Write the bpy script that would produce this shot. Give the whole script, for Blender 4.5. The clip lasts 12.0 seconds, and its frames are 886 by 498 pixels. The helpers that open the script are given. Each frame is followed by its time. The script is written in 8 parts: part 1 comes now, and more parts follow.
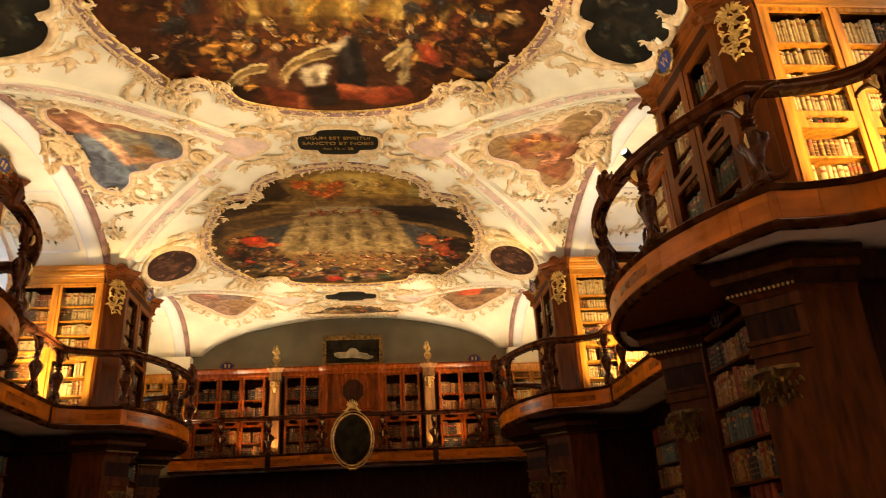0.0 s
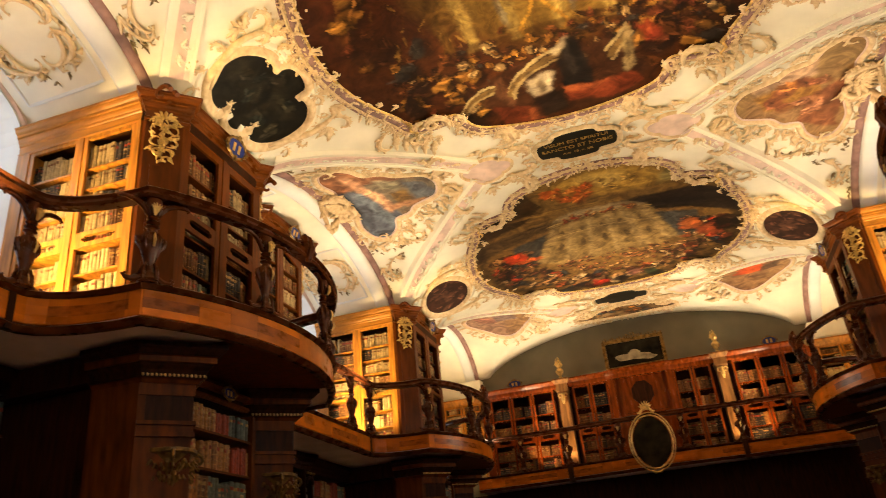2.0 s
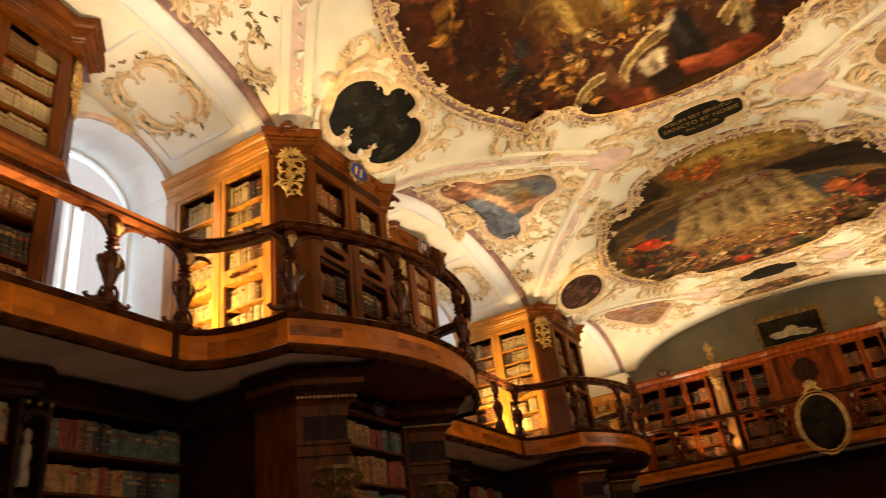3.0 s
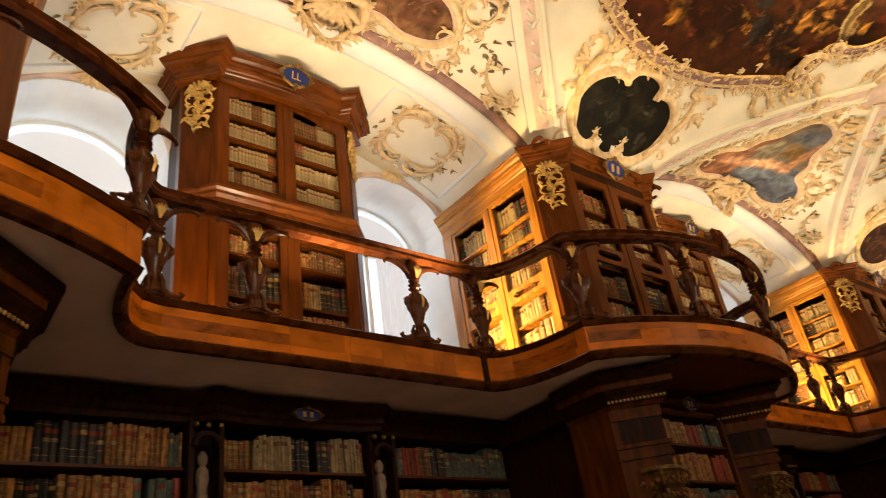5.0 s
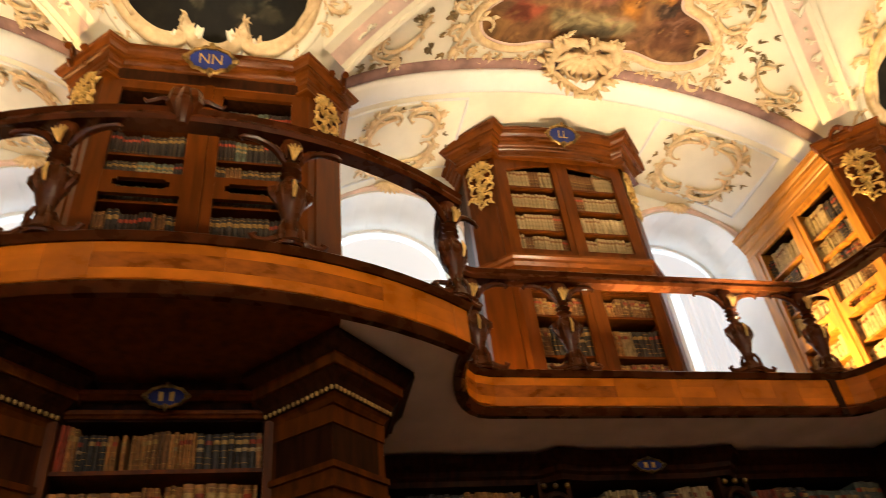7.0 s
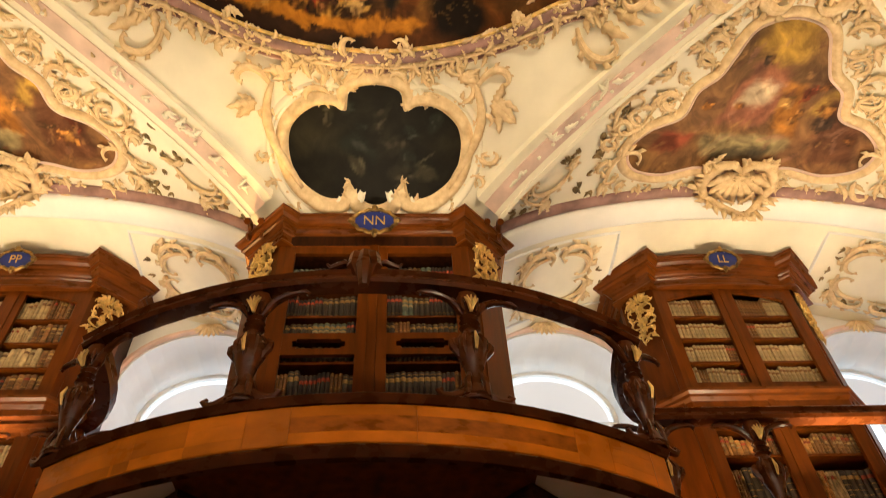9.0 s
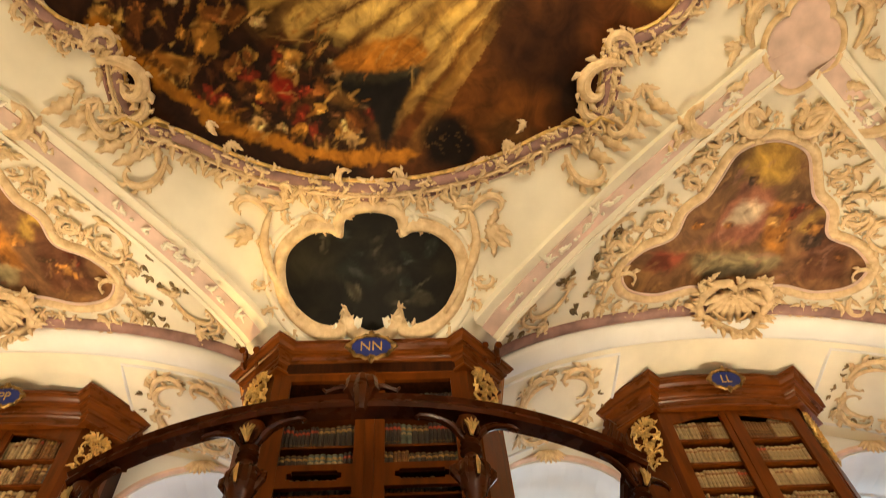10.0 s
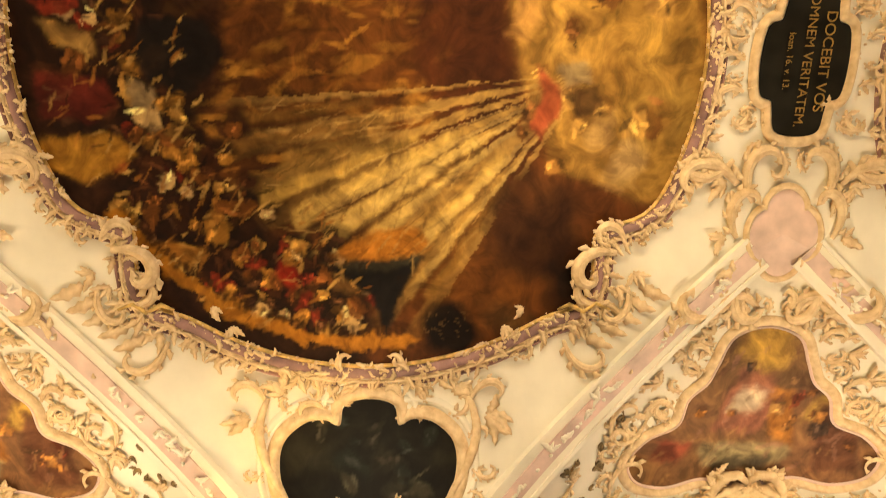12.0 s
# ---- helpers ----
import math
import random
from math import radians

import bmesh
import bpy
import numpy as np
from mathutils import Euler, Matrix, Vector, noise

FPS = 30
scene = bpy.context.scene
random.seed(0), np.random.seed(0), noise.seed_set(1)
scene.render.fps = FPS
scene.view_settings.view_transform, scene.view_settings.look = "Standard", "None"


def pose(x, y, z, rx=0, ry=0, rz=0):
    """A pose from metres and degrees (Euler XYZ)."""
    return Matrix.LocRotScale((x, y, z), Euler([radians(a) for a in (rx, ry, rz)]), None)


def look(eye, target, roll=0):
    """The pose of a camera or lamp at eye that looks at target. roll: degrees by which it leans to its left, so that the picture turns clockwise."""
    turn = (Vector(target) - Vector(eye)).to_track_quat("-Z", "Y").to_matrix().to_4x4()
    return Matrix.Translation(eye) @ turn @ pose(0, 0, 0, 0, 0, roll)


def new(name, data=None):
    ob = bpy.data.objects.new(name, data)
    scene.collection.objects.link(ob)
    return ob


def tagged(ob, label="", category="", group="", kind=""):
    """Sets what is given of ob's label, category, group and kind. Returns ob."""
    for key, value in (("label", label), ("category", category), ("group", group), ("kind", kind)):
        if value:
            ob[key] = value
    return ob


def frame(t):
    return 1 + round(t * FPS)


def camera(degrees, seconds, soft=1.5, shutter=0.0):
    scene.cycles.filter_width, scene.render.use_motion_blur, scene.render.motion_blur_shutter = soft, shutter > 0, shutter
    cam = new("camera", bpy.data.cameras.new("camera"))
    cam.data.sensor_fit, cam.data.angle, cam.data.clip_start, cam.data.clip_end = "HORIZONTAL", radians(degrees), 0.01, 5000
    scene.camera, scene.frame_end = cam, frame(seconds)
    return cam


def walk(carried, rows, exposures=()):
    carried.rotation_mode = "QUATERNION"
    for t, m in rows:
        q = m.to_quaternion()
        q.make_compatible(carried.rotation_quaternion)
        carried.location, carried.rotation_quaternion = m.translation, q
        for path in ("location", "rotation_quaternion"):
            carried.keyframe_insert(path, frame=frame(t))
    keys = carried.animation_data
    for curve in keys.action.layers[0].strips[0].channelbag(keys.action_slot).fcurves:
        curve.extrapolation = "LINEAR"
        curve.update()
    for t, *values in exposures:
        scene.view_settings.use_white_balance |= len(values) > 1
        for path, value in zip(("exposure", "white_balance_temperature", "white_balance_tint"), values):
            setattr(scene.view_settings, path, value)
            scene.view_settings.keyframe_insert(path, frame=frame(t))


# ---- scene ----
cam = camera(62.35, 12.0, soft=0.8, shutter=0.4)
PATH = [
    (0.0, 0.424, 0.871, 1.601, 112.74, 3.07, -5.04),
    (0.5, 0.504, 0.872, 1.612, 113.81, 2.09, -2.22),
    (1.0, 0.476, 0.837, 1.562, 113.38, 2.18, 0.40),
    (1.5, 0.475, 0.844, 1.521, 114.41, 3.50, 11.27),
    (2.0, 0.414, 0.892, 1.476, 115.46, 5.24, 17.94),
    (2.5, 0.446, 0.878, 1.515, 116.01, 5.57, 22.86),
    (3.0, 0.428, 0.892, 1.507, 116.81, 6.96, 29.99),
    (3.5, 0.432, 0.855, 1.517, 117.52, 7.31, 38.08),
    (3.7, 0.412, 0.780, 1.527, 117.64, 7.30, 40.21),
    (5.3, 0.289, 0.606, 1.568, 120.57, 8.08, 55.37),
    (5.5, 0.302, 0.575, 1.562, 121.11, 8.26, 57.36),
    (6.0, 0.312, 0.544, 1.571, 122.40, 8.57, 62.26),
    (6.5, 0.278, 0.498, 1.605, 124.62, 7.22, 69.50),
    (7.0, 0.303, 0.475, 1.585, 126.52, 5.89, 77.27),
    (7.5, 0.305, 0.406, 1.606, 128.23, 4.48, 83.01),
    (7.7, 0.329, 0.379, 1.619, 129.31, 3.99, 85.21),
    (9.3, 0.237, 0.194, 1.706, 140.59, 2.64, 88.17),
    (9.5, 0.244, 0.240, 1.713, 142.60, 2.80, 88.70),
    (10.0, 0.186, 0.204, 1.663, 148.36, 3.52, 88.65),
    (10.5, 0.155, 0.162, 1.611, 152.84, 3.85, 89.11),
    (11.0, 0.110, 0.171, 1.593, 157.35, 3.55, 88.72),
    (11.5, 0.052, 0.144, 1.557, 160.82, 3.90, 88.69),
    (12.0, 0.067, 0.163, 1.543, 164.27, 3.93, 88.63),
]
walk(cam, [(t, pose(x, y, z, rx, ry, rz)) for t, x, y, z, rx, ry, rz in PATH],
     [(0.0, 0.0), (2.0, 0.0), (3.5, -0.22), (5.5, -0.04), (7.5, 0.08), (9.5, -0.32), (10.0, -0.38), (11.0, -0.3), (12.0, -0.12)])

# ---- light ----
world = bpy.data.worlds.new("sky")
scene.world = world
world.use_nodes = True
wn = world.node_tree.nodes
sky = wn.new("ShaderNodeTexSky")
sky.sky_type = "NISHITA"
sky.sun_disc = False
sky.sun_elevation = radians(40)
sky.sun_rotation = radians(120)
world.node_tree.links.new(sky.outputs[0], wn["Background"].inputs[0])
wn["Background"].inputs[1].default_value = 0.12

WARM = (1.0, 0.775, 0.485)


def spot(name, eye, target, watts, cone, radius=0.05, color=WARM, blend=0.6):
    lamp = bpy.data.lights.new(name, "SPOT")
    lamp.energy, lamp.spot_size, lamp.spot_blend, lamp.color, lamp.shadow_soft_size = watts, radians(cone), blend, color, radius
    ob = new(name, lamp)
    ob.matrix_world = look(eye, target)
    return ob


def panel_light(name, eye, target, watts, w, h, color):
    lamp = bpy.data.lights.new(name, "AREA")
    lamp.shape, lamp.size, lamp.size_y, lamp.energy, lamp.color = "RECTANGLE", w, h, watts, color
    ob = new(name, lamp)
    ob.matrix_world = look(eye, target)
    return ob


P = 7.0            # from pier to pier
WALL = 5.6         # half width, to the window wall
END, BACK = 19.3, -11.0
FLOOR_Z, GAL_LO, GAL_HI = 0.0, 3.62, 3.94

# uplights on the galleries, throwing across to the opposite half of the vault
for side in (-1, 1):
    for y in (-7.0, 0.0, 7.0, 14.0):
        spot("gallery_uplight", (side * 3.2, y + 1.55, 4.95), (-side * 2.5, y + 0.5, 7.1), 820, 84, 0.2, blend=1.0)
        # added fill straight up from the bow, for cartouches and ribs; no fixture known
        if y > -1:
            spot("gallery_uplight", (side * 2.98, y, 4.95), (side * 2.95, y, 7.2), 112, 118, 0.12, blend=1.0)
    for y in (-3.5, 3.5, 10.5, 17.0):
        spot("gallery_uplight", (side * 4.05, y, 4.9), (-side * 3.4, y, 7.5), 360, 78, 0.2, blend=1.0)
        # added fill for the near half of the vault; no fixture known
        spot("gallery_uplight", (side * 3.95, y + 1.0, 4.2), (side * 3.05, y + 0.3, 7.4), 345, 104, 0.12, blend=1.0)
        spot("gallery_uplight", (side * 4.25, y - 0.05, 4.05), (side * 4.40, y, 7.3), 270, 92, 0.1, blend=1.0)
# lamps at the windows that light the pier sides
for side in (-1, 1):
    for y in (-7.0, 0.0, 7.0, 14.0):
        spot("pier_lamp", (side * 5.3, y - 2.15, 4.05), (side * 4.45, y - 1.0, 5.0), 780, 65, color=(1.0, 0.65, 0.22))
        spot("pier_lamp", (side * 4.6, y + 2.1, 4.1), (side * 4.9, y + 2.8, 4.9), 60, 120, color=(1.0, 0.62, 0.24))
    # small uplights at the foot of the end pilasters
    spot("pilaster_lamp", (side * 1.88, END - 0.72, 4.0), (side * 1.88, END - 0.4, 5.0), 34, 90, color=(1.0, 0.70, 0.36))
    # added fill that whitens the end of the vault; no lamp known there
    spot("end_vault_fill", (side * 2.9, END - 0.8, 4.85), (-side * 0.3, END - 1.2, 7.4), 300, 110, 0.2, blend=1.0)
    # added fill that brightens the end bookcase; no lamp known there
    spot("end_bookcase_fill", (side * 2.6, END - 0.8, 4.1), (side * 2.0, END - 0.4, 5.2), 34, 150, color=(1.0, 0.6, 0.25))
    spot("corner_lamp", (side * 4.75, END - 1.3, 4.1), (side * 4.75, END - 0.3, 4.9), 90, 120, color=(1.0, 0.62, 0.22))
# daylight through the window openings
for side in (-1, 1):
    for y in (-7.0, 0.0, 7.0, 14.0):
        for dy in (-1.75, 1.75):
            panel_light("window_daylight", (side * 6.35, y + dy, 5.5), (0, y + dy, 3.2), 17, 1.0, 2.2, (0.76, 0.87, 1.0))

# ---- materials ----


def material(name, base, rough=0.5, metal=0.0, noise_scale=8.0, amount=0.25, bump=0.1, bump_scale=60.0, stretch=(1, 1, 1), second=None, coat=0.0, island=0.0, random_ob=0.0, gloss=0.3):
    m = bpy.data.materials.new(name)
    m.use_nodes = True
    nt = m.node_tree
    N, L = nt.nodes, nt.links
    b = N["Principled BSDF"]
    b.inputs["Roughness"].default_value = rough
    b.inputs["Metallic"].default_value = metal
    b.inputs["Specular IOR Level"].default_value = gloss
    b.inputs["Coat Weight"].default_value = coat
    tc = N.new("ShaderNodeTexCoord")
    mp = N.new("ShaderNodeMapping")
    mp.inputs["Scale"].default_value = stretch
    L.new(tc.outputs["Object"], mp.inputs[0])
    n1 = N.new("ShaderNodeTexNoise")
    n1.inputs["Scale"].default_value = noise_scale
    n1.inputs["Detail"].default_value = 6
    n2 = N.new("ShaderNodeTexNoise")
    n2.inputs["Scale"].default_value = bump_scale
    n2.inputs["Detail"].default_value = 4
    L.new(mp.outputs[0], n1.inputs["Vector"])
    L.new(mp.outputs[0], n2.inputs["Vector"])
    ramp = N.new("ShaderNodeValToRGB")
    lo = second if second else tuple(c * (1 - amount * 1.6) for c in base)
    hi = tuple(min(1, c * (1 + amount)) for c in base)
    ramp.color_ramp.elements[0].color = (*lo, 1)
    ramp.color_ramp.elements[1].color = (*hi, 1)
    ramp.color_ramp.elements[0].position, ramp.color_ramp.elements[1].position = 0.3, 0.7
    L.new(n1.outputs[0], ramp.inputs[0])
    out = ramp.outputs[0]
    if island or random_ob:
        src = N.new("ShaderNodeNewGeometry").outputs["Random Per Island"] if island else N.new("ShaderNodeObjectInfo").outputs["Random"]
        mul = N.new("ShaderNodeMapRange")
        k = island or random_ob
        mul.inputs[3].default_value, mul.inputs[4].default_value = 1 - k, 1 + k
        L.new(src, mul.inputs[0])
        mx = N.new("ShaderNodeVectorMath")
        mx.operation = "SCALE"
        L.new(out, mx.inputs[0])
        L.new(mul.outputs[0], mx.inputs["Scale"])
        out = mx.outputs[0]
    L.new(out, b.inputs["Base Color"])
    bp = N.new("ShaderNodeBump")
    bp.inputs["Strength"].default_value = bump
    bp.inputs["Distance"].default_value = 0.01
    L.new(n2.outputs[0], bp.inputs["Height"])
    L.new(bp.outputs[0], b.inputs["Normal"])
    rr = N.new("ShaderNodeMapRange")
    rr.inputs[3].default_value, rr.inputs[4].default_value = max(0.02, rough - 0.12), min(1, rough + 0.12)
    L.new(n1.outputs[0], rr.inputs[0])
    L.new(rr.outputs[0], b.inputs["Roughness"])
    return m


WOOD = material("walnut_wood", (0.108, 0.026, 0.0018), 0.34, 0, 2.6, 0.24, 0.08, 40, (5, 5, 0.9), gloss=0.13)
WOOD_MOULD = material("moulded_walnut", (0.140, 0.036, 0.0028), 0.30, 0, 5.0, 0.26, 0.05, 40, (1, 1, 3), gloss=0.2)
WOOD_MID = material("brown_walnut", (0.120, 0.031, 0.0034), 0.5, 0, 3.0, 0.34, 0.08, 40, (5, 5, 0.9), gloss=0.14)
# walnut mouldings with the gold of the lamps mixed into the colour
LIT_MOULD = material("moulded_lamplit_walnut", (0.46, 0.185, 0.022), 0.34, 0, 5.0, 0.18, 0.05, 40, (1, 1, 3), coat=0.1)
# walnut darkened further to carry the dimness of the lower storey
WOOD_DARK = material("dark_walnut", (0.034, 0.0095, 0.0026), 0.5, 0, 4.0, 0.4, 0.08, 40, (6, 6, 0.7), gloss=0.12)
WOOD_RAIL = material("polished_dark_walnut", (0.080, 0.019, 0.003), 0.28, 0, 6.0, 0.3, 0.06, 30, (1, 1, 2), gloss=0.2)
# walnut again, brightened to gold to carry the lamplight on it
WOOD_LIT = material("lamplit_walnut", (0.46, 0.185, 0.022), 0.36, 0, 3.0, 0.35, 0.06, 40, (6, 6, 0.7), coat=0.1)
VENEER = material("inlaid_walnut_veneer", (0.56, 0.155, 0.006), 0.30, 0, 4.0, 0.2, 0.04, 40, (1, 1, 1.6), gloss=0.16, random_ob=0.24)
GILT = material("gilding", (0.74, 0.50, 0.17), 0.48, 0.5, 14, 0.3, 0.25, 50)
PLASTER = material("cream_plaster", (0.88, 0.825, 0.675), 0.75, 0, 1.6, 0.09, 0.06, 30)
SOFFIT = material("grey_soffit_plaster", (0.82, 0.71, 0.75), 0.8, 0, 2, 0.12, 0.05, 30)
STUCCO = material("ivory_stucco", (0.80, 0.63, 0.39), 0.62, 0, 13, 0.1, 0.35, 60, second=(0.62, 0.44, 0.24))
PINK = material("pink_stucco_marble", (0.74, 0.55, 0.47), 0.5, 0, 4, 0.16, 0.1, 30)
WHITE = material("white_reveal", (0.80, 0.80, 0.78), 0.7, 0, 2, 0.06, 0.05, 30)
GREYWALL = material("grey_green_wall", (0.22, 0.20, 0.14), 0.8, 0, 1.5, 0.12, 0.05, 30)
# unseen floor, paled so that it bounces light up to the gallery soffits
FLOORM = material("parquet", (0.44, 0.35, 0.26), 0.35, 0, 3, 0.3, 0.05, 30, coat=0.2)
BLUE = material("blue_enamel", (0.014, 0.026, 0.16), 0.5, 0, 8, 0.2, 0.05, 30)
BLACKM = material("black_metal", (0.02, 0.02, 0.02), 0.4, 0.3, 8, 0.2, 0.05, 30)

# ---- building helpers ----


def box(bm, x0, x1, y0, y1, z0, z1, m=None):
    vs = [bm.verts.new((x, y, z)) for z in (z0, z1) for x, y in ((x0, y0), (x1, y0), (x1, y1), (x0, y1))]
    for f in ((3, 2, 1, 0), (4, 5, 6, 7), (0, 1, 5, 4), (1, 2, 6, 5), (2, 3, 7, 6), (3, 0, 4, 7)):
        bm.faces.new([vs[i] for i in f])
    if m is not None:
        bmesh.ops.transform(bm, matrix=m, verts=vs)
    return vs


def prism(bm, pts, z0, z1):
    lo = [bm.verts.new((x, y, z0)) for x, y in pts]
    hi = [bm.verts.new((x, y, z1)) for x, y in pts]
    n = len(pts)
    bm.faces.new(lo[::-1])
    bm.faces.new(hi)
    for i in range(n):
        bm.faces.new((lo[i], lo[(i + 1) % n], hi[(i + 1) % n], hi[i]))


def sweep(bm, path, profile, closed=False):
    """A moulding: profile points (out, z) along a plan path; out is to the right of the way."""
    n = len(path)
    rings = []
    for i in range(n):
        a = Vector(path[i - 1] if (i or closed) else path[0])
        b = Vector(path[i])
        c = Vector(path[(i + 1) % n] if (i < n - 1 or closed) else path[-1])
        d1, d2 = (b - a), (c - b)
        d1 = d1.normalized() if d1.length > 1e-9 else d2.normalized()
        d2 = d2.normalized() if d2.length > 1e-9 else d1
        n1, n2 = Vector((d1.y, -d1.x)), Vector((d2.y, -d2.x))
        mid = (n1 + n2)
        mid = mid.normalized() if mid.length > 1e-6 else n1
        k = 1 / max(0.4, mid.dot(n1))
        rings.append([bm.verts.new((b.x + mid.x * o * k, b.y + mid.y * o * k, z)) for o, z in profile])
    m = len(profile)
    for i in range(n if closed else n - 1):
        r, s = rings[i], rings[(i + 1) % n]
        for j in range(m):
            bm.faces.new((r[j], r[(j + 1) % m], s[(j + 1) % m], s[j]))
    if not closed:
        bm.faces.new(rings[0][::-1])
        bm.faces.new(rings[-1])


def tube(bm, pts, radii, sides=6):
    """A tapered tube through 3D points."""
    rings = []
    n = len(pts)
    up0 = None
    for i in range(n):
        d = (Vector(pts[min(i + 1, n - 1)]) - Vector(pts[max(i - 1, 0)]))
        d = d.normalized() if d.length > 1e-9 else Vector((0, 0, 1))
        ref = up0 if up0 is not None else (Vector((0, 0, 1)) if abs(d.z) < 0.9 else Vector((1, 0, 0)))
        s = d.cross(ref)
        s = s.normalized() if s.length > 1e-6 else d.orthogonal().normalized()
        u = s.cross(d)
        up0 = u
        r = radii[i] if hasattr(radii, "__len__") else radii
        rings.append([bm.verts.new(Vector(pts[i]) + (s * math.cos(2 * math.pi * k / sides) + u * math.sin(2 * math.pi * k / sides)) * r) for k in range(sides)])
    for a, b in zip(rings, rings[1:]):
        for k in range(sides):
            bm.faces.new((a[k], a[(k + 1) % sides], b[(k + 1) % sides], b[k]))
    bm.faces.new(rings[0][::-1])
    bm.faces.new(rings[-1])


def lathe(bm, profile, centre=(0, 0, 0), seg=12):
    rings = [[bm.verts.new((centre[0] + r * math.cos(2 * math.pi * k / seg), centre[1] + r * math.sin(2 * math.pi * k / seg), centre[2] + z)) for k in range(seg)] for r, z in profile]
    for a, b in zip(rings, rings[1:]):
        for k in range(seg):
            bm.faces.new((a[k], a[(k + 1) % seg], b[(k + 1) % seg], b[k]))
    bm.faces.new(rings[0][::-1])
    bm.faces.new(rings[-1])


def finish(bm, name, mat, smooth=False):
    bmesh.ops.recalc_face_normals(bm, faces=bm.faces)
    me = bpy.data.meshes.new(name)
    bm.to_mesh(me)
    bm.free()
    me.materials.append(mat)
    if smooth:
        me.shade_smooth()
        me.set_sharp_from_angle(angle=radians(40))
    return me


def part(name, bm, mat, parent, label="", smooth=False):
    ob = new(name, finish(bm, name, mat, smooth))
    ob.parent = parent
    if label:
        ob["label"] = label
    return ob


def thing(name, m, label, category, group="", kind=""):
    ob = new(name)
    ob.matrix_basis = m
    ob.empty_display_size = 0.2
    return tagged(ob, label, category, group, kind)


def solid(name, bm, mat, label, category="", kind="", group="", smooth=False):
    return tagged(new(name, finish(bm, name, mat, smooth)), label, category, group, kind)


def side_pose(side, y):
    """A pose whose x goes from the window wall into the room."""
    return pose(-WALL, y, 0) if side < 0 else pose(WALL, y, 0, 0, 0, 180)


# ---- the vault ----
RIB0, RIB1 = 1.33, 3.78
ARCH_X = 4.17


def z_main(x):
    k = min(abs(x), 3.76) / 3.8
    return 6.45 + 1.0 * (1 - k * k) ** 0.65


def vault(x, y):
    """The height of the vault over a place in the plan."""
    ax = abs(x)
    v = (y + P / 2) % P - P / 2
    u = P / 2 - abs(v)
    if y > 17.5:
        u = (y - 17.5) * 1.62     # the last lunette closes at the end wall
    base = z_main(ax)
    if ax <= RIB0:
        return base
    w = min((ax - RIB0) * 2.62 / (RIB1 - RIB0), 2.62)
    if u >= w:
        return base
    crown = z_main(RIB0) + (7.38 - z_main(RIB0)) * (ax - RIB0) / (ARCH_X - RIB0)
    return base + (crown - base) * (1 - (u / w) ** 2) ** 0.7


def soffit(y, x):
    """The barrel over the windows, between the arch and the window wall."""
    return vault(ARCH_X - 0.001, y) - 0.07 - 0.03 * (abs(x) - ARCH_X)


def grid_mesh(name, xs, ys, fz, mat):
    nx, ny = len(xs), len(ys)
    verts = [(x, y, fz(x, y)) for y in ys for x in xs]
    faces = [(j * nx + i, (j + 1) * nx + i, (j + 1) * nx + i + 1, j * nx + i + 1) for j in range(ny - 1) for i in range(nx - 1)]
    me = bpy.data.meshes.new(name)
    me.from_pydata(verts, [], faces)
    me.materials.append(mat)
    me.shade_smooth()
    return me


tagged(new("ceiling", grid_mesh("ceiling", np.linspace(-ARCH_X, ARCH_X, 120).tolist(), np.linspace(BACK, END, 420).tolist(), vault, PLASTER)),
       "cream plaster vault with cross ribs and shallow lunettes", "ceiling", kind="structure")
for side in (-1, 1):
    xs = np.linspace(ARCH_X, WALL + 0.05, 6).tolist()
    tagged(new("ceiling", grid_mesh("ceiling_bay", [side * x for x in xs], np.linspace(BACK, END, 300).tolist(), lambda x, y: soffit(y, x), PLASTER)),
           "cream plaster barrel soffit over the windows", "ceiling", kind="structure")

# roof over it, floor, end walls
bm = bmesh.new()
box(bm, -7.0, 7.0, BACK - 0.4, END + 0.4, 8.0, 8.2)
solid("roof_slab", bm, PLASTER, "plain slab above the vault", "roof", "structure")
bm = bmesh.new()
box(bm, -WALL - 0.6, WALL + 0.6, BACK - 0.3, END + 0.3, -0.2, 0.0)
solid("floor", bm, FLOORM, "unseen parquet floor of the hall, made pale to bounce light", "floor", "structure")
bm = bmesh.new()
box(bm, -7.0, 7.0, END, END + 0.4, 0, 8.0)
solid("wall_north", bm, GREYWALL, "grey-green painted end wall in shade", "wall", "structure")
for s in (-1, 1):
    bm = bmesh.new()
    x0, x1 = sorted((s * 3.97, s * (WALL - 0.01)))
    box(bm, x0, x1, END - 0.30, END - 0.003, 6.02, 6.46)
    solid("corner_wall", bm, PLASTER, "plain plaster strip above the corner bookcase", "wall", "structure")
bm = bmesh.new()
box(bm, -7.0, 7.0, BACK - 0.4, BACK, 0, 8.0)
solid("wall_south", bm, GREYWALL, "plain end wall behind the camera", "wall", "structure")

# window walls with arched openings
WIN_C, WIN_HALF, WIN_SILL, WIN_SPRING = 1.76, 0.78, 4.35, 6.22


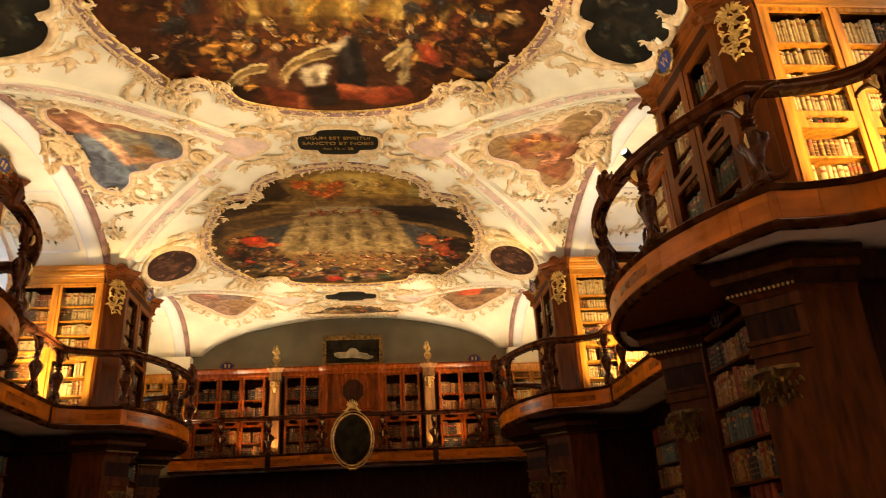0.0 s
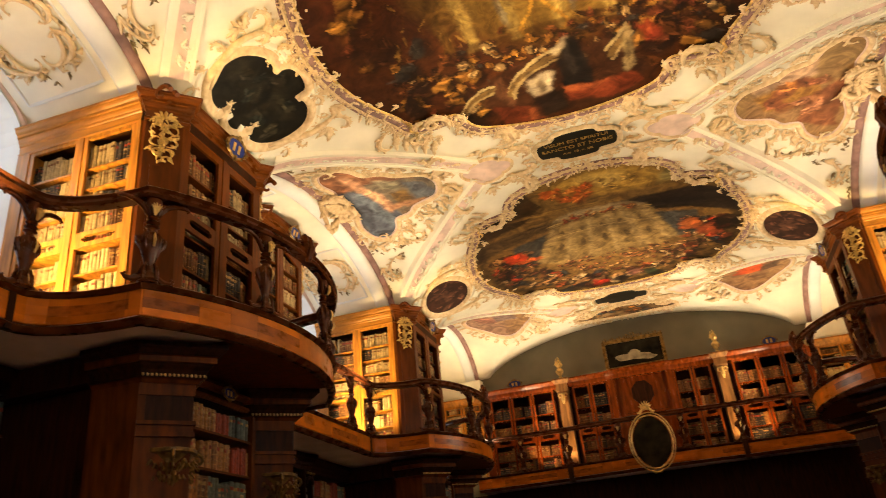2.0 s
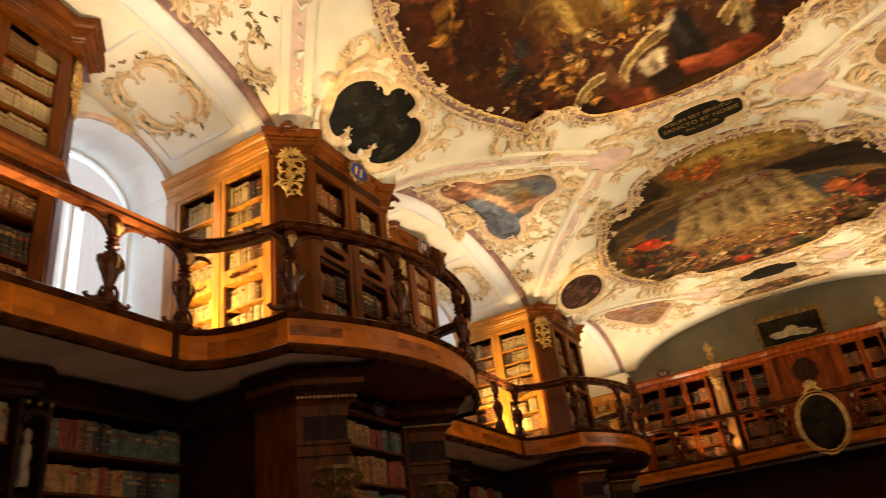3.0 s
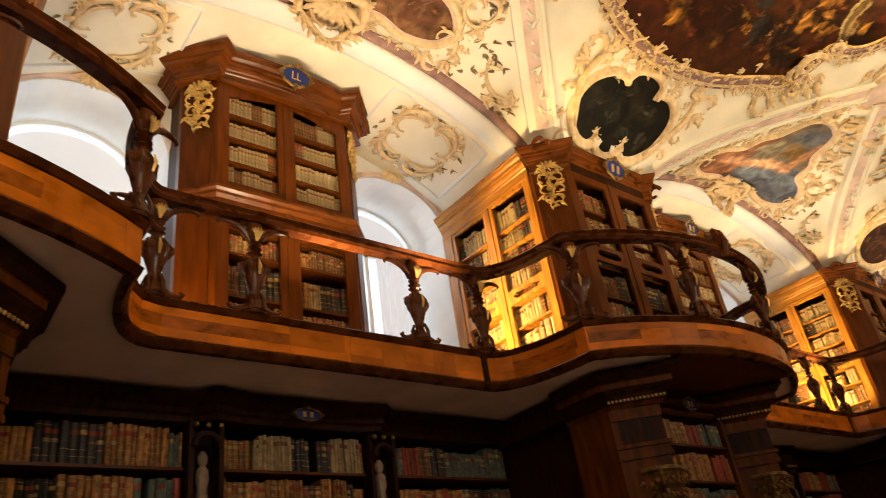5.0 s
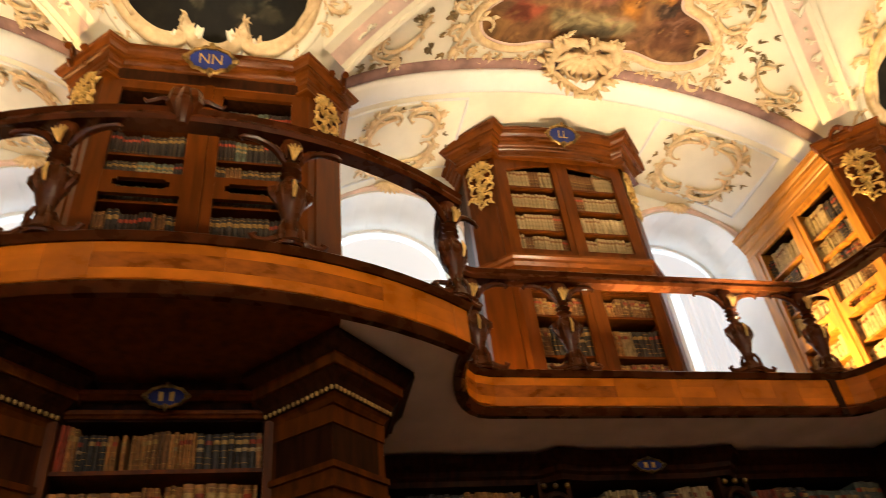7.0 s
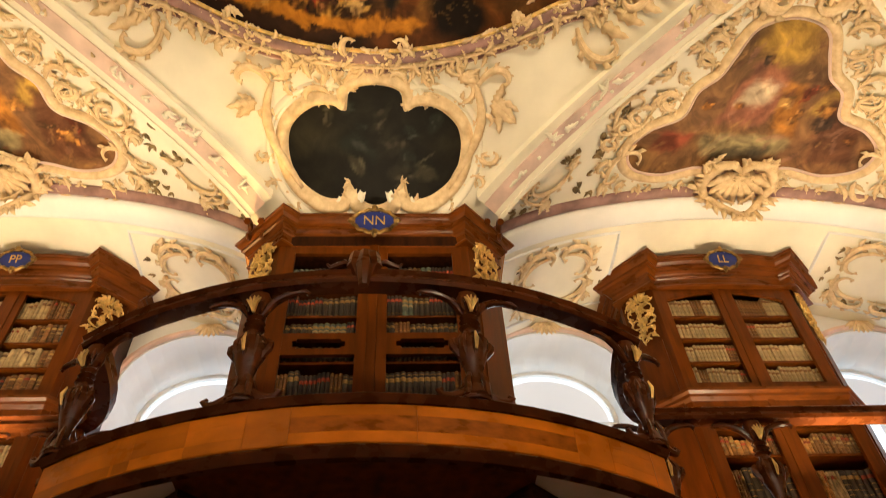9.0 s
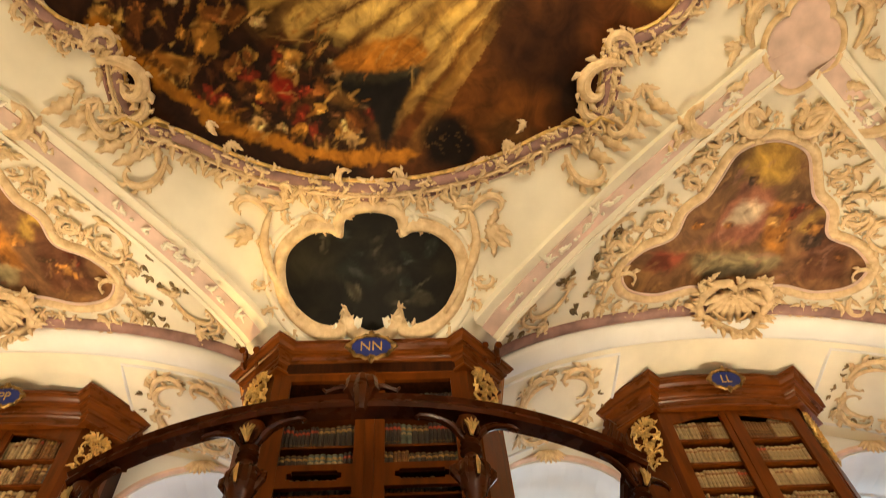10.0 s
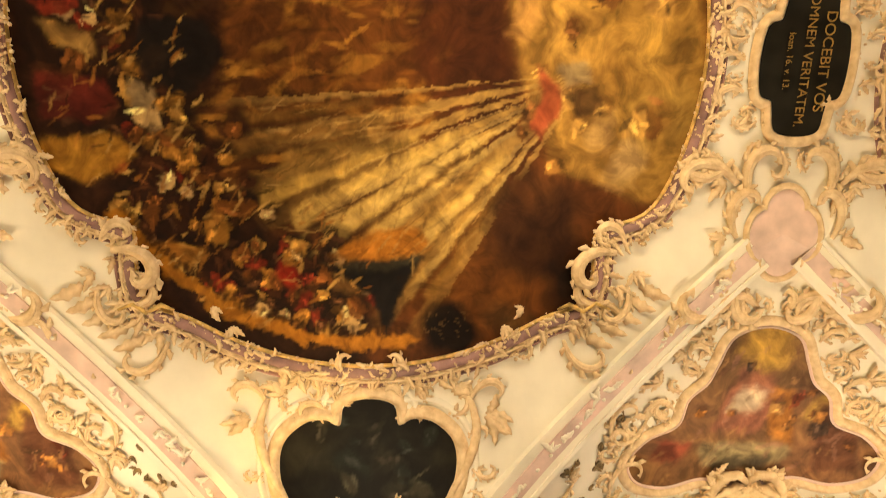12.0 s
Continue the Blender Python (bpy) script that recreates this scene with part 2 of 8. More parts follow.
def window_wall(side, name):
    ys = []
    for k in range(-2, 4):
        for dv in (-WIN_C, WIN_C):
            yc = k * P + dv
            if BACK + 1 < yc < END - 0.7:
                ys.append(yc)
    ys.sort()
    bm = bmesh.new()
    x0, x1 = WALL, WALL + 0.75
    edge = BACK
    for yc in ys:
        box(bm, x0, x1, edge, yc - WIN_HALF, 0, 8)
        box(bm, x0, x1, yc - WIN_HALF, yc + WIN_HALF, 0, WIN_SILL)
        n = 14
        for i in range(n):
            a0, a1 = math.pi * i / n, math.pi * (i + 1) / n
            p0, p1 = yc - WIN_HALF * math.cos(a0), yc - WIN_HALF * math.cos(a1)
            z0, z1 = WIN_SPRING + 0.64 * math.sin(a0), WIN_SPRING + 0.64 * math.sin(a1)
            vs = [bm.verts.new((x, y, z)) for x in (x0, x1) for y, z in ((p0, z0), (p1, z1), (p1, 8), (p0, 8))]
            for f in ((0, 1, 2, 3), (7, 6, 5, 4), (0, 4, 5, 1)):
                bm.faces.new([vs[j] for j in f])
        edge = yc + WIN_HALF
    box(bm, x0, x1, edge, END, 0, 8)
    if side < 0:
        bmesh.ops.scale(bm, vec=(-1, 1, 1), verts=bm.verts)
    solid(name, bm, WHITE, "white plastered window wall with deep arched openings", "wall", "structure")
    return ys


ys_w = window_wall(-1, "wall_west")
window_wall(1, "wall_east")

GLASS = bpy.data.materials.new("daylit_glass")
GLASS.use_nodes = True
gb = GLASS.node_tree.nodes["Principled BSDF"]
gb.inputs["Base Color"].default_value = (0.7, 0.75, 0.8, 1)
gb.inputs["Emission Color"].default_value = (0.78, 0.90, 1.0, 1)
gb.inputs["Emission Strength"].default_value = 1.3
gb.inputs["Roughness"].default_value = 0.2
# the cloth emits light itself, in place of daylight coming through it
BLIND = bpy.data.materials.new("self_glowing_blind")
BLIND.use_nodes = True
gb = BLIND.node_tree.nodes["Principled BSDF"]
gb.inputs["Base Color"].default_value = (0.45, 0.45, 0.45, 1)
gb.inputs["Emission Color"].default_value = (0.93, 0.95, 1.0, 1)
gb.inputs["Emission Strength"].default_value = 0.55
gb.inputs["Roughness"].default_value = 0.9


def arch_pts(half, z0, zs, rise, n=14):
    return [(-half, z0)] + [(-half * math.cos(math.pi * i / n), zs + rise * math.sin(math.pi * i / n)) for i in range(n + 1)] + [(half, z0)]


def window(m):
    w = thing("window_1", m, "tall arched window bright with daylight behind pale blinds", "window", kind="structure")
    bm = bmesh.new()
    vs = [bm.verts.new((-0.71, y, z)) for y, z in arch_pts(WIN_HALF + 0.02, WIN_SILL - 0.05, WIN_SPRING, 0.66)]
    bm.faces.new(vs)
    part("pane", bm, GLASS, w)
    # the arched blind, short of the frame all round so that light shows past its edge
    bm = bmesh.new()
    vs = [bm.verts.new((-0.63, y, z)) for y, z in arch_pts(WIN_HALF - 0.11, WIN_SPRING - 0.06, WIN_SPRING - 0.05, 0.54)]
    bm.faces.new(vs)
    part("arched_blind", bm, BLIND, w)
    # lower curtains in folds, glowing by the same emission as the blind
    for s in (-1, 1):
        bm = bmesh.new()
        n = 20
        top, bot = [], []
        for i in range(n + 1):
            y = s * (0.10 + (WIN_HALF - 0.22) * i / n)
            x = -0.60 + 0.018 * math.sin(i * 1.9)
            top.append(bm.verts.new((x, y, WIN_SPRING - 0.12)))
            bot.append(bm.verts.new((x, y, WIN_SILL + 0.02)))
        for i in range(n):
            bm.faces.new((top[i], top[i + 1], bot[i + 1], bot[i]))
        part("curtain", bm, BLIND, w, "thin white curtain with a glow of its own for daylight")
    bm = bmesh.new()
    inner = arch_pts(WIN_HALF - 0.05, WIN_SILL + 0.06, WIN_SPRING, 0.60)
    outer = arch_pts(WIN_HALF, WIN_SILL, WIN_SPRING, 0.64)
    a = [bm.verts.new((-0.66, y, z)) for y, z in inner]
    b = [bm.verts.new((-0.66, y, z)) for y, z in outer]
    c = [bm.verts.new((-0.71, y, z)) for y, z in inner]
    for i in range(len(a)):
        j = (i + 1) % len(a)
        bm.faces.new((a[i], a[j], b[j], b[i]))
        bm.faces.new((a[i], c[i], c[j], a[j]))
    box(bm, -0.70, -0.655, -WIN_HALF + 0.05, WIN_HALF - 0.05, WIN_SPRING - 0.1, WIN_SPRING - 0.04)
    box(bm, -0.70, -0.655, -0.03, 0.03, WIN_SILL + 0.05, WIN_SPRING - 0.08)
    part("window_frame", bm, WHITE, w)
    # pink moulding round the opening and the shell on its crown
    bm = bmesh.new()
    ring = arch_pts(WIN_HALF + 0.05, WIN_SPRING - 0.02, WIN_SPRING, 0.69, 18)[1:-1]
    tube(bm, [(0.01, y, z) for y, z in ring], 0.035, 6)
    part("arch_moulding", bm, PINK, w, smooth=True)
    bm = bmesh.new()
    for k in range(9):
        a2 = -1.2 + 2.4 * k / 8
        tube(bm, [(0.02, 0.03 * math.sin(a2), WIN_SPRING + 0.74), (0.06, 0.10 * math.sin(a2), WIN_SPRING + 0.72 - 0.06 * math.cos(a2)), (0.05, 0.18 * math.sin(a2), WIN_SPRING + 0.72 - 0.15 * math.cos(a2))], [0.03, 0.03, 0.008], 5)
    part("shell_crown", bm, STUCCO, w, smooth=True)
    return w



# ---- ceiling: paintings, frames, stucco ----


def painted(name, rough=0.55):
    m = bpy.data.materials.new(name)
    m.use_nodes = True
    N, L = m.node_tree.nodes, m.node_tree.links
    b = N["Principled BSDF"]
    b.inputs["Roughness"].default_value = rough
    b.inputs["Specular IOR Level"].default_value = 0.15
    at = N.new("ShaderNodeAttribute")
    at.attribute_name = "pigment"
    nz = N.new("ShaderNodeTexNoise")
    nz.inputs["Scale"].default_value = 14
    nz.inputs["Detail"].default_value = 5
    mr = N.new("ShaderNodeMapRange")
    mr.inputs[1].default_value, mr.inputs[2].default_value = 0.3, 0.7
    mr.inputs[3].default_value, mr.inputs[4].default_value = 0.9, 1.12
    vm = N.new("ShaderNodeVectorMath")
    vm.operation = "SCALE"
    tc = N.new("ShaderNodeTexCoord")
    L.new(tc.outputs["Object"], nz.inputs["Vector"])
    L.new(nz.outputs[0], mr.inputs[0])
    L.new(at.outputs["Color"], vm.inputs[0])
    L.new(mr.outputs[0], vm.inputs["Scale"])
    # folds and strokes of the brush, warmer where they catch more paint
    fold = N.new("ShaderNodeTexNoise")
    fold.inputs["Scale"].default_value, fold.inputs["Detail"].default_value = 3.2, 6
    fold.inputs["Roughness"].default_value, fold.inputs["Distortion"].default_value = 0.55, 1.6
    L.new(tc.outputs["Object"], fold.inputs["Vector"])
    ramp = N.new("ShaderNodeValToRGB")
    e = ramp.color_ramp.elements
    e[0].position, e[0].color = 0.36, (0.40, 0.36, 0.35, 1)
    e[1].position, e[1].color = 0.70, (1.0, 0.95, 0.84, 1)
    mid = e.new(0.52)
    mid.color = (0.66, 0.62, 0.58, 1)
    L.new(fold.outputs[0], ramp.inputs[0])
    up = N.new("ShaderNodeVectorMath")
    up.operation = "SCALE"
    up.inputs["Scale"].default_value = 1.7
    L.new(ramp.outputs[0], up.inputs[0])
    both = N.new("ShaderNodeVectorMath")
    both.operation = "MULTIPLY"
    L.new(vm.outputs[0], both.inputs[0])
    L.new(up.outputs[0], both.inputs[1])
    L.new(both.outputs[0], b.inputs["Base Color"])
    return m


FRESCO = painted("fresco_pigment")


def lin(r, g, b):
    return np.array([(c / 255 / 12.92 if c / 255 <= 0.04045 else ((c / 255 + 0.055) / 1.055) ** 2.4) for c in (r, g, b)])


def cloud(rng, shape, cells, octaves=4):
    """Smooth value noise between 0 and 1 on a grid."""
    out, total = np.zeros(shape), 0
    for o in range(octaves):
        n = cells * 2 ** o
        g = rng.random((n + 2, n + 2))
        i = np.linspace(0, n, shape[0])[:, None]
        j = np.linspace(0, n, shape[1])[None, :]
        i0, j0 = i.astype(int), j.astype(int)
        fi, fj = i - i0, j - j0
        fi, fj = fi * fi * (3 - 2 * fi), fj * fj * (3 - 2 * fj)
        v = g[i0, j0] * (1 - fi) * (1 - fj) + g[i0 + 1, j0] * fi * (1 - fj) + g[i0, j0 + 1] * (1 - fi) * fj + g[i0 + 1, j0 + 1] * fi * fj
        out += v / 2 ** o
        total += 1 / 2 ** o
    return out / total


class Canvas:
    """A grid of pigment over a stretch of the plan."""

    def __init__(self, x0, x1, y0, y1, step, seed, ground):
        self.xs, self.ys = np.arange(x0, x1 + step, step), np.arange(y0, y1 + step, step)
        self.X, self.Y = np.meshgrid(self.xs, self.ys)
        self.rng = np.random.default_rng(seed)
        self.C = np.ones((*self.X.shape, 3)) * lin(*ground)
        self.step = step

    def lay(self, color, mask):
        self.C += (lin(*color) - self.C) * mask[..., None]

    def blob(self, color, cx, cy, rx, ry, turn=0.0, strength=1.0, soft=0.5, ragged=0.0):
        r = max(rx, ry) * 1.7
        i0, i1 = np.searchsorted(self.ys, (cy - r, cy + r))
        j0, j1 = np.searchsorted(self.xs, (cx - r, cx + r))
        if i1 <= i0 + 1 or j1 <= j0 + 1:
            return
        dx, dy = self.X[i0:i1, j0:j1] - cx, self.Y[i0:i1, j0:j1] - cy
        c, s = math.cos(turn), math.sin(turn)
        a, b = (dx * c + dy * s) / rx, (-dx * s + dy * c) / ry
        d = np.sqrt(a * a + b * b)
        if ragged:
            d = d + ragged * (cloud(self.rng, d.shape, 4, 3) - 0.5) * 2
        m = np.clip((1 - d) / soft, 0, 1) * strength
        self.C[i0:i1, j0:j1] += (lin(*color) - self.C[i0:i1, j0:j1]) * m[..., None]

    def poly(self, color, pts, strength=1.0, soft=4):
        """A painted shape with brushed, uneven edges and folds of light and dark."""
        r = soft * 2.5 * self.step + 0.05
        i0, i1 = np.searchsorted(self.ys, (min(p[1] for p in pts) - r, max(p[1] for p in pts) + r))
        j0, j1 = np.searchsorted(self.xs, (min(p[0] for p in pts) - r, max(p[0] for p in pts) + r))
        if i1 <= i0 + 4 or j1 <= j0 + 4:
            return
        X, Y = self.X[i0:i1, j0:j1], self.Y[i0:i1, j0:j1]
        k = 0.05 + 0.004 * soft
        nx, ny = cloud(self.rng, X.shape, 7, 3) - 0.5, cloud(self.rng, X.shape, 7, 3) - 0.5
        m = inside_of(pts)(X + nx * k, Y + ny * k).astype(float)
        for _ in range(soft):
            p = np.pad(m, 1, mode="edge")
            m = (m + p[2:, 1:-1] + p[:-2, 1:-1] + p[1:-1, 2:] + p[1:-1, :-2]) / 5
        size = max(2, int(max(X.max() - X.min(), Y.max() - Y.min()) / 0.22))
        fold = cloud(self.rng, X.shape, size, 4)
        tone = np.clip(0.3 + 1.4 * fold, 0.35, 1.7)
        C = self.C[i0:i1, j0:j1]
        C += (lin(*color) * tone[..., None] - C) * (m * strength)[..., None]

    def mottle(self, color, cells, lo, hi, strength=1.0):
        n = cloud(self.rng, self.X.shape, cells, 5)
        self.lay(color, np.clip((n - lo) / (hi - lo), 0, 1) * strength)

    def crowd(self, n, where, colors, size, length=2.2, shade=(28, 14, 8)):
        """Draped shapes: a dark underlayer, a coloured body and a light edge each."""
        for _ in range(n):
            cx, cy = where(self.rng)
            s = size * (0.6 + 0.9 * self.rng.random())
            t = self.rng.random() * math.pi
            col = colors[int(self.rng.integers(len(colors)))]
            self.blob(shade, cx + s * 0.4, cy + s * 0.3, s * length * 0.8, s * 1.1, t, 0.75, 0.5)
            self.blob(col, cx, cy, s * length * 0.6, s * 0.7, t + 0.3, 0.95, 0.35, 0.8)
            for q in range(3):
                tone = tuple(min(255, int(c * (1.5, 0.55, 1.25)[q]) + (14, 0, 6)[q]) for c in col)
                self.blob(tone, cx + s * self.rng.normal(0, 0.4), cy + s * self.rng.normal(0, 0.4), s * length * self.rng.uniform(0.2, 0.45), s * self.rng.uniform(0.12, 0.28), t + self.rng.normal(0.3, 0.6), 0.85, 0.5, 0.7)

    def warp(self, amount, cells):
        """Shift the pigment about by smooth noise, to break up even shapes."""
        ny, nx = self.X.shape
        a = (cloud(self.rng, (ny, nx), cells, 4) - 0.5) * 4 * amount / self.step
        b = (cloud(self.rng, (ny, nx), cells, 4) - 0.5) * 4 * amount / self.step
        i, j = np.mgrid[0:ny, 0:nx]
        self.C = self.C[np.clip(i + a, 0, ny - 1).astype(int), np.clip(j + b, 0, nx - 1).astype(int)]

    def strokes(self, n, where, colors, length, width, turn, strength=0.7):
        """Brush strokes along a direction given for each place."""
        for _ in range(n):
            cx, cy = where(self.rng)
            col = colors[int(self.rng.integers(len(colors)))]
            self.blob(col, cx, cy, length * self.rng.uniform(0.5, 1.4), width * self.rng.uniform(0.6, 1.5), turn(cx, cy) + self.rng.normal(0, 0.35), strength * self.rng.uniform(0.5, 1), 0.6, 0.7)

    def rays(self, cx, cy, a0, a1, n, length, color, strength=0.7, width=0.5):
        dx, dy = self.X - cx, self.Y - cy
        r, a = np.hypot(dx, dy), np.arctan2(dy, dx)
        k = (np.mod(a - a0, 2 * math.pi)) / (a1 - a0)
        inside = (k > 0) & (k < 1)
        w = cloud(self.rng, self.X.shape, 3, 3)
        band = np.clip(np.sin(k * n * 2 * math.pi + 1.5 * np.sin(k * 9)) * 1.5 + width, 0, 1)
        fade = np.clip(r / 0.25, 0, 1) * np.clip((length * (0.75 + 0.5 * w) - r) / (length * 0.35), 0, 1)
        self.lay(color, inside * band * fade * strength)

    def mesh(self, name, inside, gain=0.85, drop=0.012):
        ny, nx = self.X.shape
        keep = inside(self.X, self.Y)
        cell = keep[:-1, :-1] & keep[1:, :-1] & keep[:-1, 1:] & keep[1:, 1:]
        idx = np.arange(nx * ny).reshape(ny, nx)
        f = np.stack([idx[:-1, :-1], idx[1:, :-1], idx[1:, 1:], idx[:-1, 1:]], -1)[cell]
        used = np.unique(f)
        remap = np.full(nx * ny, -1)
        remap[used] = np.arange(len(used))
        X, Y = self.X.ravel()[used], self.Y.ravel()[used]
        verts = [(x, y, vault(x, y) - drop) for x, y in zip(X.tolist(), Y.tolist())]
        me = bpy.data.meshes.new(name)
        me.from_pydata(verts, [], remap[f].tolist())
        col = np.ones((len(used), 4))
        col[:, :3] = np.clip(self.C.reshape(-1, 3)[used] * gain, 0, 1)
        at = me.attributes.new("pigment", "FLOAT_COLOR", "POINT")
        at.data.foreach_set("color", col.ravel())
        me.materials.append(FRESCO)
        me.shade_smooth()
        return me


def oval(yc):
    """Outline of a large ceiling painting, with its notched corners."""
    pts = []
    for i in range(200):
        a = 2 * math.pi * i / 200
        r = 1 / math.hypot(math.cos(a) / 2.5, math.sin(a) / 2.68)
        q = math.atan2(abs(math.sin(a)), abs(math.cos(a)))
        r *= 1 - 0.10 * math.exp(-((q - 0.93) / 0.10) ** 2) + 0.035 * math.exp(-((q - 0.72) / 0.08) ** 2)
        pts.append((r * math.cos(a), yc + r * math.sin(a)))
    return pts


def smooth_loop(ctrl, n=8):
    pts = []
    m = len(ctrl)
    for i in range(m):
        p0, p1, p2, p3 = (Vector(ctrl[(i + k) % m]) for k in (-1, 0, 1, 2))
        for j in range(n):
            t = j / n
            pts.append(tuple(0.5 * ((2 * p1) + (p2 - p0) * t + (2 * p0 - 5 * p1 + 4 * p2 - p3) * t * t + (3 * p1 - p0 - 3 * p2 + p3) * t ** 3)))
    return pts


def inside_of(pts):
    px, py = np.array([p[0] for p in pts]), np.array([p[1] for p in pts])
    qx, qy = np.roll(px, -1), np.roll(py, -1)

    def test(X, Y):
        ins = np.zeros(X.shape, bool)
        for x0, y0, x1, y1 in zip(px, py, qx, qy):
            hit = ((y0 > Y) != (y1 > Y)) & (X < (x1 - x0) * (Y - y0) / (y1 - y0 + 1e-12) + x0)
            ins ^= hit
        return ins
    return test


class Relief:
    """Raw geometry laid on the vault; gathered and turned into one mesh."""

    def __init__(self, seed=1):
        self.v, self.f = [], []
        self.rng = random.Random(seed)
        self.avoid = None

    def tube(self, pts, radii, sides=5, wide=1.0, high=1.0):
        n = len(pts)
        b = len(self.v)
        for i in range(n):
            p = Vector(pts[i])
            d = (Vector(pts[min(i + 1, n - 1)]) - Vector(pts[max(i - 1, 0)]))
            d = d.normalized() if d.length > 1e-9 else Vector((1, 0, 0))
            s = d.cross(Vector((0, 0, 1)))
            s = s.normalized() if s.length > 1e-6 else Vector((1, 0, 0))
            u = s.cross(d)
            r = radii[i]
            for k in range(sides):
                a = 2 * math.pi * k / sides
                self.v.append(tuple(p + s * (r * wide * math.cos(a)) + u * (r * high * math.sin(a))))
        for i in range(n - 1):
            for k in range(sides):
                self.f.append((b + i * sides + k, b + i * sides + (k + 1) % sides, b + (i + 1) * sides + (k + 1) % sides, b + (i + 1) * sides + k))
        self.f.append(tuple(b + k for k in range(sides))[::-1])
        self.f.append(tuple(b + (n - 1) * sides + k for k in range(sides)))

    def on_vault(self, plan, lift, radii, sides=5, fz=vault, wide=1.0, high=1.0):
        self.tube([(x, y, fz(x, y) - l) for (x, y), l in zip(plan, lift)], radii, sides, wide, high)

    def scroll(self, x, y, ang, size, turn=1, fat=0.14, lift=0.02, fz=vault, sweep_a=4.6):
        """A C-scroll that starts at a place and curls in on itself."""
        plan, rad, lf = [], [], []
        n = 15
        px, py, a = x, y, ang
        for i in range(n):
            k = i / (n - 1)
            plan.append((px, py))
            rad.append(size * fat * (0.45 + 0.75 * math.sin(math.pi * min(1, k * 1.15)) * (1 - 0.35 * k)))
            lf.append(lift + size * 0.12 * k)
            step = size * (0.22 - 0.155 * k)
            a += turn * sweep_a / n * (0.35 + 1.3 * k)
            px += step * math.cos(a)
            py += step * math.sin(a)
        rad[-1] = size * fat * 0.9
        if self.avoid is not None and self.avoid(np.array([p[0] for p in plan]), np.array([p[1] for p in plan])).any():
            return
        self.on_vault(plan, lf, rad, 6, fz, 1.25, 0.7)
        # a ridge along the band and a frill of small tongues on its outer edge
        self.on_vault(plan[1:-2], [l + r * 0.55 for l, r in zip(lf[1:-2], rad[1:-2])], [r * 0.32 for r in rad[1:-2]], 4, fz)
        for i in range(1, 10, 2):
            (xa, ya), (xb, yb) = plan[i], plan[i + 1]
            d = math.atan2(yb - ya, xb - xa) - turn * 1.25
            q = size * self.rng.uniform(0.17, 0.30)
            ex, ey = xa + math.cos(d) * rad[i] * 0.8, ya + math.sin(d) * rad[i] * 0.8
            self.on_vault([(ex, ey), (ex + q * 0.5 * math.cos(d), ey + q * 0.5 * math.sin(d)), (ex + q * math.cos(d + turn * 0.5), ey + q * math.sin(d + turn * 0.5))],
                          [lf[i], lf[i] + 0.008, lf[i] - 0.004], [q * 0.22, q * 0.26, q * 0.07], 4, fz, 1.3, 0.6)

    def leaf(self, x, y, ang, size, turn=0.0, lift=0.015, fz=vault):
        plan, rad, lf = [], [], []
        px, py, a = x, y, ang
        for i in range(8):
            k = i / 7
            plan.append((px, py))
            lobe = (1.0, 0.62)[i % 2]
            rad.append(max(0.002, size * 0.17 * lobe * math.sin(math.pi * min(1, 0.18 + 0.82 * k)) ** 0.8))
            lf.append(lift + size * 0.2 * k * k)
            a += turn / 7
            px += size * 0.143 * math.cos(a)
            py += size * 0.143 * math.sin(a)
        self.on_vault(plan, lf, rad, 4, fz, 1.5, 0.6)

    def bud(self, x, y, r, lift=0.03, fz=vault):
        self.on_vault([(x, y), (x, y + r * 0.6), (x, y + r * 1.4), (x, y + r * 2)], [lift] * 4, [r * 0.45, r, r, r * 0.4], 5, fz)

    def spray(self, x, y, ang, size, n=7, fz=vault, lift=0.015):
        for i in range(n):
            a = ang + (i - (n - 1) / 2) * 1.9 / n + self.rng.uniform(-0.2, 0.2)
            self.leaf(x, y, a, size * self.rng.uniform(0.6, 1.1), self.rng.uniform(-1.2, 1.2), lift, fz)

    def mesh(self, name, mat):
        me = bpy.data.meshes.new(name)
        me.from_pydata(self.v, [], self.f)
        me.materials.append(mat)
        me.shade_smooth()
        return me


def loop_normals(pts):
    n = len(pts)
    area = sum(pts[i - 1][0] * pts[i][1] - pts[i][0] * pts[i - 1][1] for i in range(n))
    sg = 1 if area > 0 else -1
    out = []
    for i in range(n):
        t = Vector(pts[(i + 1) % n]) - Vector(pts[i - 1])
        t.normalize()
        out.append((sg * t.y, -sg * t.x))
    return out


def ribbon(name, pts, profile, mat, parent, closed=True, fz=vault, label=""):
    """A moulding laid on the vault: profile points (outwards, down)."""
    nm = loop_normals(pts)
    n, m = len(pts), len(profile)
    verts = [(p[0] + q[0] * o, p[1] + q[1] * o, fz(p[0] + q[0] * o, p[1] + q[1] * o) - h) for p, q in zip(pts, nm) for o, h in profile]
    faces = [(i * m + j, ((i + 1) % n) * m + j, ((i + 1) % n) * m + j + 1, i * m + j + 1) for i in range(n if closed else n - 1) for j in range(m - 1)]
    me = bpy.data.meshes.new(name)
    me.from_pydata(verts, [], faces)
    me.materials.append(mat)
    me.shade_smooth()
    ob = new(name, me)
    ob.parent = parent
    if label:
        ob["label"] = label
    return ob


def half_round(o0, o1, h0, h, n=6):
    return [(o0 + (o1 - o0) * i / n, h0 + h * math.sin(math.pi * i / n)) for i in range(n + 1)]


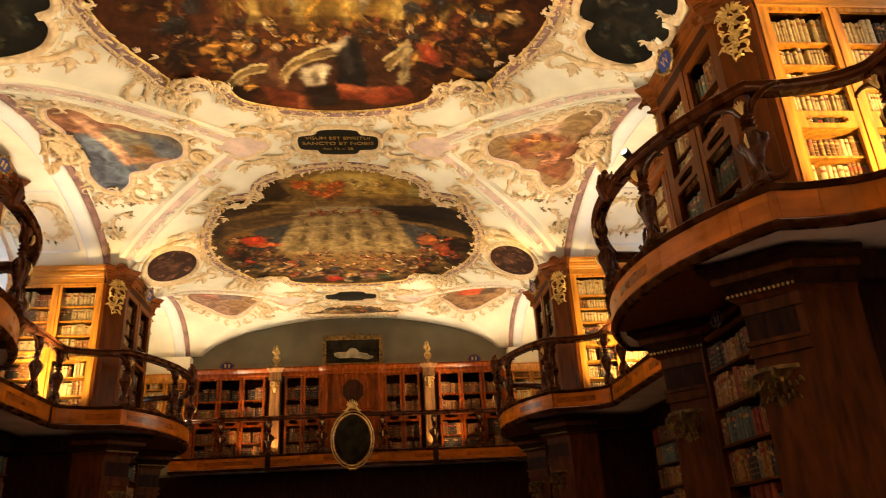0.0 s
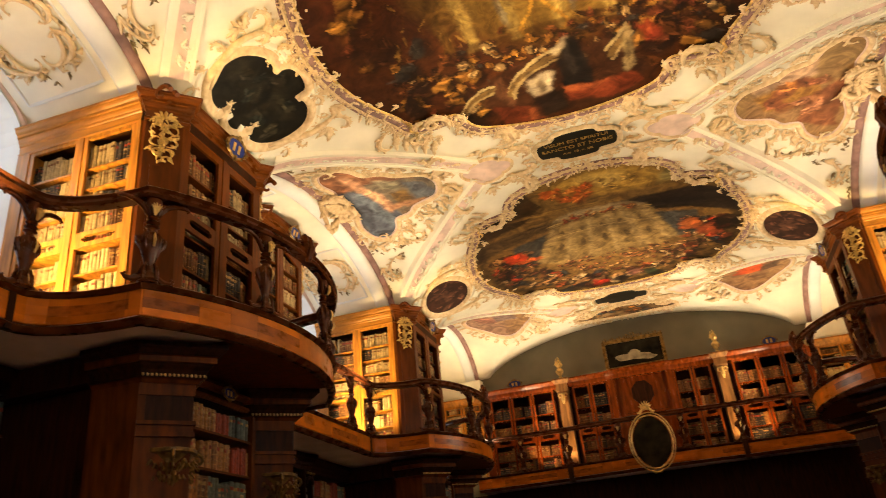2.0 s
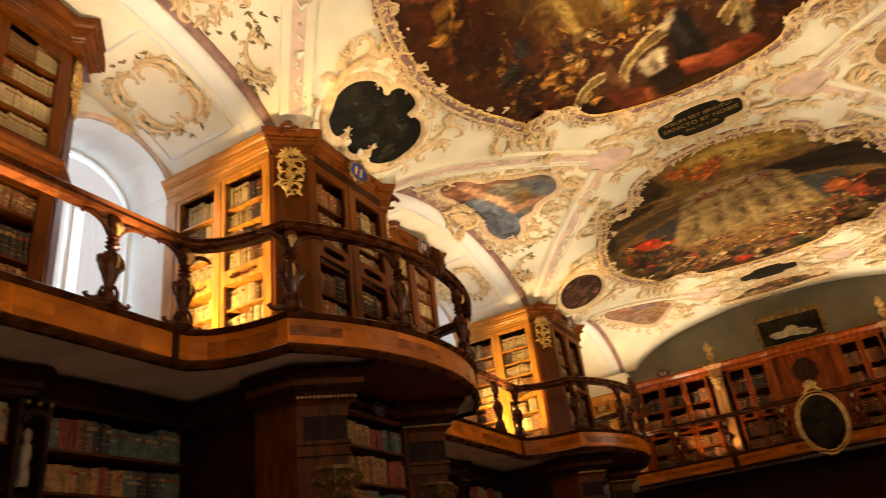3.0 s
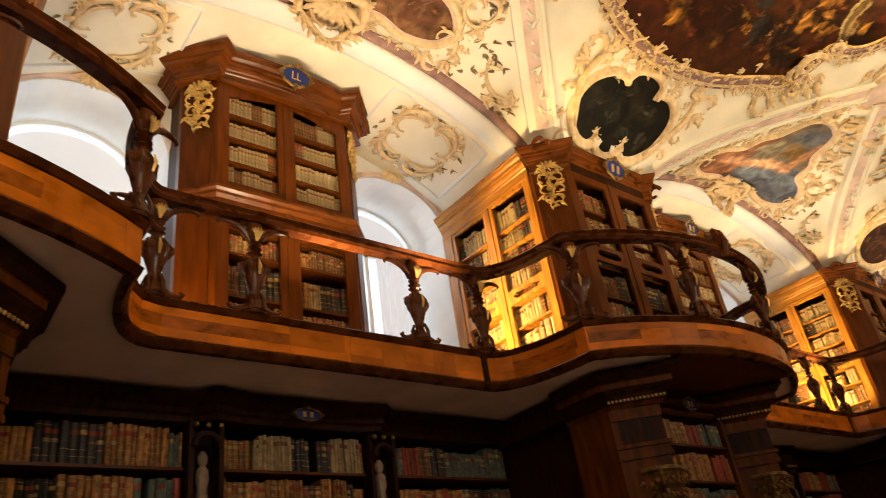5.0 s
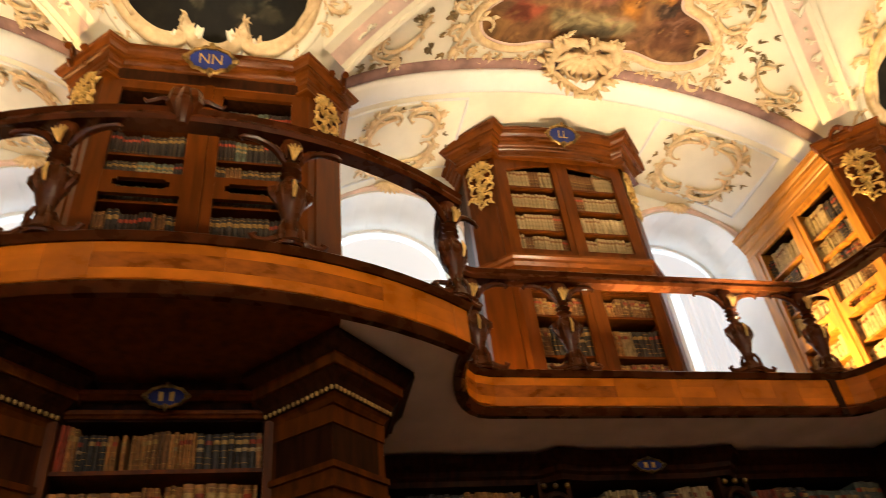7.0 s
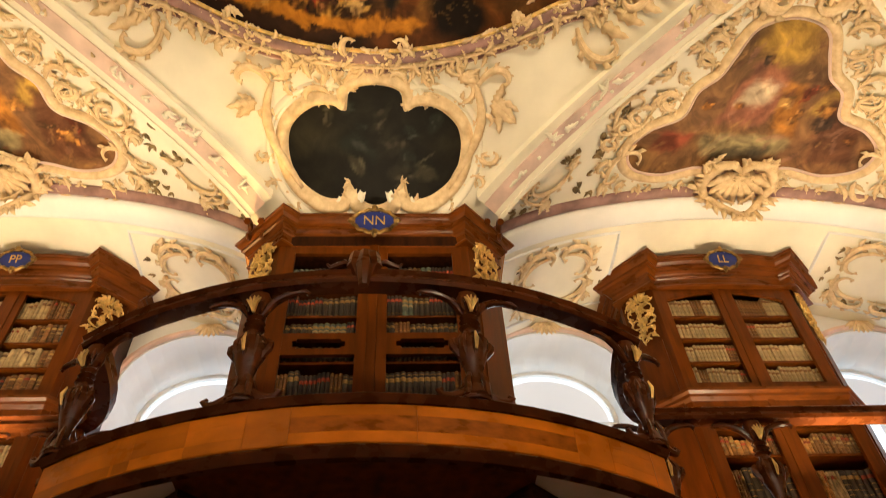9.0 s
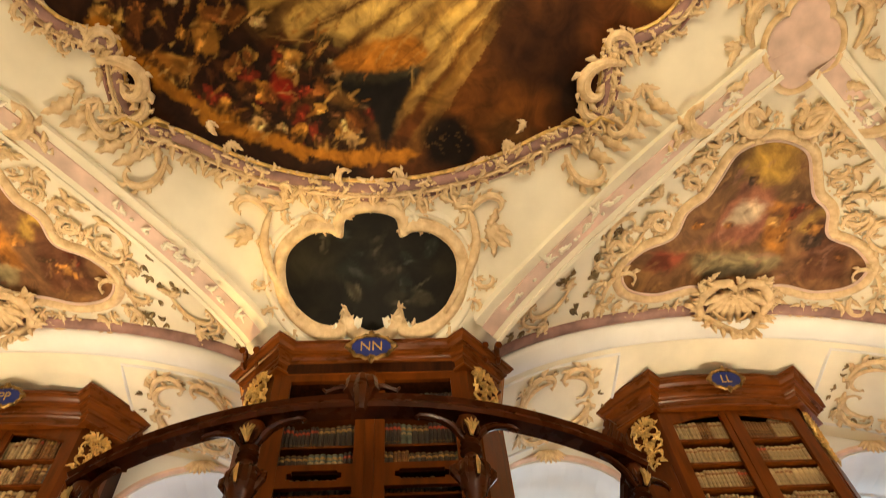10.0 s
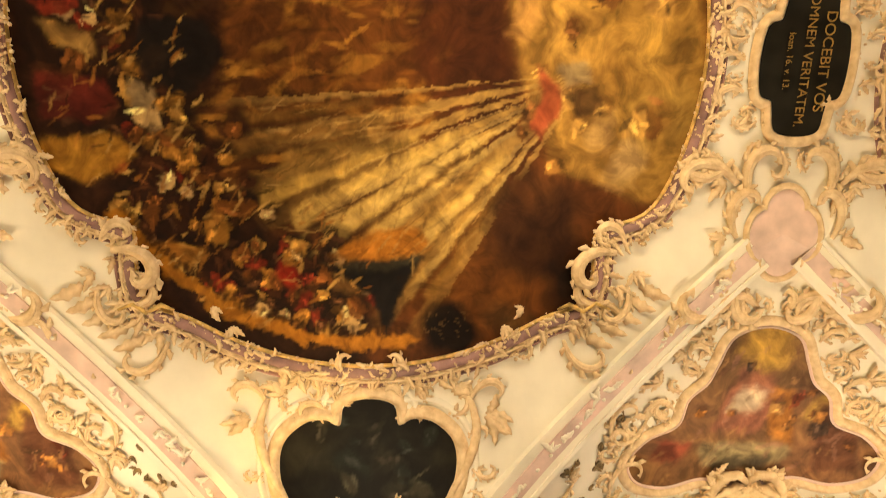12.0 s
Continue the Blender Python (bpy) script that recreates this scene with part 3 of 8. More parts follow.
def rocaille_along(rel, pts, step, size, out0=0.05, dense=1.0, inward=True):
    """Scrolls, leaves and buds in changing rhythm along an outline."""
    nm = loop_normals(pts)
    length, last, k = 0.0, 0.0, 0
    n = len(pts)
    for i in range(n):
        p, q = Vector(pts[i]), Vector(pts[(i + 1) % n])
        length += (q - p).length
        if length - last < step * rel.rng.uniform(0.75, 1.25):
            continue
        last = length
        k += 1
        nx, ny = nm[i]
        ang = math.atan2(ny, nx)
        tan = ang + math.pi / 2
        s = size * rel.rng.uniform(0.7, 1.25)
        side = 1 if k % 2 else -1
        x, y = p.x + nx * out0, p.y + ny * out0
        rel.scroll(x, y, tan + (0 if side > 0 else math.pi) - side * 0.75, s, -side if inward and rel.rng.random() < 0.45 else side * -1 if not inward else side)
        if inward and rel.rng.random() < 0.7:
            rel.spray(x - nx * 0.03, y - ny * 0.03, ang + math.pi + rel.rng.uniform(-0.5, 0.5), s * 0.55, 4)
        rel.spray(x + nx * 0.04, y + ny * 0.04, ang + rel.rng.uniform(-0.7, 0.7), s * 0.6, 4)
        for _ in range(int(4 * dense)):
            rel.bud(x + rel.rng.uniform(-0.08, 0.08), y + rel.rng.uniform(-0.08, 0.08), rel.rng.uniform(0.012, 0.024) * size / 0.22, 0.035)


def crust(rel, pts, o0, o1, step=0.045):
    """A close crust of small leaves and flowers along a band."""
    nm = loop_normals(pts)
    n = len(pts)
    acc = 0.0
    for i in range(n):
        p, q = Vector(pts[i]), Vector(pts[(i + 1) % n])
        acc += (q - p).length
        while acc > step:
            acc -= step
            nx, ny = nm[i]
            o = rel.rng.uniform(o0, o1)
            x, y = p.x + nx * o, p.y + ny * o
            a = rel.rng.uniform(0, 6.28)
            rel.leaf(x, y, a, rel.rng.uniform(0.06, 0.13), rel.rng.uniform(-2, 2), 0.045)
            if rel.rng.random() < 0.5:
                rel.leaf(x, y, math.atan2(ny, nx) + rel.rng.uniform(-0.8, 0.8), rel.rng.uniform(0.08, 0.16), rel.rng.uniform(-1.5, 1.5), 0.03)
            if rel.rng.random() < 0.16:
                for _ in range(7):
                    rel.bud(x + rel.rng.gauss(0, 0.03), y + rel.rng.gauss(0, 0.03), rel.rng.uniform(0.010, 0.018), 0.06)


FLESH = [(120, 76, 34), (150, 104, 48), (92, 40, 22), (70, 48, 30), (140, 92, 36), (60, 44, 34), (168, 128, 70), (104, 66, 30)]


def paint_light_rays(cv, yc):
    """Gold light falling in a fan over a crowd."""
    cv.mottle((104, 62, 22), 6, 0.40, 0.75, 0.8)
    cv.mottle((34, 17, 8), 7, 0.50, 0.8, 0.8)
    cv.strokes(420, lambda g: (g.uniform(-1.0, 1.6), yc + g.uniform(-1.7, 0.6)), [(150, 104, 38), (90, 50, 16), (170, 122, 46), (44, 22, 9), (120, 74, 24)], 0.16, 0.035, lambda x, y: 1.35, 0.75)
    # sunlit cloud, dark pillar of smoke and the pale billow beside it
    cv.poly((150, 116, 52), [(0.64, yc +1.00), (0.69, yc +2.60), (-0.64, yc +2.73), (-1.16, yc +2.31), (-1.02, yc +1.87), (-0.89, yc +1.48), (-0.09, yc +1.16)], 0.92, 22)
    cv.blob((178, 142, 66), 0.18, yc +2.17, 0.42, 0.32, 0.4, 0.8, 0.7, 0.7)
    cv.blob((160, 128, 60), -0.42, yc +2.37, 0.36, 0.27, 0.4, 0.8, 0.7, 0.7)
    cv.blob((186, 152, 92), -0.65, yc +1.84, 0.30, 0.22, 0.4, 0.8, 0.7, 0.7)
    cv.blob((196, 164, 106), -0.83, yc +2.09, 0.28, 0.21, 0.4, 0.8, 0.7, 0.7)
    cv.blob((186, 146, 70), 0.17, yc +1.50, 0.30, 0.22, 0.4, 0.8, 0.7, 0.7)
    cv.blob((120, 88, 38), -0.12, yc +1.97, 0.20, 0.15, 0.4, 0.8, 0.7, 0.7)
    cv.blob((196, 150, 80), 0.28, yc +1.19, 0.20, 0.15, 0.4, 0.8, 0.7, 0.7)
    cv.poly((66, 32, 12), [(0.70, yc +0.38), (0.72, yc +0.99), (-0.10, yc +1.10), (-0.75, yc +1.38), (-1.03, yc +1.03), (-0.90, yc +0.79), (-0.63, yc +0.52), (-0.07, yc +0.35)], 0.92, 22)
    # the fan of light
    cv.rays(-0.15, yc + 1.75, radians(-148), radians(-95), 7, 2.9, (176, 144, 76), 0.6, 0.7)
    cv.poly((120, 92, 44), [(-0.57, yc +0.12), (-0.69, yc +0.16), (-0.99, yc -0.68), (-0.81, yc -0.73)], 0.85)
    cv.poly((56, 30, 11), [(-0.69, yc +0.16), (-0.73, yc +0.17), (-1.00, yc -0.54), (-0.95, yc -0.56)], 0.6)
    cv.poly((160, 130, 62), [(-0.64, yc +0.38), (-0.71, yc +0.41), (-1.27, yc -0.88), (-1.13, yc -0.92)], 0.85)
    cv.poly((56, 30, 11), [(-0.71, yc +0.41), (-0.74, yc +0.42), (-1.27, yc -0.72), (-1.21, yc -0.74)], 0.6)
    cv.poly((182, 152, 80), [(-0.61, yc +0.71), (-0.68, yc +0.74), (-1.43, yc -0.61), (-1.26, yc -0.68)], 0.85)
    cv.poly((56, 30, 11), [(-0.68, yc +0.74), (-0.70, yc +0.75), (-1.40, yc -0.47), (-1.36, yc -0.49)], 0.6)
    cv.poly((196, 166, 92), [(-0.66, yc +0.83), (-0.72, yc +0.88), (-1.77, yc -0.64), (-1.58, yc -0.75)], 0.85)
    cv.poly((56, 30, 11), [(-0.72, yc +0.88), (-0.74, yc +0.89), (-1.72, yc -0.49), (-1.68, yc -0.52)], 0.6)
    cv.poly((186, 154, 80), [(-0.75, yc +0.90), (-0.79, yc +0.93), (-1.82, yc -0.33), (-1.70, yc -0.41)], 0.85)
    cv.poly((56, 30, 11), [(-0.79, yc +0.93), (-0.81, yc +0.94), (-1.76, yc -0.19), (-1.73, yc -0.22)], 0.6)
    cv.poly((150, 116, 54), [(-0.78, yc +0.98), (-0.80, yc +1.00), (-1.70, yc +0.00), (-1.64, yc -0.04)], 0.85)
    cv.poly((56, 30, 11), [(-0.80, yc +1.00), (-0.81, yc +1.01), (-1.64, yc +0.12), (-1.62, yc +0.10)], 0.6)
    cv.poly((190, 158, 82), [(-0.80, yc +1.06), (-0.85, yc +1.11), (-1.89, yc +0.18), (-1.76, yc +0.06)], 0.85)
    cv.poly((56, 30, 11), [(-0.85, yc +1.11), (-0.85, yc +1.12), (-1.82, yc +0.28), (-1.80, yc +0.26)], 0.6)
    cv.poly((160, 126, 58), [(-0.90, yc +1.10), (-0.92, yc +1.13), (-2.00, yc +0.29), (-1.94, yc +0.23)], 0.85)
    cv.poly((56, 30, 11), [(-0.92, yc +1.13), (-0.93, yc +1.14), (-1.92, yc +0.39), (-1.90, yc +0.37)], 0.6)
    cv.poly((128, 96, 42), [(-1.01, yc +1.10), (-1.04, yc +1.13), (-2.02, yc +0.47), (-1.96, yc +0.40)], 0.85)
    cv.poly((56, 30, 11), [(-1.04, yc +1.13), (-1.04, yc +1.14), (-1.93, yc +0.55), (-1.92, yc +0.54)], 0.6)
    cv.poly((112, 80, 34), [(-0.37, yc -0.00), (-0.43, yc +0.01), (-0.62, yc -1.03), (-0.51, yc -1.04)], 0.85)
    cv.poly((56, 30, 11), [(-0.43, yc +0.01), (-0.47, yc +0.01), (-0.65, yc -0.88), (-0.59, yc -0.89)], 0.6)
    cv.poly((100, 70, 30), [(-0.48, yc +0.10), (-0.53, yc +0.11), (-0.86, yc -1.26), (-0.78, yc -1.27)], 0.85)
    cv.poly((56, 30, 11), [(-0.53, yc +0.11), (-0.56, yc +0.12), (-0.89, yc -1.10), (-0.83, yc -1.11)], 0.6)
    cv.blob((54, 29, 12), -1.36, yc +1.35, 0.52, 0.46, 0.2, 0.97, 0.35, 0.3)
    cv.blob((84, 50, 22), -1.03, yc +1.40, 0.24, 0.2, 0.2, 0.6, 0.8, 0.5)
    cv.blob((22, 13, 7), -1.85, yc +1.64, 0.32, 0.3, 0.5, 0.95, 0.6, 0.4)
    cv.blob((96, 68, 36), -2.16, yc +1.13, 0.16, 0.26, 0.3, 0.8, 0.7, 0.5)
    cv.rays(-0.15, yc + 1.75, radians(-142), radians(-112), 5, 2.6, (200, 172, 104), 0.4, 0.1)
    cv.crowd(26, lambda g: (g.uniform(-0.9, 1.4), yc + g.uniform(1.2, 2.3)), [(170, 132, 66), (140, 100, 46), (186, 152, 92), (96, 62, 28)], 0.13, 1.5, (110, 78, 34))
    # robed crowds below
    robes = [(150, 106, 40), (104, 62, 24), (176, 134, 62), (60, 32, 14), (38, 20, 10), (120, 40, 22), (190, 158, 104), (84, 54, 30)]
    cv.poly((34, 17, 9), [(0.53, yc -2.63), (0.58, yc -1.08), (-0.31, yc -1.17), (-0.75, yc -1.54), (-1.47, yc -0.79), (-1.76, yc -0.44), (-2.15, yc +0.02), (-2.57, yc -0.07), (-2.45, yc -1.30), (-1.52, yc -2.13), (-0.77, yc -2.81)], 0.92, 22)
    cv.crowd(85, lambda g: ((lambda a, q: (-q * math.cos(a), yc - q * 1.05 * math.sin(a)))(g.uniform(0.15, 1.75), g.uniform(1.5, 2.35))), robes, 0.10, 1.7, (22, 11, 6))
    cv.crowd(70, lambda g: (g.uniform(-2.2, -1.55), yc + g.uniform(-1.1, 0.15)), robes, 0.075, 1.6, (22, 11, 6))
    cv.crowd(30, lambda g: (g.uniform(-1.4, -0.6), yc + g.uniform(-1.9, -1.0)), robes[:5], 0.085, 1.7, (40, 20, 9))
    cv.poly((20, 16, 15), [(0.25, yc -1.71), (0.18, yc -1.23), (-0.10, yc -1.12), (-0.36, yc -1.39), (-0.28, yc -1.72), (0.00, yc -1.82)], 0.92)
    cv.poly((84, 28, 20), [(-0.22, yc -2.53), (-0.25, yc -2.04), (-0.46, yc -1.98), (-0.59, yc -2.16), (-0.57, yc -2.53)], 0.92)
    cv.poly((146, 114, 60), [(0.19, yc -2.48), (0.08, yc -2.09), (-0.08, yc -2.07), (-0.01, yc -2.39)], 0.92)
    cv.poly((150, 128, 92), [(-0.28, yc -1.86), (-0.32, yc -1.66), (-0.49, yc -1.65), (-0.45, yc -1.84)], 0.92)
    cv.poly((170, 122, 40), [(-0.72, yc -2.55), (-0.67, yc -1.96), (-0.84, yc -1.81), (-1.07, yc -2.21), (-0.94, yc -2.54)], 0.92)
    cv.poly((140, 92, 30), [(-1.48, yc -1.86), (-1.57, yc -1.34), (-1.76, yc -1.48), (-1.66, yc -1.83)], 0.92)
    # black cloth under its gold canopy
    cv.poly((18, 15, 16), [(-1.71, yc -0.37), (-1.62, yc +0.43), (-1.90, yc +0.28), (-2.31, yc +0.13), (-1.95, yc +0.00)], 1.0)
    cv.poly((160, 104, 32), [(-1.63, yc -0.37), (-1.46, yc -0.07), (-1.37, yc +0.30), (-1.51, yc +0.51), (-1.63, yc +0.40), (-1.67, yc +0.02)], 0.95)
    cv.poly((52, 50, 40), [(-1.69, yc -0.30), (-1.63, yc +0.40), (-1.70, yc +0.35), (-1.76, yc -0.07)], 0.9)
    cv.poly((150, 36, 20), [(-1.66, yc -0.76), (-1.76, yc -0.58), (-1.95, yc -0.63), (-1.80, yc -0.75)], 0.9)
    cv.poly((150, 72, 44), [(-0.07, yc +1.30), (-0.22, yc +1.46), (-0.41, yc +1.54), (-0.72, yc +1.36), (-0.55, yc +1.28), (-0.35, yc +1.37)], 0.95)
    cv.poly((150, 130, 94), [(-0.09, yc +1.45), (-0.04, yc +1.70), (-0.21, yc +1.76), (-0.26, yc +1.56)], 0.9)
    cv.poly((50, 32, 18), [(-0.30, yc +1.58), (-0.21, yc +1.80), (-0.43, yc +1.86), (-0.50, yc +1.64)], 0.85)
    cv.crowd(10, lambda g: (g.uniform(0.5, 0.9), yc + g.uniform(0.6, 1.3)), [(190, 140, 76), (150, 92, 40)], 0.09, 1.6, (80, 44, 16))
    cv.crowd(40, lambda g: (g.uniform(0.9, 2.2), yc + g.uniform(-1.8, 1.8)), robes, 0.12)
    # gilded rim of steps, and the dark bush
    for i in range(44):
        k = i / 43
        a = -0.12 + 1.1 * k
        cv.blob((168, 112, 32), -2.33 * math.cos(a), yc - 2.42 * math.sin(a), 0.10, 0.05, a + 1.6 + math.sin(i), 0.9, 0.5, 0.7)
        cv.blob((60, 34, 10), -2.25 * math.cos(a), yc - 2.33 * math.sin(a), 0.06, 0.03, a, 0.8, 0.6, 0.6)
    cv.blob((22, 14, 9), -2.24, yc + 0.64, 0.24, 0.27, 0, 1, 0.3, 0.3)
    cv.warp(0.008, 20)
    r = cv.rng
    for i in range(30):
        cv.blob((104, 80, 48), -2.22 + r.uniform(-0.1, 0.16), yc + 0.64 + r.uniform(-0.2, 0.2), 0.018, 0.010, r.uniform(0, 3), 0.6, 0.6)
    cv.strokes(200, lambda g: ((lambda a, q: (-q * math.cos(a), yc - q * 1.05 * math.sin(a)))(g.uniform(0.0, 1.75), g.uniform(1.3, 2.35))), [(196, 158, 84), (24, 12, 6), (150, 100, 40)], 0.08, 0.014, lambda x, y: 0.8, 0.85)
    cv.strokes(120, lambda g: (g.uniform(-1.7, -0.4), yc + g.uniform(-0.8, 0.9)), [(186, 154, 86), (70, 40, 15)], 0.16, 0.012, lambda x, y: math.atan2(y - yc - 1.75, x - 0.05), 0.5)
    cv.warp(0.008, 60)


def paint_assembly(cv, yc):
    """A gold hall over a brown crowd behind a pale curved balustrade."""
    cv.mottle((82, 46, 20), 5, 0.4, 0.75, 0.8)
    cv.mottle((36, 18, 10), 6, 0.5, 0.8, 0.8)
    cv.blob((142, 112, 50), 0.1, yc - 0.3, 1.4, 1.6, 0, 0.95, 0.5, 0.3)
    for i in range(10):
        x = -1.15 + 0.26 * i
        cv.poly((176, 148, 80) if i % 2 else (104, 76, 32), [(x, yc - 1.8), (x + 0.13, yc - 1.8), (x * 1.06 + 0.14, yc + 0.85), (x * 1.06, yc + 0.85)], 0.75)
    # the throne between two grey statues
    for s in (-1, 1):
        for k in range(26):
            a = k / 25
            cv.blob((190, 140, 50), s * (0.16 + 0.10 * math.sin(a * 9)), yc - 0.35 + 1.25 * a, 0.035, 0.035, 0, 0.9, 0.5)
        cv.blob((120, 106, 82), s * 0.42, yc + 0.35, 0.08, 0.34, 0.15 * s, 0.95, 0.4, 0.4)
        cv.blob((158, 142, 112), s * 0.40, yc + 0.3, 0.04, 0.24, 0.1 * s, 0.9, 0.4, 0.5)
    cv.poly((66, 36, 16), [(-2.3, yc - 0.6), (-1.25, yc + 0.7), (1.25, yc + 0.7), (2.3, yc - 0.6), (2.3, yc + 2.6), (-2.3, yc + 2.6)], 0.6)
    robes = [(120, 82, 34), (150, 106, 44), (84, 48, 22), (60, 34, 18), (42, 24, 14), (48, 44, 40), (156, 128, 84), (96, 50, 28), (132, 92, 40)]
    cv.crowd(210, lambda g: (g.uniform(-2.0, 2.0), yc + 1.05 + g.normal(0, 0.18)), robes, 0.06, 1.7, (26, 14, 8))
    cv.crowd(90, lambda g: (g.choice([-1, 1]) * g.uniform(0.95, 2.1), yc + g.uniform(0.3, 2.1)), robes, 0.1, 2.0, (26, 14, 8))
    cv.crowd(40, lambda g: (g.choice([-1, 1]) * g.uniform(1.4, 2.2), yc + g.uniform(-1.6, 0.4)), robes, 0.11, 2.2, (30, 16, 9))
    # floor of the tribune and its drapes
    cv.poly((58, 34, 20), [(-1.2, yc + 1.55), (-0.5, yc + 1.3), (0.7, yc + 1.25), (1.2, yc + 1.9), (0.8, yc + 2.6), (-0.8, yc + 2.6)], 0.9)
    cv.poly((96, 44, 24), [(-0.95, yc + 2.0), (-0.45, yc + 2.25), (-0.5, yc + 2.7), (-0.9, yc + 2.6)], 0.95)
    cv.poly((146, 78, 44), [(-0.5, yc + 2.35), (-0.36, yc + 2.2), (-0.34, yc + 2.6), (-0.55, yc + 2.6)], 0.9)
    cv.poly((112, 50, 28), [(0.0, yc + 1.95), (0.4, yc + 2.1), (0.95, yc + 2.0), (1.05, yc + 2.25), (0.6, yc + 2.5), (0.1, yc + 2.35)], 0.95)
    cv.poly((156, 84, 48), [(0.02, yc + 1.95), (0.4, yc + 2.1), (0.75, yc + 2.05), (0.4, yc + 2.2), (0.1, yc + 2.15)], 0.9)
    cv.poly((96, 62, 40), [(-0.88, yc + 1.6), (-0.72, yc + 1.45), (-0.58, yc + 1.95), (-0.72, yc + 2.2)], 0.95)
    # the balustrade: pale cornice lines and its openings
    for rr, col, w in ((0.0, (178, 158, 112), 0.032), (0.10, (112, 88, 50), 0.05), (0.18, (160, 138, 94), 0.025)):
        for i in range(70):
            a = 0.1 + 1.45 * i / 69
            cv.blob(col, 0.28 - 0.92 * math.cos(a), yc + 1.85 + rr - 0.62 * math.sin(a), w * 1.4, w, 0, 0.95, 0.5)
        for i in range(24):
            k = i / 23
            cv.blob(col, -1.35 + 0.5 * k, yc + 1.9 + rr * 0.8 - 0.32 * k - 0.1 * math.sin(3.1 * k), w * 1.2, w, -0.6, 0.95, 0.5)
            cv.blob(col, 0.66 + 0.27 * k + rr * 0.3, yc + 1.5 - 0.45 * k + rr, w, w, 0, 0.95, 0.5)
    cv.poly((158, 138, 96), [(0.86, yc + 1.12), (0.96, yc + 1.05), (0.98, yc + 1.85), (0.84, yc + 2.0)], 0.9)
    cv.poly((92, 74, 46), [(0.89, yc + 1.3), (0.94, yc + 1.25), (0.95, yc + 1.7), (0.88, yc + 1.8)], 0.9)
    # the black-robed figure and a pale one
    cv.poly((24, 20, 18), [(0.02, yc + 1.5), (0.2, yc + 1.1), (0.36, yc + 1.0), (0.44, yc + 2.08), (0.02, yc + 2.0)], 1.0)
    cv.poly((52, 46, 42), [(0.12, yc + 1.4), (0.22, yc + 1.15), (0.26, yc + 1.7), (0.16, yc + 1.9)], 0.8)
    cv.poly((184, 168, 138), [(0.0, yc + 1.22), (0.22, yc + 1.04), (0.18, yc + 1.25), (0.04, yc + 1.35)], 0.9)
    cv.poly((176, 160, 132), [(-0.42, yc + 1.72), (-0.2, yc + 1.6), (-0.05, yc + 1.62), (-0.12, yc + 2.0), (-0.4, yc + 2.08)], 0.95)
    cv.poly((112, 94, 70), [(-0.3, yc + 1.8), (-0.22, yc + 1.68), (-0.2, yc + 1.98), (-0.3, yc + 2.04)], 0.9)
    cv.poly((28, 22, 18), [(-0.42, yc + 2.1), (0.0, yc + 2.05), (0.05, yc + 2.5), (-0.4, yc + 2.6)], 0.85)
    cv.poly((130, 50, 30), [(1.05, yc + 1.15), (1.2, yc + 1.05), (1.32, yc + 1.4), (1.15, yc + 1.45)], 0.9)
    cv.blob((24, 14, 8), -1.35, yc + 2.2, 0.3, 0.3, 0, 0.9, 0.5, 0.4)
    cv.mottle((30, 14, 8), 4, 0.6, 0.85, 0.5)
    cv.strokes(160, lambda g: (g.uniform(-1.9, 1.9), yc + g.uniform(-1.6, 1.0)), [(176, 138, 64), (120, 84, 32), (84, 50, 20)], 0.12, 0.014, lambda x, y: math.pi / 2, 0.5)
    cv.warp(0.010, 20)
    cv.warp(0.008, 60)


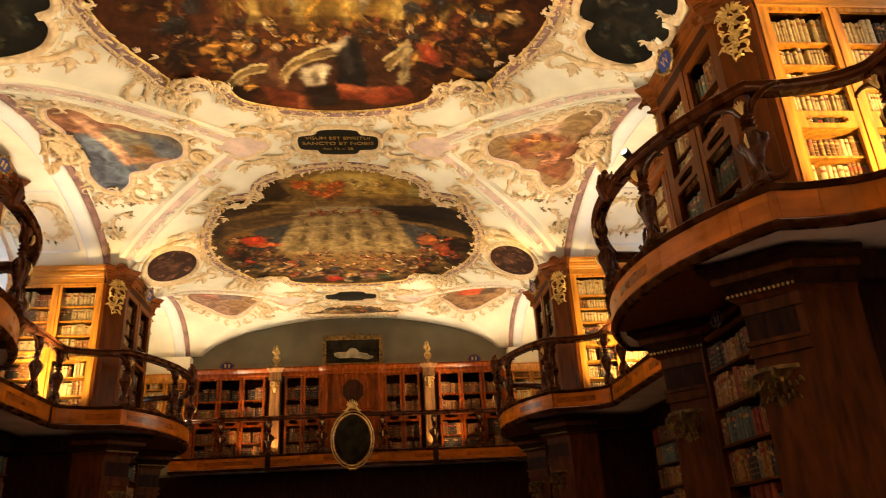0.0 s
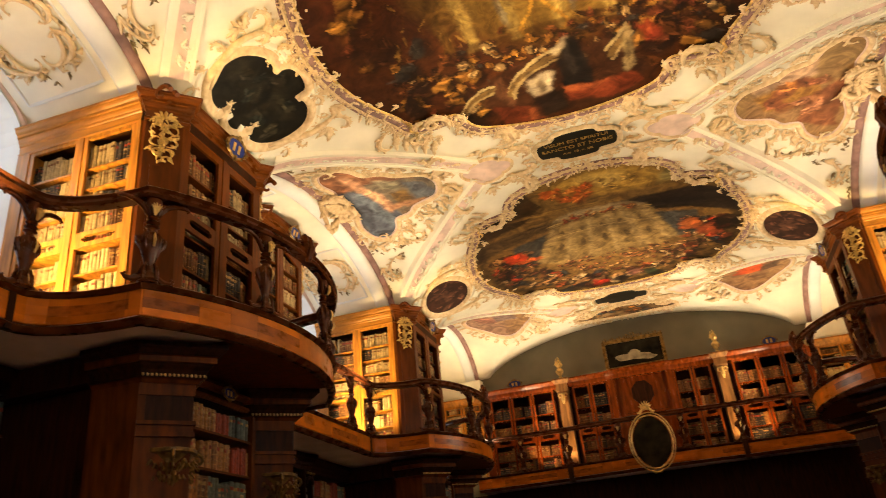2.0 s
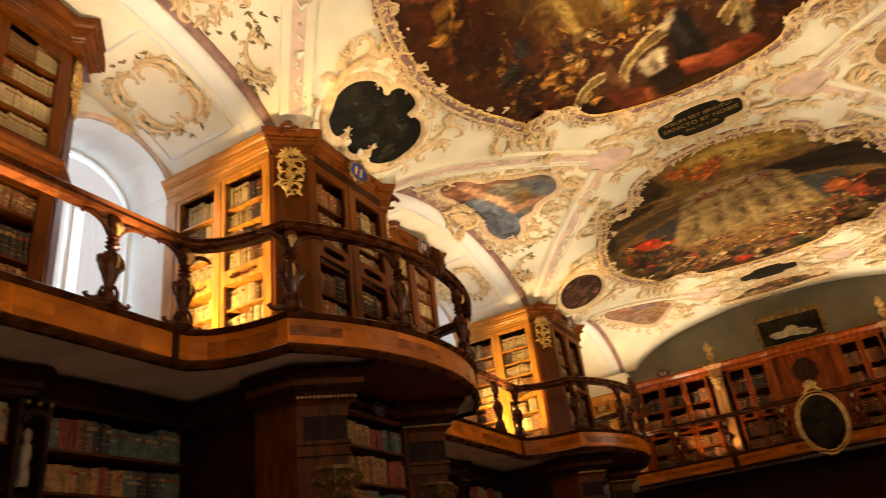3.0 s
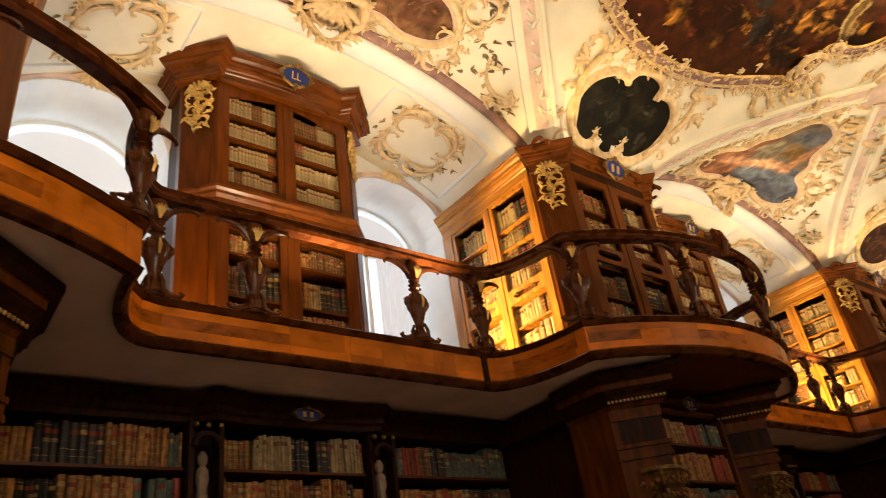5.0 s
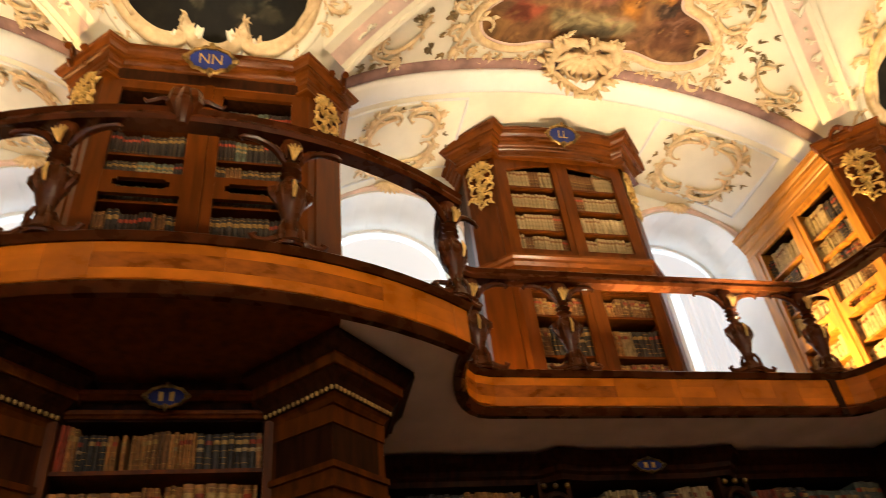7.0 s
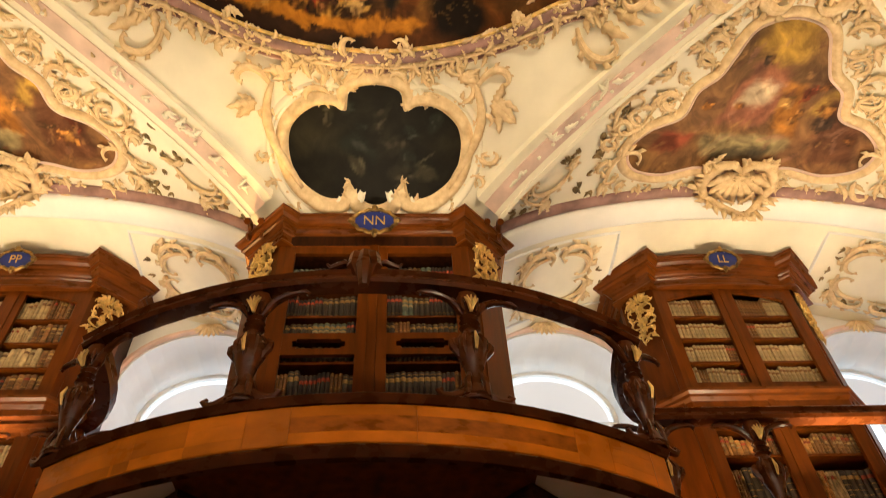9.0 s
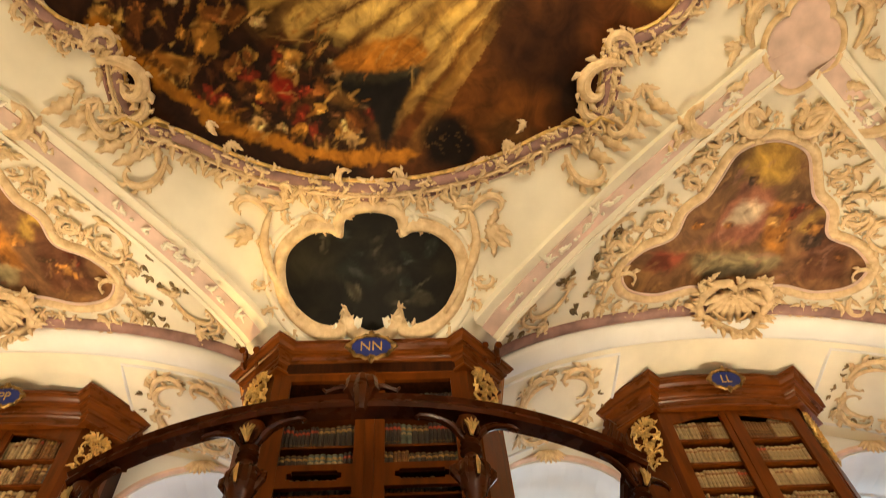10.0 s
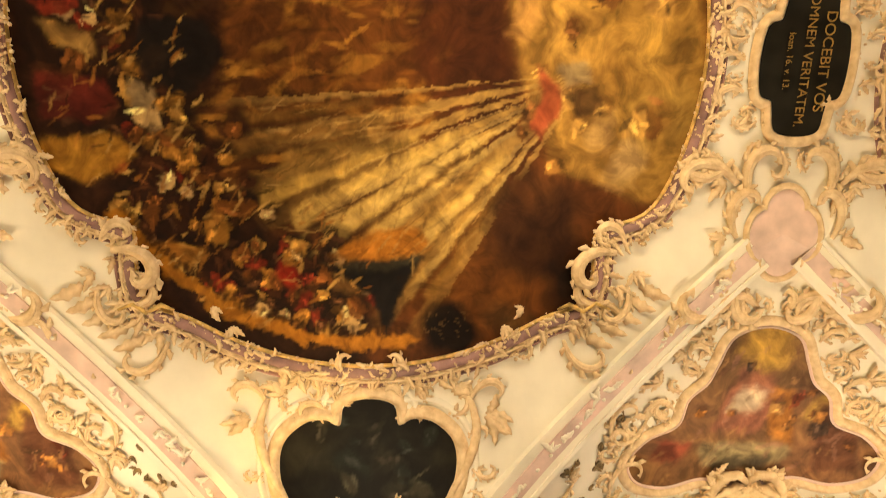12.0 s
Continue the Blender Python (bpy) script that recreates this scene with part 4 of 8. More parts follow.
def paint_temple(cv, yc):
    """Ochre clouds, a dark cloud bank, a pale round temple and a coloured crowd along the rim."""
    cv.mottle((120, 94, 52), 5, 0.35, 0.7, 0.8)
    cv.poly((44, 30, 20), [(-2.4, yc - 2.6), (-1.1, yc - 2.7), (-0.9, yc - 1.8), (-1.3, yc - 1.4), (-2.4, yc - 1.2)], 0.9)
    cv.blob((186, 150, 72), 0.35, yc - 2.15, 1.25, 0.55, 0.05, 0.95, 0.5, 0.4)
    cv.blob((206, 176, 100), 0.2, yc - 2.3, 0.55, 0.25, 0.2, 0.9, 0.6, 0.5)
    cv.blob((140, 130, 84), 1.25, yc - 2.0, 0.3, 0.3, 0.3, 0.8, 0.6, 0.5)
    cv.crowd(16, lambda g: (g.uniform(-0.75, -0.1), yc + g.uniform(-2.3, -1.75)), [(190, 96, 40), (206, 130, 60), (176, 84, 34)], 0.1, shade=(120, 74, 34))
    cv.crowd(8, lambda g: (g.uniform(0.1, 0.7), yc + g.uniform(-2.3, -1.8)), [(150, 120, 60), (184, 150, 90)], 0.09, shade=(110, 84, 40))
    for k in range(5):
        cv.blob((150, 118, 62) if k % 2 else (96, 72, 42), -0.7 + 0.3 * k, yc - 1.55 + 0.06 * k, 1.0, 0.07, 0.12, 0.8, 0.5, 0.5)
    cv.poly((34, 27, 25), [(0.1, yc - 1.25), (0.9, yc - 1.4), (1.6, yc - 1.6), (2.4, yc - 1.3), (2.4, yc - 0.5), (1.5, yc - 0.75), (0.7, yc - 0.85)], 0.95)
    cv.blob((30, 25, 24), 1.4, yc - 1.05, 0.9, 0.28, 0.15, 0.9, 0.5, 0.5)
    cv.poly((74, 58, 40), [(-2.4, yc - 1.2), (-0.8, yc - 1.15), (0.2, yc - 1.2), (0.6, yc - 0.9), (-0.9, yc - 0.85), (-2.4, yc - 0.6)], 0.85)
    # side distance
    for s in (-1, 1):
        cv.poly((52, 62, 70), [(s * 0.95, yc - 0.7), (s * 1.7, yc - 0.6), (s * 1.75, yc + 0.4), (s * 1.15, yc + 0.5)], 0.85)
    yt = yc - 0.38
    # the temple: a drum of bays between pilasters, open above
    cv.poly((134, 112, 70), [(-0.85, yt - 0.75), (0.85, yt - 0.75), (1.35, yt + 0.75), (0.9, yt + 1.3), (-0.9, yt + 1.3), (-1.4, yt + 0.75)], 1.0)
    cv.poly((150, 132, 100), [(-0.55, yt - 0.95), (0.55, yt - 0.95), (0.85, yt - 0.72), (-0.85, yt - 0.72)], 0.95)
    n = 11
    for i in range(n):
        a0, a1 = -1 + 2 * i / n, -1 + 2 * (i + 1) / n
        top = [(0.85 * a0, yt - 0.6), (0.85 * a1, yt - 0.6)]
        bot = [(1.36 * a1, yt + 1.2 - 0.35 * a1 * a1), (1.36 * a0, yt + 1.2 - 0.35 * a0 * a0)]
        cv.poly((146, 124, 84) if i % 2 == 0 else (112, 92, 58), top + bot, 0.55)
        if i % 2:
            am = (a0 + a1) / 2
            cv.blob((74, 58, 36), 1.14 * am, yt + 0.38, 0.06, 0.20, -am * 0.35, 0.9, 0.35)
            cv.blob((84, 66, 42), 0.97 * am, yt - 0.22, 0.045, 0.1, 0, 0.85, 0.4)
        else:
            cv.poly((164, 144, 104), [(0.85 * a0 + 0.02, yt - 0.6), (0.85 * a0 + 0.06, yt - 0.6), (1.36 * a0 + 0.08, yt + 1.1 - 0.35 * a0 * a0), (1.36 * a0 + 0.03, yt + 1.1 - 0.35 * a0 * a0)], 0.45)
    for q, col in ((-0.62, (176, 150, 96)), (-0.5, (112, 88, 50)), (-0.05, (170, 146, 98))):
        for i in range(50):
            a = -1 + 2 * i / 49
            cv.blob(col, a * (1.0 + 0.25 * (q + 0.6)) * 0.92, yt + q - 0.08 * (1 - a * a), 0.04, 0.022, 0, 0.8, 0.5)
    cv.crowd(26, lambda g: (g.uniform(-0.75, 0.75), yt - 0.72 + g.normal(0, 0.05)), [(140, 70, 34), (110, 50, 26), (150, 110, 60)], 0.045, shade=(80, 50, 28))
    cv.blob((158, 46, 24), -0.45, yt - 0.72, 0.12, 0.06, 0, 0.9, 0.5, 0.4)
    # the crowd
    pal = [(120, 62, 34), (84, 44, 26), (150, 112, 70), (60, 34, 24), (40, 28, 22), (110, 82, 56), (170, 144, 106), (40, 44, 48), (150, 52, 28)]
    cv.crowd(150, lambda g: (g.uniform(-1.5, 1.5), yc + g.uniform(0.75, 1.7)), [(132, 86, 52), (110, 66, 40), (160, 124, 84), (74, 44, 28)], 0.055, 1.5, (44, 26, 16))
    cv.crowd(170, lambda g: ((lambda a, q: (q * math.sin(a), yc + q * 1.03 * math.cos(a)))(g.choice([-1, 1]) * g.uniform(0.7, 1.75), g.uniform(1.5, 2.3))), pal, 0.085, shade=(18, 12, 9))
    cv.crowd(46, lambda g: (g.uniform(-1.3, 1.3), yc + g.uniform(1.7, 2.4)), pal, 0.13, 1.6, (16, 11, 9))
    for x, y, rx, ry, c in ((-1.75, -0.15, 0.22, 0.2, (176, 58, 30)), (-1.5, 0.15, 0.3, 0.12, (180, 90, 44)), (1.6, 0.0, 0.25, 0.25, (166, 92, 48)), (1.9, 0.3, 0.2, 0.3, (132, 62, 36)), (-0.35, 2.3, 0.18, 0.2, (168, 48, 30)),
                            (0.1, 2.35, 0.2, 0.25, (22, 18, 18)), (-0.75, 2.2, 0.16, 0.22, (24, 24, 28)), (0.75, 2.25, 0.2, 0.24, (44, 54, 38)), (0.42, 2.15, 0.2, 0.2, (104, 70, 62)), (-2.05, 0.5, 0.22, 0.3, (20, 15, 13)), (2.2, 0.0, 0.2, 0.4, (22, 16, 14))):
        cv.blob(c, x, yc + y, rx, ry, 0.3, 0.9, 0.35, 0.7)
        cv.blob(tuple(min(255, int(v * 1.4)) for v in c), x + 0.04, yc + y - 0.04, rx * 0.35, ry * 0.5, 0.6, 0.7, 0.5, 0.8)
    for i in range(60):
        a = -2.0 + 4.0 * i / 59
        cv.blob((24, 17, 13), 2.38 * math.sin(a), yc + 2.52 * math.cos(a), 0.17, 0.13, a, 0.7, 0.7, 0.5)
    cv.warp(0.010, 18)
    cv.warp(0.008, 60)


def big_painting(yc, painter, seed, step, ground, label):
    t = thing("ceiling_painting", pose(0, 0, 0), label, "ceiling painting", "ceiling paintings")
    outline = oval(yc)
    cv = Canvas(-2.75, 2.75, yc - 2.95, yc + 2.95, step, seed, ground)
    painter(cv, yc)
    ob = new("canvas", cv.mesh("canvas", inside_of([(x * 1.02, yc + (y - yc) * 1.02) for x, y in outline]), 0.80))
    ob.parent = t
    ob["label"] = "dark gold and brown fresco"
    ribbon("gilt_fillet", outline, half_round(-0.01, 0.025, 0.01, 0.025), GILT, t, label="thin gilt fillet")
    ribbon("frame_band", outline, [(0.02, 0.0), (0.025, 0.035), (0.05, 0.05), (0.09, 0.05), (0.105, 0.02)], MAUVE, t, label="mauve moulded frame band")
    ribbon("outer_band", outline, half_round(0.10, 0.15, 0.0, 0.05), STUCCO, t)
    ribbon("outer_fillet", outline, half_round(0.15, 0.185, 0.0, 0.03), MAUVE, t)
    rel = Relief(seed)
    rel.avoid = inside_of([(x * 0.93, yc + (y - yc) * 0.93) for x, y in outline])
    rocaille_along(rel, [(p[0] + q[0] * 0.07, p[1] + q[1] * 0.07) for p, q in zip(outline, loop_normals(outline))], 0.095, 0.115, 0.0, 2.0)
    crust(rel, outline, 0.0, 0.17)
    for sx in (-1, 1):
        for sy in (-1, 1):
            rel.avoid = None
            # the curled volute in each notch and the bracket beside it
            nx_, ny_ = sx * 1.62, yc + sy * 2.02
            rel.scroll(nx_ - sx * 0.05, ny_ + sy * 0.02, math.atan2(-sy * 0.9, sx * -0.3), 0.34, sx * sy, 0.13, 0.05, sweep_a=6.6)
            rel.scroll(nx_ - sx * 0.12, ny_ + sy * 0.10, math.atan2(-sy * 0.2, sx * -1), 0.20, sx * sy, 0.15, 0.04, sweep_a=5.2)
            rel.spray(nx_ - sx * 0.1, ny_, math.atan2(-sy, -sx * 0.8), 0.17, 6)
            rel.scroll(sx * 1.98, yc + sy * 2.0, math.atan2(-sy, sx * 0.5), 0.22, -sx * sy, 0.15, 0.03)
            rel.scroll(sx * 1.86, yc + sy * 2.16, math.atan2(sy * 0.3, sx * 1), 0.24, -sx * sy, 0.12)
            rel.scroll(sx * 2.3, yc + sy * 1.62, math.atan2(sy * 0.2, sx), 0.28, sx * sy, 0.10)
            for j in range(5):
                rel.spray(sx * (1.75 + 0.12 * j), yc + sy * (2.2 - 0.13 * j), math.atan2(sy, sx), 0.16, 4)
                rel.leaf(sx * (1.85 + 0.1 * j), yc + sy * (2.28 - 0.12 * j), math.atan2(sy * 1.1, sx), 0.26, 0.6 * sx * sy)
        # bridge over the small cartouche at the pier
        rel.scroll(sx * 2.62, yc - 0.06, math.atan2(-1, 0), 0.2, -sx, 0.12)
        rel.scroll(sx * 2.62, yc + 0.06, math.atan2(1, 0), 0.2, sx, 0.12)
        rel.spray(sx * 2.58, yc, math.pi if sx > 0 else 0, 0.15, 7)
        for j in range(8):
            for q in (-1, 1):
                rel.spray(sx * (2.62 - 0.012 * j * j), yc + q * (0.15 + 0.16 * j), math.atan2(q * rel.rng.uniform(-1, 1), sx), 0.12, 4)
    ob = new("stucco_rocaille", rel.mesh("stucco_rocaille", STUCCO))
    ob.parent = t
    ob["kind"] = "stuff"
    ob["label"] = "ivory stucco scrolls, leaves and flowers"
    for s in (-1, 1):
        for q in (-1, 1):
            g2 = Relief(7)
            bx, by = s * 2.02, yc + q * 1.78
            g2.on_vault([(bx + s * 0.02, by + q * 0.22), (bx - s * 0.03, by + q * 0.1), (bx + s * 0.04, by), (bx - s * 0.02, by - q * 0.12), (bx + s * 0.02, by - q * 0.22)], [0.05] * 5, [0.012, 0.022, 0.022, 0.022, 0.008])
            o2 = new("gilt_strip", g2.mesh("gilt_strip", GILT))
            o2.parent = t
    return t


MAUVE = material("mauve_moulding", (0.33, 0.19, 0.17), 0.5, 0, 5, 0.3, 0.1, 30)
big_painting(0.0, paint_light_rays, 11, 0.0125, (86, 48, 20), "dark ceiling fresco of gold light rays in rocaille frame")
big_painting(7.0, paint_assembly, 12, 0.016, (70, 32, 16), "brown and red ceiling fresco of a crowded hall")
big_painting(14.0, paint_temple, 13, 0.018, (112, 86, 48), "ochre ceiling fresco of a pale round temple")
big_painting(-7.0, paint_temple, 14, 0.04, (100, 70, 40), "dark ceiling fresco in ivory rocaille frame")

SIDE_CTRL = [(-2.26, 0.0), (-2.36, 0.30), (-2.62, 0.42), (-2.80, 0.50), (-2.95, 0.66), (-3.20, 0.74), (-3.32, 1.02), (-3.52, 1.19), (-3.74, 1.10), (-3.84, 0.80), (-3.78, 0.45), (-3.84, 0.2), (-3.86, 0.0)]
CART_CTRL = [(-2.77, 0.0), (-2.82, 0.20), (-2.97, 0.24), (-2.93, 0.36), (-2.95, 0.52), (-3.08, 0.68), (-3.26, 0.72), (-3.46, 0.66), (-3.60, 0.48), (-3.62, 0.30), (-3.50, 0.24), (-3.63, 0.12), (-3.67, 0.0)]


def grown(loop, by):
    """An outline moved outwards, so that what it bounds runs under the frame."""
    return [(p[0] + q[0] * by, p[1] + q[1] * by) for p, q in zip(loop, loop_normals(loop))]


def full_loop(ctrl, sx, yc):
    c = ctrl + [(x, -y) for x, y in ctrl[-2:0:-1]]
    return smooth_loop([(x * -sx, yc + y) for x, y in c])


def paint_side(cv, sx, yc, kind):
    cx = sx * 3.15
    if kind == 0:
        cv.mottle((116, 88, 52), 4, 0.40, 0.7, 0.8)
        cv.mottle((70, 46, 30), 4, 0.55, 0.8, 0.6)
        cv.blob((186, 150, 66), sx * 2.5, yc - 0.02, 0.26, 0.28, 0, 0.95, 0.6, 0.4)
        cv.poly((150, 96, 76), [(sx * 2.7, yc - 0.25), (sx * 2.75, yc + 0.12), (sx * 3.3, yc + 0.1), (sx * 3.3, yc - 0.45)], 0.85)
        cv.poly((186, 172, 148), [(sx * 2.86, yc - 0.2), (sx * 2.9, yc + 0.1), (sx * 3.1, yc + 0.02), (sx * 3.12, yc - 0.3)], 0.9)
        cv.poly((176, 118, 44), [(sx * 2.85, yc + 0.12), (sx * 2.9, yc + 0.3), (sx * 3.45, yc + 0.4), (sx * 3.4, yc + 0.15)], 0.9)
        cv.poly((184, 150, 70), [(sx * 2.75, yc + 0.7), (sx * 2.8, yc + 0.8), (sx * 3.2, yc + 0.52), (sx * 3.15, yc + 0.42)], 0.9)
        cv.poly((92, 56, 38), [(sx * 3.0, yc + 0.55), (sx * 3.1, yc + 0.9), (sx * 3.7, yc + 1.0), (sx * 3.7, yc + 0.55)], 0.85)
        cv.poly((130, 62, 44), [(sx * 3.35, yc - 0.9), (sx * 3.4, yc - 0.6), (sx * 3.6, yc - 0.7), (sx * 3.6, yc - 1.0)], 0.92)
        cv.poly((150, 140, 104), [(sx * 3.4, yc - 0.5), (sx * 3.45, yc + 0.35), (sx * 3.65, yc + 0.3), (sx * 3.65, yc - 0.5)], 0.85)
        cv.poly((58, 56, 48), [(sx * 3.55, yc - 0.35), (sx * 3.55, yc + 0.2), (sx * 3.72, yc + 0.2), (sx * 3.72, yc - 0.4)], 0.8)
    elif yc < 14 and sx < 0:
        cv.mottle((100, 98, 90), 3, 0.35, 0.6, 0.8)
        cv.poly((146, 98, 70), [(sx * 3.9, yc - 1.3), (sx * 2.4, yc - 1.0), (sx * 2.5, yc - 0.35), (sx * 3.3, yc - 0.5), (sx * 3.9, yc - 0.2)], 0.9)
        cv.poly((88, 98, 116), [(sx * 3.9, yc - 0.4), (sx * 3.35, yc - 0.35), (sx * 3.0, yc + 0.9), (sx * 3.8, yc + 1.3)], 0.95)
        cv.poly((112, 126, 140), [(sx * 3.6, yc - 0.2), (sx * 3.45, yc - 0.2), (sx * 3.2, yc + 0.9), (sx * 3.4, yc + 0.9)], 0.8)
        cv.poly((150, 146, 124), [(sx * 3.15, yc - 0.6), (sx * 2.8, yc - 0.35), (sx * 2.85, yc - 0.05), (sx * 3.1, yc - 0.2)], 0.85)
        cv.poly((126, 98, 50), [(sx * 3.05, yc + 0.0), (sx * 2.75, yc - 0.05), (sx * 2.8, yc + 0.35), (sx * 3.0, yc + 0.4)], 0.85)
        cv.poly((84, 92, 104), [(sx * 2.75, yc - 0.3), (sx * 2.4, yc - 0.15), (sx * 2.35, yc + 0.3), (sx * 2.7, yc + 0.3)], 0.85)
        cv.poly((206, 160, 126), [(sx * 3.62, yc - 0.85), (sx * 3.44, yc - 0.9), (sx * 3.08, yc + 0.42), (sx * 3.22, yc + 0.55)], 1.0)
        cv.poly((196, 146, 108), [(sx * 3.22, yc + 0.5), (sx * 3.18, yc + 0.36), (sx * 2.6, yc + 0.32), (sx * 2.6, yc + 0.42)], 1.0)
    elif yc < 14:
        cv.mottle((150, 124, 84), 3, 0.35, 0.6, 0.9)
        cv.poly((182, 152, 128), [(sx * 2.4, yc - 0.6), (sx * 3.2, yc - 1.0), (sx * 3.3, yc - 0.4), (sx * 2.5, yc - 0.2)], 0.9)
        cv.poly((160, 118, 54), [(sx * 2.5, yc - 0.15), (sx * 3.3, yc - 0.3), (sx * 3.5, yc + 0.3), (sx * 2.7, yc + 0.3)], 0.85)
        cv.poly((130, 78, 54), [(sx * 3.3, yc + 0.1), (sx * 3.8, yc - 0.2), (sx * 3.7, yc + 1.0), (sx * 3.1, yc + 0.7)], 0.85)
        cv.crowd(14, lambda g: (sx * g.uniform(2.7, 3.4), yc + g.uniform(-0.4, 0.5)), [(176, 120, 90), (150, 96, 50), (120, 72, 50)], 0.1, shade=(120, 76, 50))
    else:
        cv.mottle((150, 120, 104) if sx < 0 else (120, 84, 62), 3, 0.35, 0.6, 0.9)
        cv.poly((206, 186, 166) if sx < 0 else (204, 132, 104), [(sx * 2.3, yc - 0.9), (sx * 3.3, yc - 0.95), (sx * 3.2, yc - 0.7), (sx * 2.4, yc - 0.6)], 0.9)
        cv.poly((130, 112, 112) if sx < 0 else (206, 84, 40), [(sx * 2.6, yc - 0.6), (sx * 3.0, yc - 0.65), (sx * 3.1, yc - 0.1), (sx * 2.5, yc - 0.1)], 0.95)
        cv.poly((214, 204, 190) if sx < 0 else (190, 150, 120), [(sx * 2.9, yc - 0.8), (sx * 3.2, yc - 0.75), (sx * 3.1, yc - 0.6), (sx * 2.9, yc - 0.62)], 0.9)
        cv.poly((150, 100, 88) if sx < 0 else (84, 60, 48), [(sx * 3.1, yc - 0.5), (sx * 3.5, yc - 0.7), (sx * 3.4, yc - 0.2), (sx * 3.0, yc + 0.0)], 0.9)
    if kind == 0:
        cv.crowd(22, lambda g: (cx + g.uniform(-0.4, 0.6), yc + g.uniform(-0.9, 0.9)), FLESH, 0.06, 1.7, (70, 40, 24))
        cv.strokes(80, lambda g: (cx + g.uniform(-0.7, 0.7), yc + g.uniform(-1, 1)), [(170, 130, 80), (90, 56, 40), (150, 110, 90)], 0.1, 0.02, lambda x, y: 0.6, 0.6)
    cv.warp(0.02, 6)
    cv.warp(0.02 if kind == 0 else 0.012, 18)


def side_painting(sx, yc, kind, seed):
    t = thing("side_painting", pose(0, 0, 0), "trefoil side fresco in ivory stucco scroll frame" if kind == 0 else "pale blue and ochre side fresco in stucco frame", "ceiling painting", "side paintings")
    loop = full_loop(SIDE_CTRL, sx, yc)
    if yc > 14:
        loop = [(sx * 2.90 + (0.76 + 0.05 * math.cos(4 * a)) * math.cos(a), yc - 0.28 + (0.95 + 0.05 * math.cos(4 * a)) * math.sin(a)) for a in [2 * math.pi * i / 60 for i in range(60)]]
    x0, x1 = sorted((sx * 2.15, sx * 4.0))
    cv = Canvas(x0 - 0.25, x1 + 0.25, yc - 1.45, yc + 1.3, 0.018, seed, (126, 92, 62) if kind == 0 else (150, 118, 84))
    paint_side(cv, sx, yc, kind)
    ob = new("canvas", cv.mesh("canvas", inside_of(grown(loop, 0.035)), 0.95))
    ob.parent = t
    ribbon("frame_band", loop, half_round(0.0, 0.10, 0.005, 0.05), STUCCO, t)
    ribbon("inner_fillet", loop, half_round(-0.02, 0.015, 0.008, 0.02), PINK, t)
    rel = Relief(seed)
    rel.avoid = inside_of(loop)
    rocaille_along(rel, [(p[0] + q[0] * 0.09, p[1] + q[1] * 0.09) for p, q in zip(loop, loop_normals(loop))], 0.13, 0.14, 0.03, 0.6, inward=False)
    # the shell at the foot, over the arch
    for q in (-1, 1) if yc < 14 else ():
        rel.scroll(sx * 3.82, yc + q * 0.1, math.atan2(q, sx * 0.6), 0.36, q * sx, 0.13, 0.04)
        rel.scroll(sx * 4.0, yc + q * 0.28, math.atan2(q * 0.2, sx * -1), 0.3, q * sx, 0.13, 0.05)
        rel.scroll(sx * 3.75, yc + q * 0.55, math.atan2(q, sx * 0.1), 0.3, -q * sx, 0.13, 0.04)
        rel.spray(sx * 3.85, yc + q * 0.2, math.atan2(q, -sx), 0.24, 6)
    for i in range(9 if yc < 14 else 0):
        a = -1.3 + 2.6 * i / 8
        rel.leaf(sx * 3.85, yc, math.atan2(math.sin(a), sx * math.cos(a)), 0.34, 0.0, 0.04)
    for i in range(22 if yc < 14 else 0):
        rel.spray(sx * rel.rng.uniform(3.7, 4.05), yc + rel.rng.uniform(-0.35, 0.35), rel.rng.uniform(0, 6.28), 0.14, 3, lift=0.05)
    ob = new("stucco_rocaille", rel.mesh("stucco_rocaille", STUCCO))
    ob.parent = t
    ob["kind"] = "stuff"
    if yc > 14:
        return t
    # the hanging shell below the arch edge
    rel = Relief(seed + 50)

    def hang(y, k):
        if k < 0.55:
            x = 3.70 + 0.40 * k / 0.55
            return Vector((sx * x, yc + y, vault(x, yc + y) - 0.06))
        return Vector((sx * 4.10, yc + y, vault(4.10, yc) - 0.07 - (k - 0.55) / 0.45 * 0.34))
    for q in (-1, 1):
        ctl = [(0.0, 0.14), (0.10, 0.03), (0.23, 0.05), (0.33, 0.2), (0.35, 0.38), (0.30, 0.56), (0.22, 0.70), (0.12, 0.84), (0.0, 0.95)]
        rel.tube([hang(q * y, k) for y, k in ctl], [0.03, 0.042, 0.05, 0.052, 0.05, 0.046, 0.042, 0.038, 0.03], 7)
        inner = [(0.03, 0.30), (0.12, 0.20), (0.20, 0.30), (0.20, 0.46), (0.12, 0.62), (0.02, 0.70)]
        rel.tube([hang(q * y, k) for y, k in inner], [0.012, 0.02, 0.022, 0.022, 0.02, 0.012], 5)
        for j in range(30):
            y, k = ctl[j % 8 + 1]
            y, k = y + rel.rng.uniform(-0.05, 0.05), min(0.98, max(0.03, k + rel.rng.uniform(-0.08, 0.08)))
            p = hang(q * y, k)
            a = math.atan2(k - 0.45, y) + rel.rng.uniform(-0.9, 0.9)
            e = hang(q * (y + 0.11 * math.cos(a)), min(1.05, max(0.0, k + 0.2 * math.sin(a))))
            mid = (p + e) / 2 + Vector((-sx * 0.015, 0, -0.02))
            rel.tube([p, mid, e], [0.022, 0.026, 0.005], 5)
    ob = new("shell_pendant", rel.mesh("shell_pendant", STUCCO))
    ob.parent = t
